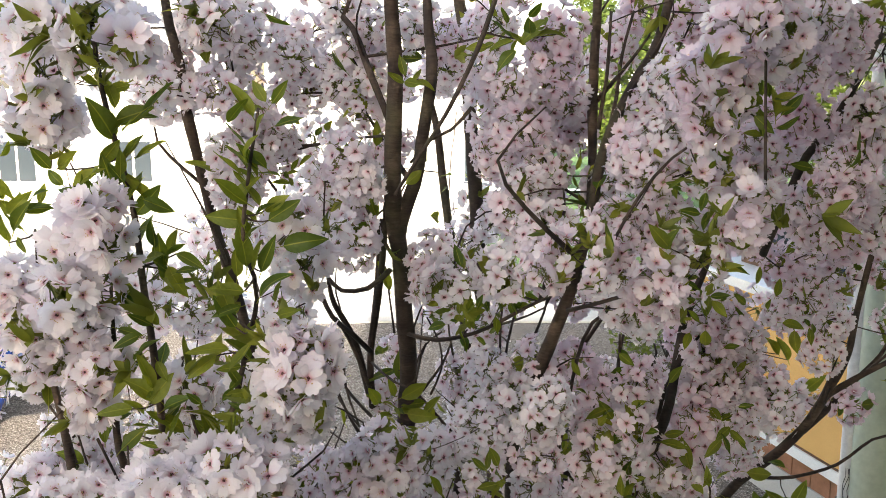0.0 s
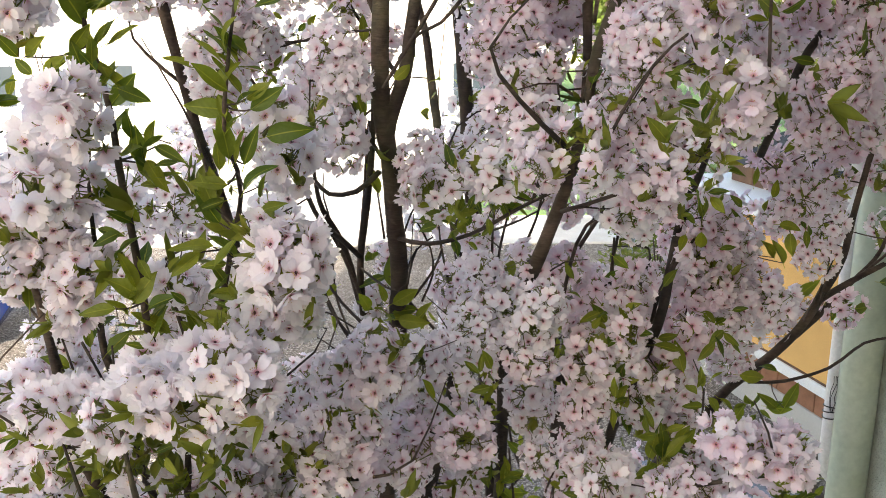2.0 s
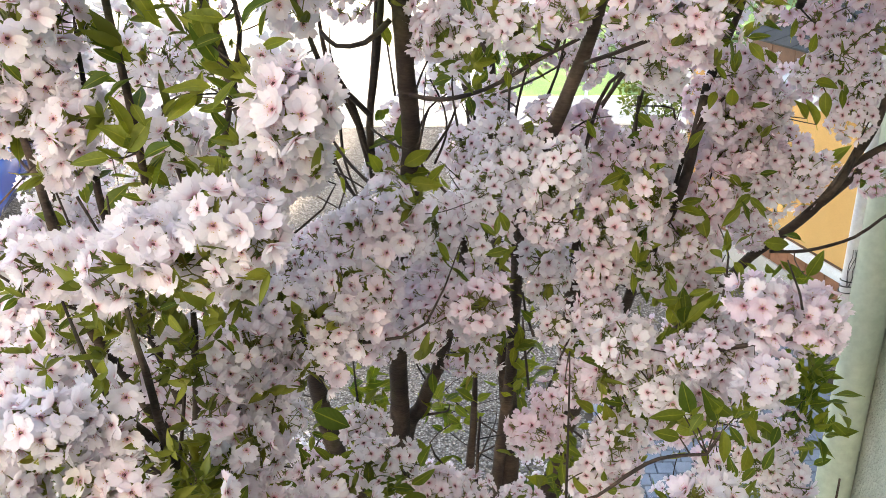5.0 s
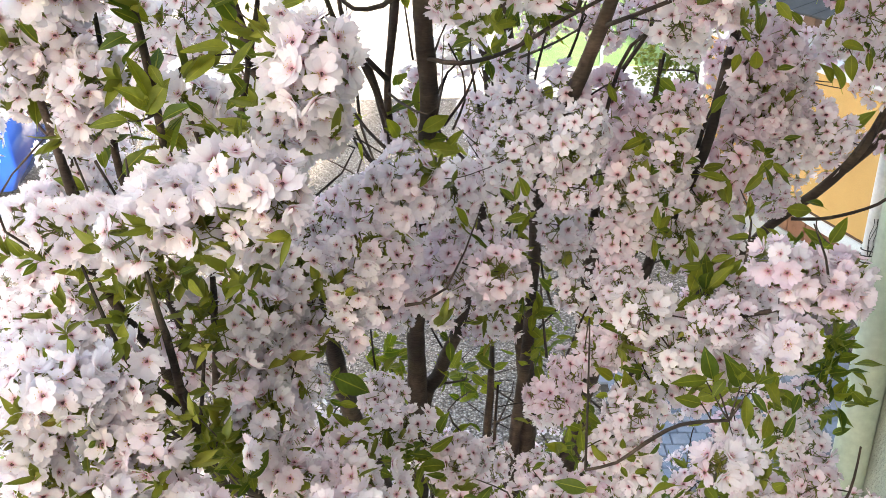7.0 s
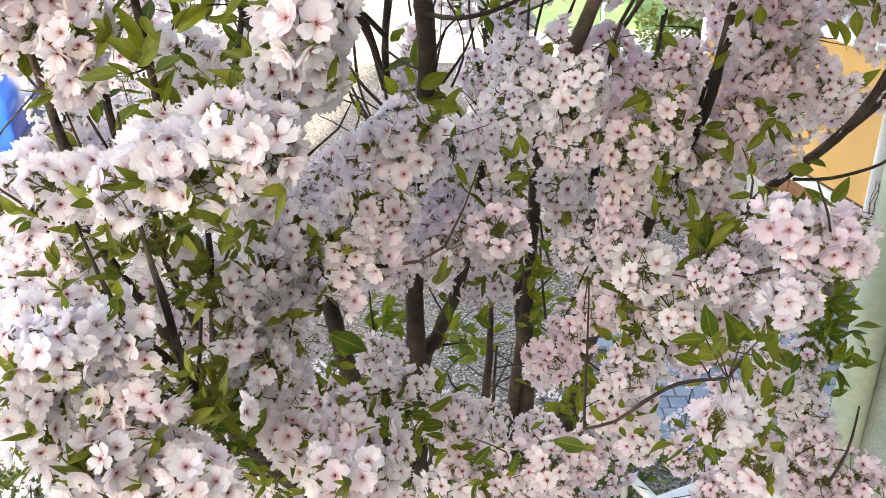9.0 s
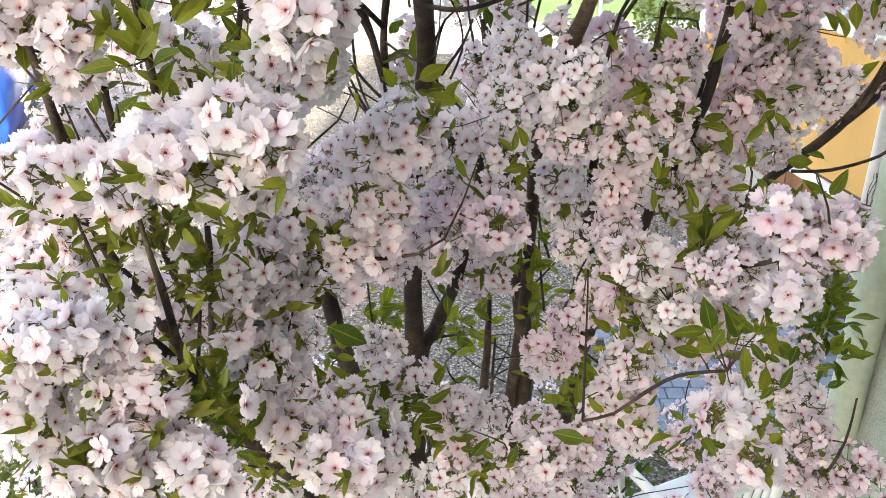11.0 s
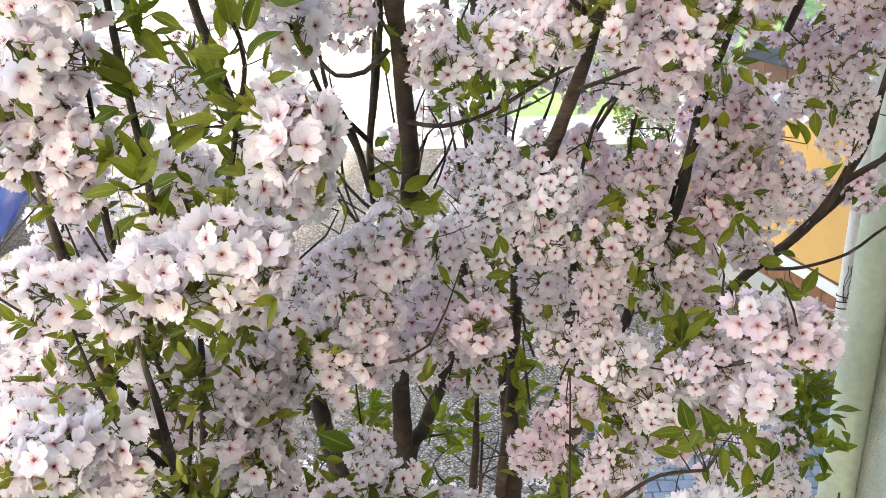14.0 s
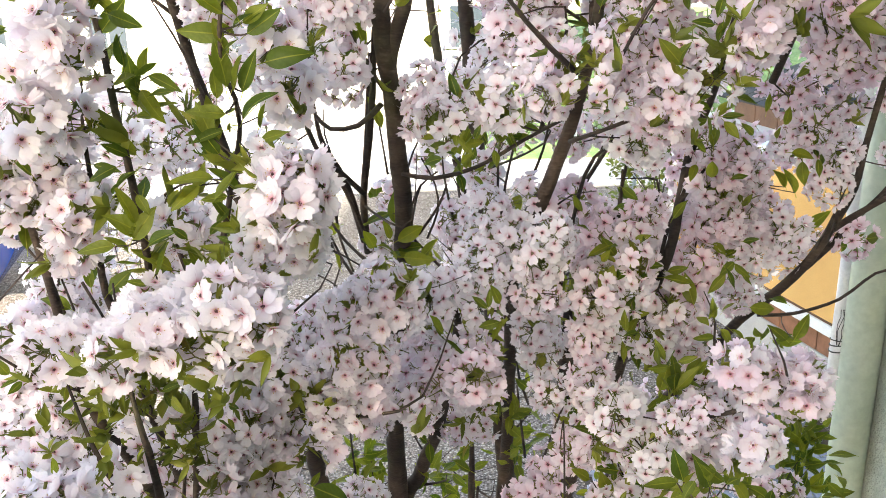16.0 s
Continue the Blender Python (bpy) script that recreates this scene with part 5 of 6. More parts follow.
LEAVES += [(0.386, 1.6, 2.958, 0.349, 1.585, 3.01), (0.419, 1.6, 2.94, 0.479, 1.585, 2.938), (0.326, 1.6, 2.986, 0.296, 1.585, 3.028), (0.293, 1.6, 2.902, 0.325, 1.585, 2.893), (0.045, 1.6, 3.198, 0.024, 1.585, 3.236), (0.106, 1.6, 3.208, 0.129, 1.585, 3.246), (0.111, 1.6, 3.208, 0.104, 1.585, 3.256), (0.405, 1.17, 2.778, 0.335, 1.155, 2.839), (0.403, 1.17, 2.792, 0.466, 1.155, 2.81), (0.395, 1.17, 2.754, 0.4, 1.155, 2.696), (0.386, 1.17, 2.769, 0.352, 1.155, 2.848), (0.336, 1.17, 2.779, 0.27, 1.155, 2.784)]
LEAVES += [(0.346, 1.17, 2.779, 0.313, 1.155, 2.875), (0.41, 1.17, 2.773, 0.421, 1.155, 2.824), (0.417, 1.17, 2.778, 0.453, 1.155, 2.744), (0.333, 1.17, 2.74, 0.291, 1.155, 2.76), (0.404, 1.17, 2.759, 0.427, 1.155, 2.73), (0.351, 1.17, 2.76, 0.353, 1.155, 2.807), (0.389, 1.42, 2.809, 0.372, 1.405, 2.853), (0.398, 1.42, 2.809, 0.398, 1.405, 2.868), (0.383, 1.42, 2.734, 0.373, 1.405, 2.812), (0.264, 1.42, 2.713, 0.23, 1.405, 2.749), (0.555, 1.42, 2.879, 0.534, 1.405, 2.861), (0.562, 1.42, 2.889, 0.577, 1.405, 2.876)]
LEAVES += [(0.959, 2.1, 2.222, 1.005, 2.085, 2.196), (0.935, 2.1, 2.187, 0.895, 2.085, 2.125), (0.987, 2.1, 2.151, 1.034, 2.085, 2.106), (0.938, 2.1, 2.257, 0.983, 2.085, 2.3), (0.914, 2.1, 2.309, 0.872, 2.085, 2.351), (0.97, 2.1, 2.325, 1.001, 2.085, 2.358), (0.963, 2.1, 2.115, 0.953, 2.085, 2.051), (0.967, 2.1, 2.257, 0.911, 2.085, 2.292), (0.992, 2.1, 2.204, 0.945, 2.085, 2.266), (0.878, 2.1, 2.258, 0.917, 2.085, 2.214), (1.013, 2.1, 2.003, 1.048, 2.085, 2.032), (0.925, 2.1, 2.115, 0.911, 2.085, 2.07)]
LEAVES += [(-0.461, 1.03, 2.854, -0.478, 1.015, 2.813), (-0.525, 1.03, 2.749, -0.535, 1.015, 2.796), (-0.528, 1.03, 2.735, -0.471, 1.015, 2.732), (-0.554, 1.03, 2.721, -0.504, 1.015, 2.769), (-0.384, 1.03, 2.747, -0.327, 1.015, 2.781), (-0.377, 1.03, 2.743, -0.403, 1.015, 2.704), (-0.443, 1.03, 2.793, -0.408, 1.015, 2.809), (-0.526, 1.03, 2.9, -0.524, 1.015, 2.929), (-0.507, 1.03, 2.892, -0.474, 1.015, 2.956), (-0.515, 1.03, 2.798, -0.487, 1.015, 2.838), (-0.543, 1.03, 2.697, -0.496, 1.015, 2.718), (-0.373, 1.13, 2.676, -0.312, 1.115, 2.714)]
LEAVES += [(-0.364, 1.13, 2.676, -0.283, 1.115, 2.681), (-0.386, 1.13, 2.671, -0.397, 1.115, 2.736), (-0.326, 1.13, 2.655, -0.318, 1.115, 2.626), (-0.355, 1.13, 2.686, -0.345, 1.115, 2.736), (-0.346, 1.13, 2.66, -0.378, 1.115, 2.667), (-0.272, 1.5, 2.441, -0.277, 1.485, 2.498), (-0.238, 1.5, 2.46, -0.202, 1.485, 2.484), (-0.125, 1.5, 2.392, -0.129, 1.485, 2.477), (-0.098, 1.5, 2.371, -0.041, 1.485, 2.392), (-0.057, 1.5, 2.452, -0.034, 1.485, 2.521), (-0.113, 1.5, 2.419, -0.074, 1.485, 2.403), (0.224, 1.5, 2.409, 0.209, 1.485, 2.493)]
LEAVES += [(0.045, 1.5, 2.598, 0.003, 1.485, 2.632), (0.273, 1.5, 2.571, 0.242, 1.485, 2.606), (-0.155, 1.5, 2.588, -0.131, 1.485, 2.639), (-0.249, 1.5, 2.896, -0.264, 1.485, 2.917), (-0.205, 1.5, 2.885, -0.171, 1.485, 2.864), (-0.241, 1.5, 2.864, -0.208, 1.485, 2.896), (0.313, 1.5, 2.533, 0.285, 1.485, 2.593), (0.126, 1.5, 2.362, 0.146, 1.485, 2.394)]
SPRAYS = []
SPRAYS += [(0.328, 1.48, 2.87, 9, 0.039, 0.039), (0.419, 1.43, 2.806, 9, 0.039, 0.041), (0.247, 1.58, 2.634, 8, 0.04, 0.044), (0.123, 1.68, 2.618, 7, 0.042, 0.044), (0.482, 1.48, 2.9, 8, 0.035, 0.039), (0.446, 1.48, 2.533, 10, 0.048, 0.048), (0.363, 1.48, 2.632, 9, 0.041, 0.046), (0.506, 1.38, 2.49, 9, 0.045, 0.045), (0.606, 1.48, 2.519, 10, 0.048, 0.044), (0.952, 2.08, 2.217, 26, 0.089, 0.063), (0.945, 2.08, 2.336, 16, 0.065, 0.058), (0.122, 1.68, 2.622, 8, 0.04, 0.048), (-0.184, 1.48, 2.408, 9, 0.049, 0.049), (0.017, 1.58, 2.195, 10, 0.055, 0.055), (0.318, 1.53, 2.898, 8, 0.039, 0.041), (0.583, 1.68, 2.951, 8, 0.045, 0.047)]
SPRAYS += [(0.048, 1.68, 3.148, 8, 0.032, 0.039), (-0.48, 0.98, 2.808, 9, 0.028, 0.029), (-0.312, 1.08, 2.684, 7, 0.032, 0.036), (-0.218, 2.18, 2.221, 10, 0.047, 0.062), (-0.191, 2.18, 2.11, 8, 0.048, 0.064), (0.034, 2.28, 2.101, 10, 0.058, 0.066), (0.017, 2.28, 2.003, 8, 0.05, 0.067), (0.241, 2.38, 2.097, 10, 0.068, 0.06), (0.268, 2.38, 2.251, 6, 0.05, 0.05), (0.32, 1.68, 2.58, 8, 0.041, 0.052), (0.385, 1.4, 2.798, 8, 0.028, 0.051), (0.382, 1.38, 2.859, 5, 0.023, 0.05), (0.373, 1.14, 2.797, 3, 0.047, 0.047), (0.928, 2.08, 2.269, 26, 0.088, 0.059), (0.968, 2.08, 2.128, 12, 0.068, 0.068), (0.939, 2.18, 2.332, 10, 0.061, 0.053)]
SPRAYS += [(0.198, 1.48, 2.431, 6, 0.044, 0.049), (-0.224, 1.48, 2.475, 6, 0.038, 0.049), (-0.251, 1.58, 2.864, 6, 0.041, 0.041), (-0.096, 1.48, 2.407, 8, 0.044, 0.055), (-0.104, 1.6, 3.004, 6, 0.04, 0.05), (0.346, 1.56, 2.98, 8, 0.044, 0.049), (0.742, 1.93, 2.643, 8, 0.058, 0.058), (-0.537, 1, 2.74, 10, 0.036, 0.044), (-0.362, 1.1, 2.698, 10, 0.04, 0.052), (-0.499, 1, 2.819, 6, 0.025, 0.035), (0.288, 1.88, 2.828, 5, 0.03, 0.042), (-0.353, 1.28, 2.429, 6, 0.039, 0.044), (-0.055, 1.68, 2.33, 6, 0.037, 0.056), (-0.41, 1.03, 2.677, 6, 0.027, 0.038), (0.38, 1.28, 2.496, 6, 0.033, 0.043), (0.568, 1.48, 2.347, 8, 0.044, 0.039)]
SPRAYS += [(-0.284, 1.43, 2.447, 6, 0.037, 0.048), (0.315, 1.48, 2.596, 5, 0.031, 0.042), (-0.623, 1.23, 2.966, 6, 0.028, 0.032), (-0.566, 1.26, 2.907, 6, 0.021, 0.029), (-0.373, 1.08, 3.006, 6, 0.021, 0.028), (0.093, 1.43, 2.949, 6, 0.027, 0.036), (-0.321, 1.18, 2.925, 5, 0.019, 0.027), (0.452, 1.23, 3.575, 12, 0.043, 0.039), (0.423, 1.28, 3.55, 6, 0.033, 0.037), (0.117, 1.28, 3.685, 7, 0.032, 0.044), (0.619, 1.58, 3.588, 8, 0.04, 0.04), (-0.452, 1.1, 3.673, 10, 0.031, 0.031), (-0.554, 1.13, 3.446, 12, 0.029, 0.037), (-0.518, 1.13, 3.703, 8, 0.028, 0.032), (0.387, 1.28, 3.451, 8, 0.029, 0.033), (0.765, 1.78, 3.132, 6, 0.047, 0.041)]
SPRAYS += [(0.233, 1.53, 3.462, 5, 0.025, 0.04), (0.034, 1.41, 3.238, 10, 0.026, 0.03), (-0.071, 1.64, 2.985, 8, 0.05, 0.056), (0.114, 1.48, 3.261, 6, 0.024, 0.039), (0.708, 1.58, 3.488, 6, 0.041, 0.041), (0.691, 1.48, 3.726, 5, 0.028, 0.042), (-0.212, 1.06, 3.585, 5, 0.017, 0.034), (-0.451, 1.1, 3.486, 12, 0.036, 0.032), (-0.394, 1.08, 3.488, 8, 0.028, 0.035), (-0.358, 1.08, 3.389, 8, 0.028, 0.039), (-0.058, 1.43, 3.616, 5, 0.018, 0.032), (-0.144, 1.58, 3.598, 6, 0.03, 0.035), (0.41, 1.33, 3.295, 5, 0.026, 0.031), (0.34, 1.33, 3.48, 5, 0.026, 0.03), (0.095, 1.48, 3.221, 5, 0.025, 0.034), (-0.226, 1.58, 3.528, 6, 0.035, 0.03)]
SPRAYS += [(-0.354, 1.53, 3.588, 6, 0.034, 0.029), (-0.261, 1.53, 3.452, 6, 0.03, 0.03), (0.195, 1.38, 3.394, 5, 0.022, 0.027), (0.379, 1.68, 3.077, 6, 0.039, 0.045)]
SPRAYS += [(-0.204, 2.2, 2.19, 14, 0.062, 0.057), (-0.244, 2.1, 2.189, 8, 0.059, 0.055), (0.179, 2.1, 2.264, 10, 0.059, 0.055), (0.215, 2.1, 2.298, 8, 0.059, 0.055), (-0.016, 2.1, 2.196, 10, 0.059, 0.055), (0.298, 1.9, 2.17, 14, 0.053, 0.049), (0.302, 1.9, 2.101, 12, 0.053, 0.049), (-0.179, 1.7, 2.06, 8, 0.048, 0.044), (-0.12, 1.5, 2.364, 9, 0.042, 0.039), (-0.042, 1.5, 2.321, 8, 0.042, 0.039), (-0.305, 1.8, 2.326, 9, 0.05, 0.047), (0.303, 1.5, 2.388, 8, 0.042, 0.039), (0.487, 1.6, 2.251, 8, 0.045, 0.042), (0.061, 1.5, 2.233, 6, 0.042, 0.039), (0.313, 1.55, 3.001, 7, 0.043, 0.04), (0.31, 1.55, 3.043, 5, 0.043, 0.04)]
SPRAYS += [(0.023, 1.45, 3.234, 9, 0.041, 0.038), (0.105, 1.5, 3.247, 7, 0.042, 0.039), (0.369, 1.35, 3.317, 8, 0.038, 0.035), (0.496, 1.6, 3.178, 8, 0.045, 0.042), (0.633, 1.7, 3.167, 6, 0.048, 0.044), (0.048, 1.45, 3.298, 5, 0.041, 0.038), (-0.283, 1.1, 3.198, 7, 0.031, 0.029), (-0.251, 1.1, 3.177, 7, 0.031, 0.029), (-0.334, 1.0, 3.095, 6, 0.028, 0.026), (-0.342, 1.0, 3.106, 5, 0.028, 0.026), (-0.366, 1.2, 2.935, 6, 0.034, 0.031), (-0.561, 1.2, 2.963, 5, 0.034, 0.031), (0.453, 1.3, 3.574, 10, 0.036, 0.034), (0.458, 1.3, 3.615, 8, 0.036, 0.034), (0.394, 1.3, 3.432, 8, 0.036, 0.034), (0.102, 1.4, 3.693, 6, 0.039, 0.036)]
# openings in the crown as the camera sees them, projected on y = 1.6
VIEW_GAPS = []
VIEW_GAPS += [(-0.552, 3.445, 0.062, 0.057), (-0.42, 3.393, 0.047, 0.036), (-0.747, 3.455, 0.052, 0.072), (-0.02, 3.393, 0.031, 0.099), (0.032, 3.517, 0.015, 0.092), (-0.694, 3.486, 0.057, 0.077), (-0.772, 3.537, 0.041, 0.072), (-0.767, 3.34, 0.058, 0.063), (-0.504, 3.382, 0.036, 0.073), (-0.275, 3.726, 0.045, 0.045), (-0.314, 3.746, 0.025, 0.025), (-0.054, 3.746, 0.015, 0.03), (0.163, 3.648, 0.022, 0.035), (0.206, 3.736, 0.02, 0.03), (0.166, 3.746, 0.03, 0.018), (-0.047, 3.124, 0.043, 0.08)]
VIEW_GAPS += [(-0.186, 3.124, 0.032, 0.064), (0.294, 3.19, 0.043, 0.032), (0.674, 3.638, 0.061, 0.071), (0.638, 3.277, 0.063, 0.023), (0.586, 3.271, 0.053, 0.026), (0.129, 3.19, 0.015, 0.027), (0.682, 3.102, 0.054, 0.075), (0.716, 2.943, 0.076, 0.065), (0.812, 2.966, 0.065, 0.131), (0.621, 3.678, 0.02, 0.02), (-0.194, 3.266, 0.037, 0.037), (-0.139, 3.372, 0.016, 0.016), (-0.78, 3.435, 0.041, 0.062), (-0.354, 3.34, 0.016, 0.031), (-0.088, 3.568, 0.024, 0.204), (-0.043, 3.497, 0.027, 0.113)]
VIEW_GAPS += [(0.274, 3.618, 0.018, 0.152), (0.317, 3.568, 0.036, 0.061), (0.214, 3.168, 0.034, 0.085), (0.443, 3.09, 0.019, 0.097), (-0.473, 3.618, 0.014, 0.122), (-0.145, 3.658, 0.022, 0.071), (-0.132, 3.146, 0.019, 0.096), (-0.072, 3.146, 0.023, 0.096), (-0.038, 3.061, 0.039, 0.057), (-0.179, 3.04, 0.031, 0.047), (-0.053, 3.377, 0.02, 0.059), (0.006, 3.405, 0.017, 0.078), (0.288, 3.196, 0.035, 0.022), (0.632, 3.131, 0.046, 0.051), (0.7, 2.921, 0.075, 0.064), (0.73, 2.767, 0.055, 0.077)]
VIEW_GAPS += [(-0.777, 3.035, 0.029, 0.052), (-0.817, 2.912, 0.027, 0.053), (0.167, 3.176, 0.014, 0.031), (0.448, 3.174, 0.01, 0.031), (0.817, 2.705, 0.045, 0.167), (-0.759, 3.042, 0.032, 0.045), (-0.824, 2.926, 0.037, 0.051), (-0.226, 2.974, 0.045, 0.06), (-0.938, 2.465, 0.025, 0.069), (-0.757, 3.042, 0.03, 0.04), (-0.836, 2.917, 0.031, 0.046), (-0.208, 2.566, 0.025, 0.05), (0.147, 2.676, 0.022, 0.044), (0.292, 3.137, 0.033, 0.038), (0.378, 3.136, 0.038, 0.038), (-0.033, 3.102, 0.044, 0.068)]
VIEW_GAPS += [(-0.158, 3.123, 0.019, 0.058), (0.682, 2.932, 0.061, 0.101), (0.686, 2.557, 0.039, 0.056), (0.73, 2.436, 0.029, 0.046), (0.468, 2.369, 0.029, 0.029), (0.415, 2.127, 0.075, 0.031), (0.797, 2.503, 0.057, 0.249), (0.127, 2.614, 0.015, 0.044), (-0.955, 2.154, 0.056, 0.027), (0.298, 2.758, 0.011, 0.021), (-0.102, 2.525, 0.025, 0.113), (-0.04, 2.564, 0.028, 0.056), (-0.256, 2.513, 0.03, 0.085), (0.115, 2.442, 0.021, 0.092), (0.228, 2.675, 0.02, 0.065), (0.219, 2.549, 0.022, 0.067)]
VIEW_GAPS += [(-0.317, 2.834, 0.021, 0.052), (-0.595, 2.543, 0.028, 0.068), (-0.727, 2.905, 0.021, 0.082), (-0.626, 2.947, 0.018, 0.061), (-0.51, 2.529, 0.017, 0.068), (0.04, 2.387, 0.014, 0.07), (0.409, 2.987, 0.022, 0.06), (0.341, 2.746, 0.019, 0.043), (0.637, 2.9, 0.061, 0.031), (0.576, 2.835, 0.042, 0.031)]

VIEW_GAPS += [(0.57, 3.243, 0.06, 0.022), (0.628, 3.112, 0.04, 0.035), (0.324, 3.13, 0.025, 0.03), (0.393, 3.125, 0.04, 0.035), (-0.138, 3.203, 0.05, 0.1), (-0.023, 3.118, 0.03, 0.07), (0.145, 3.157, 0.05, 0.035), (0.293, 3.14, 0.03, 0.05), (-0.239, 2.979, 0.04, 0.035), (0.15, 2.649, 0.022, 0.055), (-0.215, 2.55, 0.022, 0.045)]
VIEW_GAPS += [(-0.772, 3.042, 0.022, 0.032), (-0.837, 2.923, 0.018, 0.038), (-0.951, 2.169, 0.038, 0.018), (0.446, 2.124, 0.042, 0.022), (-0.776, 3.037, 0.028, 0.028), (-0.253, 2.943, 0.025, 0.04), (-0.179, 2.591, 0.022, 0.04), (0.185, 2.675, 0.02, 0.04), (0.474, 2.368, 0.03, 0.025), (0.738, 2.5, 0.03, 0.05)]
VIEW_GAPS += [(-0.294, 3.597, 0.1, 0.15)]


def cherry():
    tree = thing("cherry_tree", "multi-stemmed ornamental cherry in full pale pink bloom with fresh leaves", "tree", (0.05, 2.75, 0))
    base = Matrix.Translation((-0.05, -2.75, 0))
    rnd = random.Random(21)
    limbs, line_points, owner = [], [], []

    def hang(ob, parent, m):
        ob.parent = parent
        ob.matrix_basis = m
        return ob

    def stem(points, radii, sides, name="limb"):
        line = smooth_line([(*p, r) for p, r in zip(points, radii)], 0.025)
        pts = [Vector(q[:3]) + 0.0025 * noise.noise_vector(Vector(q[:3]) * 9) for q in line]
        bm = tube(pts, [max(q[3], 0.0012) * (1 + 0.10 * noise.noise(Vector(q[:3]) * 22)) for q in line], sides, None, 0.10, len(limbs))
        for v in bm.verts:
            v.co.x -= 0.05
            v.co.y -= 2.75
        ob = part(name, bm, BARK, tree, "", True)
        return ob, pts

    foot = Vector((0.05, 2.75, 0))
    for key, rows in STEMS.items():
        pts = [Vector(r[:3]) for r in rows]
        rad = [r[3] * (0.95 if key in "aefio" else 0.7 if key in "gjk" else 0.84) for r in rows]
        low = pts[-1] if pts[-1].z < pts[0].z else pts[0]
        if low is pts[0]:
            pts.reverse()
            rad.reverse()
        if rad[0] > 0.0035 and pts[0].z < 3.8 and key not in "kmbcghn":
            run = (pts[0] - pts[1]).normalized() * 0.5 + Vector((0, 0, 0.5))
            pts.insert(0, pts[0] + run * 0.09)
            pts.insert(0, pts[0] + run * 0.09 + Vector((0.012, -0.006, 0.02)))
            rad = [rad[0] * 0.3, rad[0] * 0.6] + rad
        if pts[-1].z < 2.3 and pts[-1].y > 1.75:
            a = foot + Vector((pts[-1].x - 0.05, pts[-1].y - 2.75, 0)) * 0.35
            pts += [pts[-1].lerp(Vector((a.x, a.y, 0.9)), 0.55), Vector((a.x, a.y, 0.9)), foot + (a - foot) * 0.6 + Vector((0, 0, -0.05))]
            rad += [rad[-1] * 1.12, rad[-1] * 1.35, rad[-1] * 1.7]
        ob, line = stem(pts, rad, 12)
        limbs.append(ob)
        for q in line:
            if q.z > 1.5:
                line_points.append(q)
                owner.append(len(limbs) - 1)
    cloud = np.array([tuple(q) for q in line_points])

    def nearest(p, count=1):
        d = np.linalg.norm(cloud - np.array(p), axis=1) + 0.3 * np.maximum(0, cloud[:, 2] - p[2])
        d = d + 0.9 * np.maximum(0, 1.45 - cloud[:, 1]) * (d > 0.12)
        k = int(np.argmin(d))
        return line_points[k], owner[k], d[k]

    for radius, points in TWIGS:
        _, k, _ = nearest(points[0])
        ob, line = stem([Vector(p) for p in points], [radius * f for f in np.linspace(1.15, 0.75, len(points))], 7, "twig")
        ob.parent = limbs[k]
        for j in range(2, len(line) - 1, 4):
            cloud = np.vstack([cloud, np.array(line[j])])
            line_points.append(line[j])
            owner.append(k)

    def twig_to(p, k_from=None):
        q, k, d = nearest(p)
        pull = q.lerp(p, 0.5) + Vector((rnd.uniform(-0.1, 0.1), rnd.uniform(0.05, 0.3), rnd.uniform(-0.2, 0.0))) * d
        pts = [q.lerp(pull, f).lerp(pull.lerp(p, f), f) + noise.noise_vector(q.lerp(p, f) * 17) * 0.0035 * (f * (1 - f) * 4) for f in np.linspace(0, 1, 5 + min(8, int(d / 0.04)))]
        return pts, k, d

    # about where the camera stands
    camera_eye = Vector((0, 0, 3.5))

    def facing(p, tilt=0.9):
        """An umbel looks outwards, away from the middle of the crown, and a little up; some hang and show their stalks."""
        out = Vector((p.x - 0.05, p.y - 2.3, 0.95 if p.y < 1.31 else 0.7)).normalized()
        if p.y > 1.31 and rnd.random() < 0.33:
            out = Vector((0.5 * out.x, 0.25, -0.75)).normalized()
        return (out + Vector((rnd.uniform(-1, 1), rnd.uniform(-1, 1), rnd.uniform(-0.6, 1))) * 0.45 * tilt).normalized()

    # limb points projected from the camera, to be left uncovered there
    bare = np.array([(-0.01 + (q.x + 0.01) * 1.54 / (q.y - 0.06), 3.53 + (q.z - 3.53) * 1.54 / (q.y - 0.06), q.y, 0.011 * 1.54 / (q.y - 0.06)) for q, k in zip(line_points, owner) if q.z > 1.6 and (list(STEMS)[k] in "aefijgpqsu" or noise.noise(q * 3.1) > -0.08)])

    def off_stem_in_view(p, room):
        """How far p keeps off limbs behind it in the camera's view, and on which side."""
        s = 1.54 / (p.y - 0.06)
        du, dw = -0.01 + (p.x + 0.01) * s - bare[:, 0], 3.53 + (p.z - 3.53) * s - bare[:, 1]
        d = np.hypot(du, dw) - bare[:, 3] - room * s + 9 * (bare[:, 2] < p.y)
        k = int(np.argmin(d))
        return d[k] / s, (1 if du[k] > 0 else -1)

    def umbel(p, radius, single):
        nonlocal cloud
        p = Vector(p)
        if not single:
            # shifted aside or back so that the limb shows to the camera
            d, side = off_stem_in_view(p, 0.036)
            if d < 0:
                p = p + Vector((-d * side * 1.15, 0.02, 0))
                if off_stem_in_view(p, 0.022)[0] < 0:
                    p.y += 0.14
        pts, k, d = twig_to(p)
        if d > 0.03:
            n = max(3, int(d / 0.03))
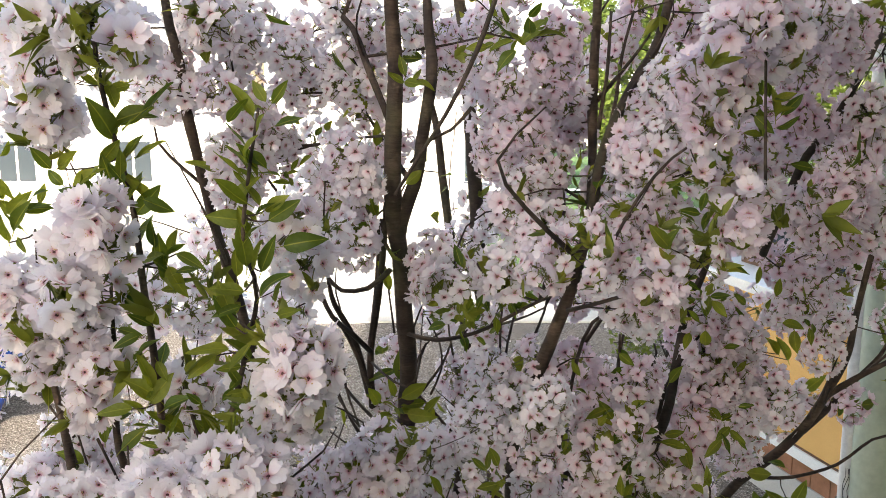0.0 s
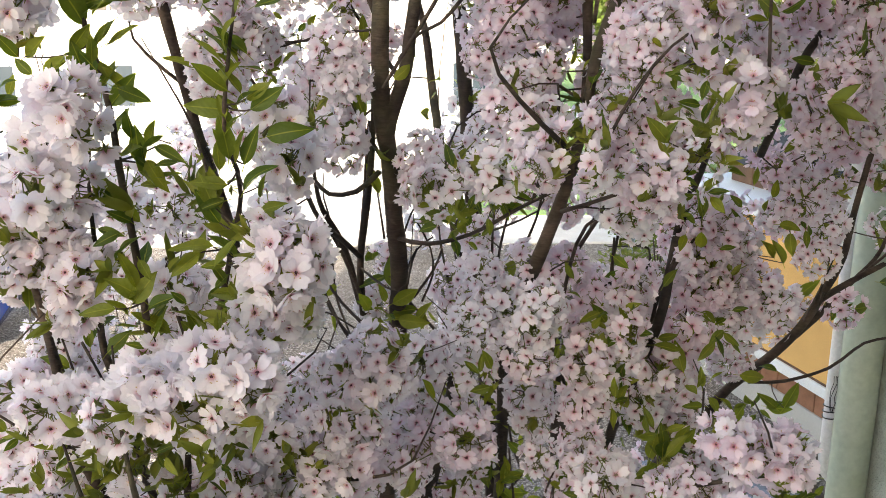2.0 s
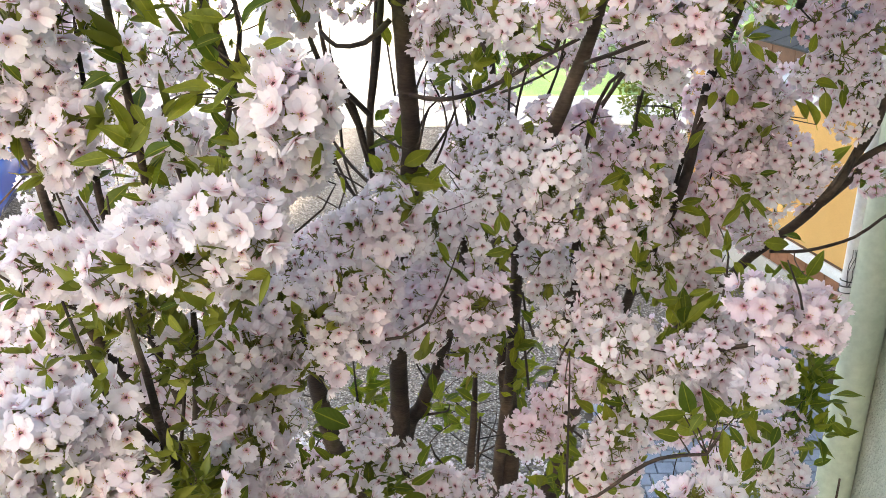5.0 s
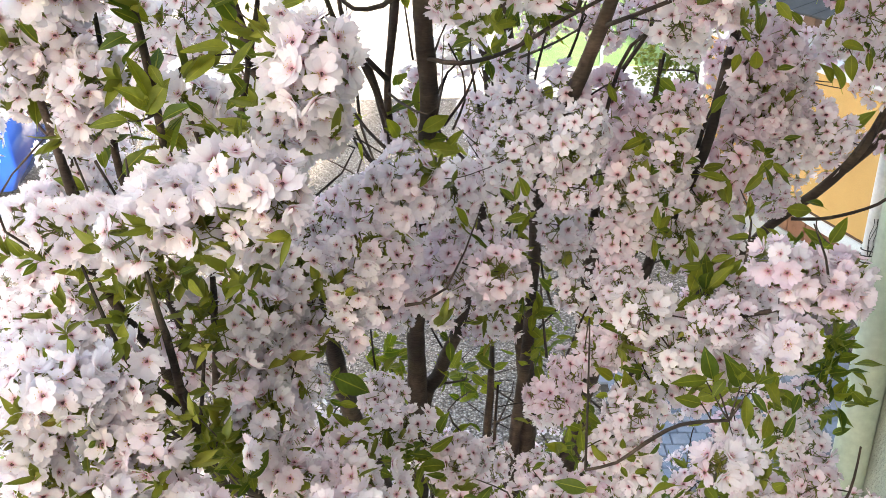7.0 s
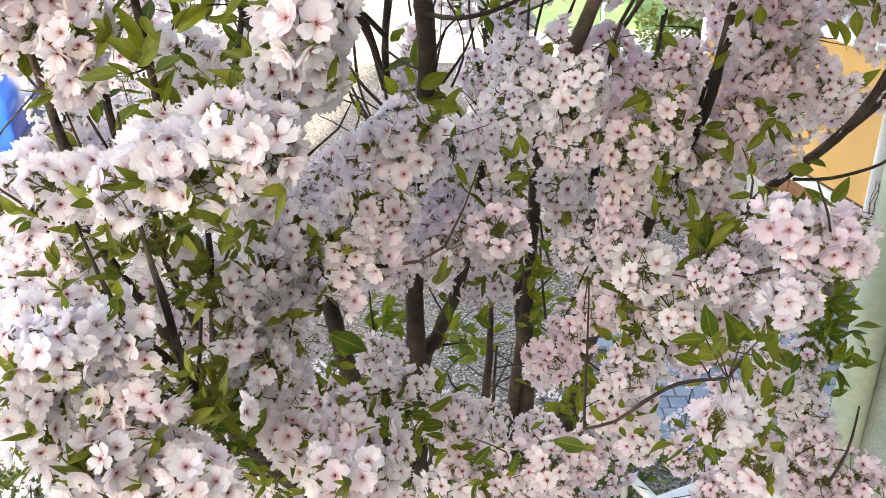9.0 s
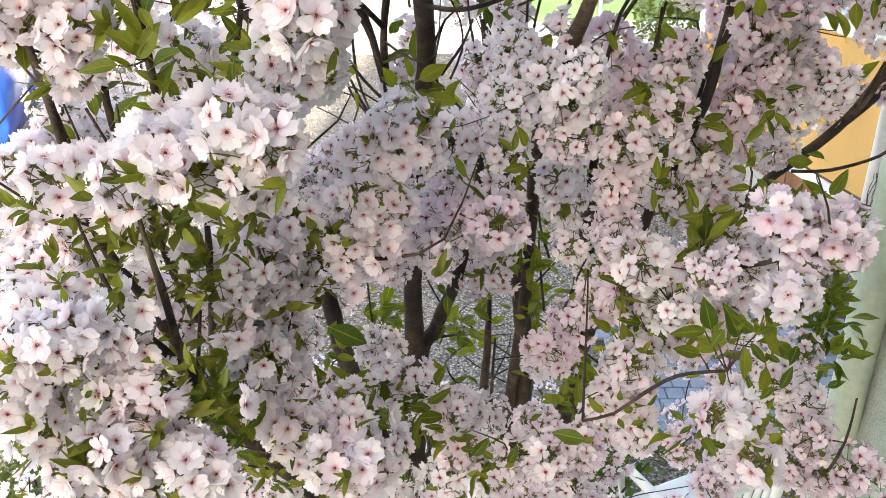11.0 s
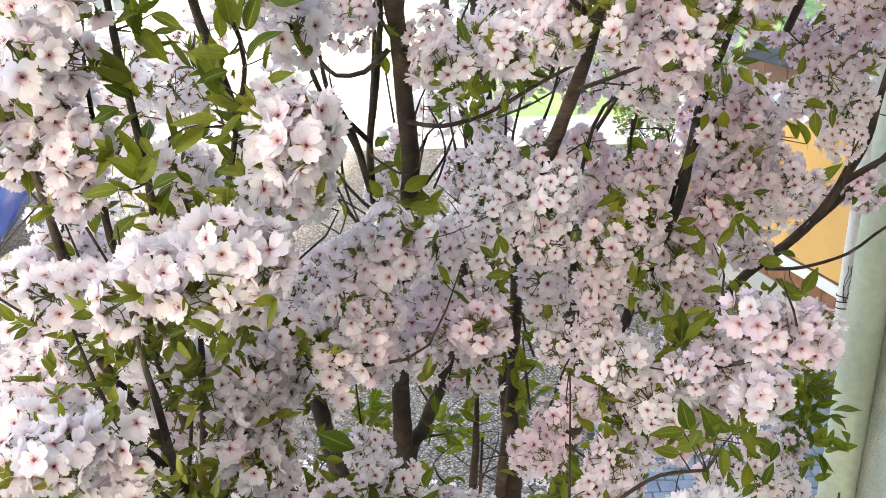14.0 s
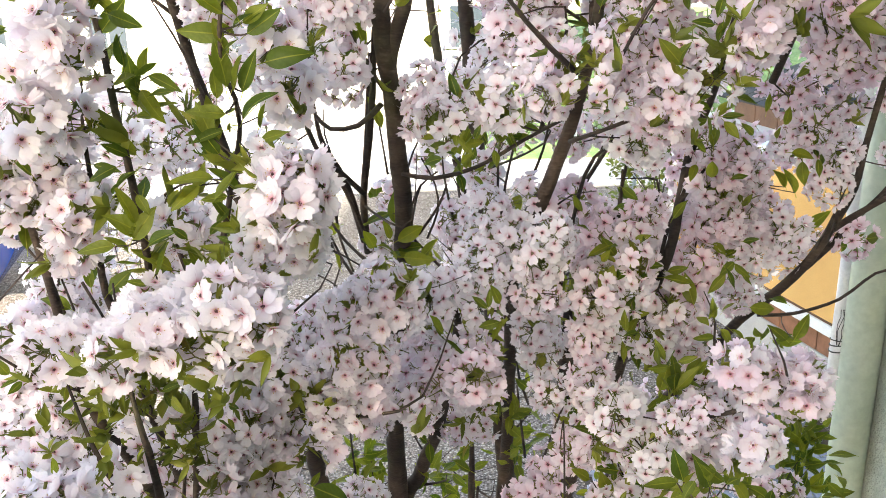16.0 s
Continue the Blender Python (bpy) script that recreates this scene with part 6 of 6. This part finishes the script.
            bm = tube([Vector(q) for q in smooth_line(pts, 0.04)], np.linspace(0.0009 + 0.0005 * p.y, 0.0006 + 0.0003 * p.y, len(smooth_line(pts, 0.04))) * (0.6 if single else 1.0), 6, None, 0.25, n)
            for v in bm.verts:
                v.co -= foot
            part("twig", bm, BARK, limbs[k], "", True)
            mid = Vector(smooth_line(pts, 0.04)[-2])
            cloud = np.vstack([cloud, np.array(mid)])
            line_points.append(mid)
            owner.append(k)
        way = turn_to(facing(p), rnd.uniform(0, 6.28))
        if single:
            hub = hang(new("umbel", HUB_MESHES[rnd.randrange(4)]), tree, base @ Matrix.Translation(p) @ way)
            if rnd.random() < 0.6:
                at = p + Vector((rnd.gauss(0, 0.5), rnd.uniform(-0.9, -0.2), rnd.uniform(-1.0, -0.2))) * radius
                hang(new("leaf_tuft", TUFT_MESHES[rnd.randrange(4)]), tree, base @ Matrix.Translation(at) @ turn_to(facing(at, 1.5), rnd.uniform(0, 6)) @ Matrix.Scale(rnd.uniform(0.55, 0.95), 4))
            count = max(5, round(22 * (radius / 0.045) ** 2 * rnd.uniform(0.85, 1.1)))
            for m in flower_poses(rnd.randrange(10 ** 6), max(radius, 0.028), min(count, 30), 1.2):
                q = p + (way @ m.translation)
                # no flower where it would hide a limb from the camera
                if q.y < 1.4 and (radius < 0.033 or p.x > 0 or p.z < 3.0) and off_stem_in_view(q, 0.007)[0] < 0:
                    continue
                hang(new("flower", FLOWER_MESHES[rnd.randrange(8)]), hub, m @ Matrix.Scale(1.0 - 0.5 * max(0.0, p.y - 1.05), 4))
        else:
            if p.y > 2.1 or abs(p.x) > 0.56 * p.y or p.z > 4.1:
                hang(new("umbel", LIGHT_UMBELS[rnd.randrange(5)]), limbs[k], base @ Matrix.Translation(p) @ way @ Matrix.Scale(rnd.uniform(1.0, 1.25), 4))
                return
            k2 = rnd.randrange(12)
            size = radius / (0.045, 0.05, 0.055, 0.06, 0.048, 0.052)[k2 % 6]
            hang(new("umbel", UMBEL_MESHES[k2]), limbs[k], base @ Matrix.Translation(p) @ way @ Matrix.Scale(min(max(size, 0.8), 1.12), 4))

    for x, y, z, r in sorted(UMBELS, key=lambda u: nearest(u[:3])[2]):
        umbel((x, y, z), r * 1.05, y < 1.31)

    # leaves
    for x, y, z, a, b, c in LEAVES:
        p, q = Vector((x, y, z)), Vector((a, b, c))
        along = q - p
        # leaf faces turned mostly towards the camera
        up = (camera_eye - p).normalized() * 0.8 + Vector((rnd.uniform(-1, 1), rnd.uniform(-1, 1), rnd.uniform(0, 1.4))) * 0.55
        xa = along.normalized()
        za = (up - xa * up.dot(xa)).normalized()
        m = Matrix((xa, za.cross(xa), za)).transposed().to_4x4()
        _, k, d = nearest(p)
        hang(new("leaf", LEAF_MESHES[rnd.randrange(6)]), limbs[k], base @ Matrix.Translation(p) @ m @ Matrix.Scale(min(along.length * 0.96, 0.036 + 0.016 * p.y), 4))
        if 0.02 < d < 0.2 and rnd.random() < 0.6:
            pts, k, d = twig_to(p)
            line = smooth_line(pts, 0.04)
            bm = tube([Vector(q) for q in line], np.linspace(0.0015, 0.001, len(line)), 5)
            for v in bm.verts:
                v.co -= foot
            part("twig", bm, BARK, limbs[k], "", True)

    # the rest of the crown: mostly scattered over the camera's view, fewer beyond it
    def front(x, z):
        if z > 4.15:
            return 1.3
        near = 1.22 if x < -0.22 else 1.5 - 0.1 * abs(x - 0.1)
        return near + 0.12 + max(0.0, 3.0 - z) * 0.12

    def in_view_gap(p):
        # p projected from the camera's place onto y = 1.6
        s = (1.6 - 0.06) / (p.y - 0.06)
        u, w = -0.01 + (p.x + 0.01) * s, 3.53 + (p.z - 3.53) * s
        return any(((u - gx) / (rx * 1.12 + 0.035 * s)) ** 2 + ((w - gz) / (ry * 1.05 + 0.035 * s)) ** 2 < 1 for gx, gz, rx, ry in VIEW_GAPS)

    made = []
    tries = 0
    while len(made) < 410 and tries < 60000:
        tries += 1
        if len(made) < 350:
            y = rnd.uniform(1.3, 1.8) if rnd.random() < 0.22 else rnd.uniform(1.8, 2.5)
            p = Vector((rnd.uniform(-0.62, 0.60) * y, y, 3.53 + rnd.uniform(-0.95, 0.24) * y))
        else:
            a, r = rnd.uniform(0, 6.283), math.sqrt(rnd.random())
            p = Vector((0.0 + 1.3 * r * math.cos(a), 2.35 + 1.15 * r * math.sin(a), rnd.uniform(1.1, 4.3)))
            if -0.56 < p.x / p.y < 0.54 and p.y < 2.7 and -0.9 < (p.z - 3.53) / p.y < 0.25:
                continue
            if (p.x < 0.1 or p.y > 2.4) and rnd.random() < (0.85 if p.x < 0 else 0.6):
                continue
            r *= 1.0 + 0.5 * max(0.0, p.z - 4.0)
            if r > 1 or p.y < 1.15:
                continue
        if (len(made) < 350 and p.y < front(p.x, p.z)) or (p.x > 0.95 and p.y > 2.2) or p.x > 1.2 or p.z < 0.9 or (p.x > 0.43 * p.y and p.z < 3.05 and p.y < 2.6) or in_view_gap(p):
            continue
        if p.z > 3.85 and p.x < 0.4 and rnd.random() < 0.85:
            continue
        if any((p - o).length < 0.085 for o in made):
            continue
        made.append(p)
        umbel(p, 0.058, False)
    # slender bare twigs rising from the limbs
    for n in range(170):
        q = line_points[rnd.randrange(len(line_points))]
        if q.y < 1.12 or (q.x > 0.55 and rnd.random() < 0.75):
            continue
        way = Vector((rnd.gauss(0, 0.45), rnd.gauss(0, 0.4), rnd.uniform(0.35, 1.1))).normalized()
        long = rnd.uniform(0.1, 0.32)
        bend = Vector((rnd.gauss(0, 0.05), rnd.gauss(0, 0.05), rnd.gauss(0, 0.03)))
        line = smooth_line([q, q + way * long * 0.4 + bend, q + way * long * 0.75 + bend * 1.4, q + way * long], 0.05)
        bm = tube([Vector(v) for v in line], np.linspace(rnd.uniform(0.0022, 0.0045), 0.001, len(line)), 6, None, 0.2, n)
        for v in bm.verts:
            v.co -= foot
        _, k, _ = nearest(q)
        part("twig", bm, BARK, limbs[k], "", True)
    # leafy shoots
    for key in "rvqp":
        rows = STEMS[key]
        for n in range(36 if key in "rv" else 12):
            f = rnd.uniform(0, len(rows) - 2.2)
            i = int(f)
            p = Vector(rows[i][:3]).lerp(Vector(rows[i + 1][:3]), f - i) + Vector((rnd.gauss(0, 0.012), rnd.gauss(0, 0.012), 0))
            a = rnd.uniform(0, 6.283)
            out = Vector((math.cos(a), math.sin(a) * 0.8, rnd.uniform(0.35, 1.7))).normalized()
            up = Vector((-math.cos(a) * 0.5 + rnd.gauss(0, 0.3), -0.5 + rnd.gauss(0, 0.3), 0.8))
            za = (up - out * up.dot(out)).normalized()
            m = Matrix((out, za.cross(out), za)).transposed().to_4x4()
            _, k, _ = nearest(p)
            hang(new("leaf", LEAF_MESHES[rnd.randrange(6)]), limbs[k], base @ Matrix.Translation(p) @ m @ Matrix.Scale(rnd.uniform(0.028, 0.058), 4))
    # sprays of fresh leaves
    for x, y, z, n, spread, long in SPRAYS:
        c = Vector((x, y, z))
        for _ in range(n):
            p = c + Vector((rnd.gauss(0, 0.45), rnd.gauss(0, 0.3), rnd.gauss(0, 0.45))) * spread
            out = (p - c).normalized() * 0.8 + Vector((rnd.gauss(0, 0.7), rnd.gauss(-0.15, 0.5), rnd.gauss(0.35, 0.7)))
            out.normalize()
            up = Vector((rnd.gauss(0, 0.5), rnd.gauss(-0.7, 0.5), rnd.gauss(0.6, 0.5)))
            za = (up - out * up.dot(out)).normalized()
            m = Matrix((out, za.cross(out), za)).transposed().to_4x4()
            _, k, _ = nearest(p)
            hang(new("leaf", LEAF_MESHES[rnd.randrange(6)]), limbs[k], base @ Matrix.Translation(p) @ m @ Matrix.Scale(long * rnd.uniform(0.65, 1.15), 4))
    # single fresh leaves all through the crown
    count = 0
    while count < 260:
        q = line_points[rnd.randrange(len(line_points))]
        p = q + Vector((rnd.gauss(0, 0.05), rnd.gauss(-0.03, 0.05), rnd.gauss(0, 0.05)))
        if p.y < 1.12 or p.z > 4.4:
            continue
        out = Vector((rnd.gauss(0, 1), rnd.gauss(-0.2, 0.8), rnd.gauss(0.5, 0.8))).normalized()
        up = Vector((rnd.gauss(0, 0.6), rnd.gauss(-0.6, 0.6), rnd.gauss(0.7, 0.5)))
        za = (up - out * up.dot(out)).normalized()
        m = Matrix((out, za.cross(out), za)).transposed().to_4x4()
        _, k, _ = nearest(p)
        hang(new("leaf", LEAF_MESHES[rnd.randrange(6)]), limbs[k], base @ Matrix.Translation(p) @ m @ Matrix.Scale(rnd.uniform(0.035, 0.065), 4))
        count += 1
    tuft = 0
    while tuft < 760:
        q = line_points[rnd.randrange(len(line_points))]
        p = q + Vector((rnd.gauss(0, 0.035), rnd.gauss(-0.015, 0.03), rnd.gauss(0, 0.035)))
        _, k, _ = nearest(p)
        if p.y > 2.15 or in_view_gap(p):
            continue
        hang(new("leaf_tuft", TUFT_MESHES[rnd.randrange(4)]), limbs[k], base @ Matrix.Translation(p) @ turn_to(facing(p, 1.5), rnd.uniform(0, 6)) @ Matrix.Scale(rnd.uniform(0.5, 1.1), 4))
        tuft += 1
    return tree


cherry()


# ---------------------------------------------------------------- trees and shrubs behind
def leaf_cloud(seed, count, size, spread, mat, name="crown"):
    """A crown of many small leaves gathered in uneven clumps."""
    rnd = random.Random(seed)
    clumps = []
    for _ in range(34):
        while True:
            p = Vector((rnd.uniform(-1, 1), rnd.uniform(-1, 1), rnd.uniform(-1, 1)))
            if p.length < 1:
                break
        clumps.append((Vector((p.x * spread[0], p.y * spread[1], p.z * spread[2])), rnd.uniform(0.16, 0.34) * min(spread)))
    V, Fc = [], []
    for k in range(count):
        c, r = clumps[rnd.randrange(len(clumps))]
        d = Vector((rnd.gauss(0, 1), rnd.gauss(0, 1), rnd.gauss(0, 1)))
        p = c + d.normalized() * r * rnd.uniform(0.55, 1.25)
        a = Vector((rnd.gauss(0, 1), rnd.gauss(0, 1), rnd.gauss(0, 0.6))).normalized()
        b = a.cross(Vector((rnd.gauss(0, 1), rnd.gauss(0, 1), rnd.gauss(0, 1)))).normalized()
        s = size * rnd.uniform(0.6, 1.3)
        o = len(V)
        V += [p, p + a * s * 0.5 + b * s * 0.28, p + a * s, p + a * s * 0.5 - b * s * 0.28]
        Fc.append((o, o + 1, o + 2, o + 3))
    return mesh_of(name, V, Fc, [mat], smooth=False)


def tree(at, height, spread, seed, label, count=5200, mat=None, size=0.2):
    rnd = random.Random(seed)
    t = thing("tree", label, "tree", at, rnd.uniform(0, 360), "trees behind the yard")
    top = height - spread[2]
    line = [(0, 0, -0.1), (0.05, 0.03, top * 0.5), (-0.04, 0.05, top), (0.02, 0, height - 0.4 * spread[2])]
    part("trunk", tube(line, [height * 0.03, height * 0.024, height * 0.018, height * 0.006], 10), BARK, t, "", True)
    for k in range(6):
        a = k * 1.05 + rnd.random()
        z = top * rnd.uniform(0.7, 1.1)
        tip = (math.cos(a) * spread[0] * 0.7, math.sin(a) * spread[1] * 0.7, z + spread[2] * rnd.uniform(0.2, 0.8))
        part("branch", tube([(0, 0, z), (tip[0] * 0.5, tip[1] * 0.5, (z + tip[2]) / 2 + 0.1), tip], [height * 0.011, height * 0.007, height * 0.003], 7), BARK, t, "", True)
    crown = part("crown", leaf_cloud(seed, count, size, spread, mat or HEDGE), None, t)
    crown.location = (0, 0, top + spread[2] * 0.35)
    return t


for k, (x, y, h, s) in enumerate(((7.2, 19.5, 5.2, (2.0, 1.8, 2.2)), (10.4, 21.0, 6.0, (2.3, 2.0, 2.5)), (4.6, 23.5, 5.4, (1.9, 1.8, 2.2)), (13.5, 19.0, 5.0, (2.2, 2.0, 2.2)), (5.4, 28.0, 7.2, (1.9, 1.8, 2.8)), (8.4, 26.0, 7.5, (2.6, 2.2, 3.0)))):
    tree((x, y, 0.0), h, s, 300 + k, "leafy garden tree with fresh yellow-green foliage in sun")


def shrub(at, spread, seed, label, count, size, mat=None):
    rnd = random.Random(seed)
    t = thing("shrub", label, "shrub", at)
    for k in range(7):
        a = k * 0.9 + rnd.random()
        tip = (math.cos(a) * spread[0] * 0.7, math.sin(a) * spread[1] * 0.7, spread[2] * rnd.uniform(1.0, 1.6))
        part("stem", tube([(0, 0, -0.03), (tip[0] * 0.35, tip[1] * 0.35, tip[2] * 0.5), tip], [0.014, 0.009, 0.004], 6), BARK, t, "", True)
    crown = part("crown", leaf_cloud(seed, count, size, spread, mat or HEDGE), None, t)
    crown.location = (0, 0, spread[2] * 1.05)
    return t


shrub((3.1, 11.6, 0), (0.8, 0.8, 0.7), 401, "dense dark green shrub beside the annex corner", 2600, 0.08)
shrub((3.3, 4.15, 0), (0.65, 0.6, 0.6), 402, "dark green glossy shrub at the foot of the column", 2600, 0.06)
shrub((-2.26, 3.62, 0), (0.5, 0.45, 0.35), 403, "low dark green conifer shrub on the gravel", 3000, 0.045)
shrub((-0.45, 3.5, 0), (0.45, 0.4, 0.45), 404, "fresh green suckers round the foot of the cherry", 700, 0.09, LEAF)
shrub((0.55, 3.3, 0), (0.5, 0.4, 0.45), 405, "fresh green suckers round the foot of the cherry", 800, 0.09, LEAF)
shrub((1.45, 3.75, 0), (0.45, 0.4, 0.3), 406, "low light green bushy plant beside the paving", 1800, 0.035, TUFT)


# ---------------------------------------------------------------- paving
def paving():
    bm = boxed((1.0, 4.2, -0.04), (2.95, 6.55, 0.026))
    bed = tagged(part("pavement", bm, SOIL, None, "small blue-grey concrete setts in front of the annex"), category="pavement", kind="structure")
    sett = bpy.data.meshes.new("sett")
    bm = boxed((-0.056, -0.056, 0.0), (0.056, 0.056, 0.03), 0.006)
    bm.to_mesh(sett)
    bm.free()
    sett.materials.append(PAVER)
    rnd = random.Random(8)
    for i in range(15):
        for j in range(19):
            ob = new("sett", sett)
            ob.parent = bed
            ob.matrix_basis = pose(1.05 + i * 0.12 + 0.06 * (j % 2), 4.25 + j * 0.12, 0.018 + rnd.uniform(-0.002, 0.003), rnd.uniform(-1, 1), rnd.uniform(-1, 1), rnd.uniform(-1.5, 1.5))
    return bed


paving()


# ---------------------------------------------------------------- things in the yard
def garden_chair(at, turn):
    c = thing("garden_chair", "white plastic garden chair with a curved slatted back", "chair", at, turn)
    part("seat", boxed((-0.23, -0.22, 0.40), (0.23, 0.22, 0.43), 0.014), PLASTIC, c)
    for x in (-0.22, 0.22):
        part("leg", tube([(x * 1.08, -0.24, 0), (x, -0.2, 0.41)], [0.02, 0.024], 10), PLASTIC, c, "", True)
        part("leg", tube([(x * 1.08, 0.27, 0), (x, 0.21, 0.41)], [0.02, 0.024], 10), PLASTIC, c, "", True)
        part("armrest", tube([(x * 1.1, -0.22, 0.42), (x * 1.16, -0.22, 0.6), (x * 1.16, -0.16, 0.655), (x * 1.16, 0.1, 0.66), (x * 1.05, 0.25, 0.66)], [0.02, 0.02, 0.024, 0.026, 0.02], 10), PLASTIC, c, "", True)
    ring = [(-0.22, 0.22, 0.41), (-0.23, 0.26, 0.6), (-0.215, 0.29, 0.76), (-0.16, 0.305, 0.82), (0, 0.31, 0.84), (0.16, 0.305, 0.82), (0.215, 0.29, 0.76), (0.23, 0.26, 0.6), (0.22, 0.22, 0.41)]
    back = part("back_frame", tube([tuple(p) for p in smooth_line(ring, 0.04)], [0.023] * len(smooth_line(ring, 0.04)), 10), PLASTIC, c, "", True)
    for k in range(6):
        x = -0.15 + k * 0.06
        part("slat", tube([(x, 0.225, 0.43), (x, 0.27, 0.62), (x, 0.3, 0.815)], [0.016] * 3, 6), PLASTIC, back, "", True)
    return c


garden_chair((1.1, 3.27, 0.0), 205)


def parked_car(at, turn):
    car = thing("car", "dark blue parked hatchback car on the gravel", "car", at, turn)
    side = [(-2.0, 0.32), (-2.02, 0.62), (-1.9, 0.86), (-1.1, 0.98), (-0.45, 1.42), (0.2, 1.5), (1.2, 1.46), (1.75, 1.1), (1.98, 0.95), (2.02, 0.5), (1.95, 0.3)]
    bm = bmesh.new()
    rings = []
    for y, inset in ((-0.86, 0.06), (-0.8, 0.0), (0.8, 0.0), (0.86, 0.06)):
        ring = []
        for x, z in side:
            lean = 0.0 if z < 1.0 else (z - 1.0) * 0.36
            ring.append(bm.verts.new((x * (1 - 0.02 * (inset > 0)), y - math.copysign(lean, y), z - (inset if z > 0.9 else 0))))
        rings.append(ring)
    n = len(side)
    for a, b in zip(rings, rings[1:]):
        for i in range(n):
            bm.faces.new((a[i], a[(i + 1) % n], b[(i + 1) % n], b[i]))
    bm.faces.new(rings[0][::-1])
    bm.faces.new(rings[-1])
    body = part("body", bm, BLUE, car, "glossy dark blue bodywork", True)
    for s in (-1, 1):
        part("side_window", boxed((-0.75, s * 0.80 - 0.02, 1.02), (1.2, s * 0.80 + 0.02, 1.34), 0.015), GLASS, body)
        part("headlight", boxed((-2.03, s * 0.62 - 0.16, 0.66), (-1.94, s * 0.62 + 0.16, 0.8), 0.02), METAL, body)
        for x in (-1.3, 1.3):
            wheel = part("wheel", tube([(x, s * 0.70, 0.31), (x, s * 0.88, 0.31)], [0.31, 0.31], 28), RUBBER, car, "black tyre", True)
            part("rim", tube([(x, s * 0.86, 0.31), (x, s * 0.895, 0.31)], [0.19, 0.18], 20), METAL, wheel, "", True)
    bm = bmesh.new()
    v = [bm.verts.new(p) for p in ((-1.12, -0.7, 0.995), (-1.12, 0.7, 0.995), (-0.5, 0.62, 1.405), (-0.5, -0.62, 1.405))]
    bm.faces.new(v)
    bmesh.ops.solidify(bm, geom=bm.faces[:], thickness=0.02)
    part("windscreen", bm, GLASS, body)
    return car


parked_car((-6.75, 9.2, 0.0), 12)


def line_post(at, height):
    p = thing("washing_line_post", "slim pale blue steel post standing on the lawn edge", "post", at, 0, "washing line posts")
    part("pole", tube([(0, 0, -0.02), (0, 0, height * 0.5), (0, 0, height)], [0.03, 0.029, 0.028], 14), POST_BLUE, p, "", True)
    part("arm", tube([(-0.45, 0, height - 0.06), (0.45, 0, height - 0.06)], [0.018, 0.018], 10), POST_BLUE, p, "", True)
    part("cap", tube([(0, 0, height), (0, 0, height + 0.02)], [0.032, 0.022], 14), POST_BLUE, p, "", True)
    return p


line_post((3.0, 12.7, 0.0), 2.0)
line_post((2.55, 15.3, 0.02), 2.0)
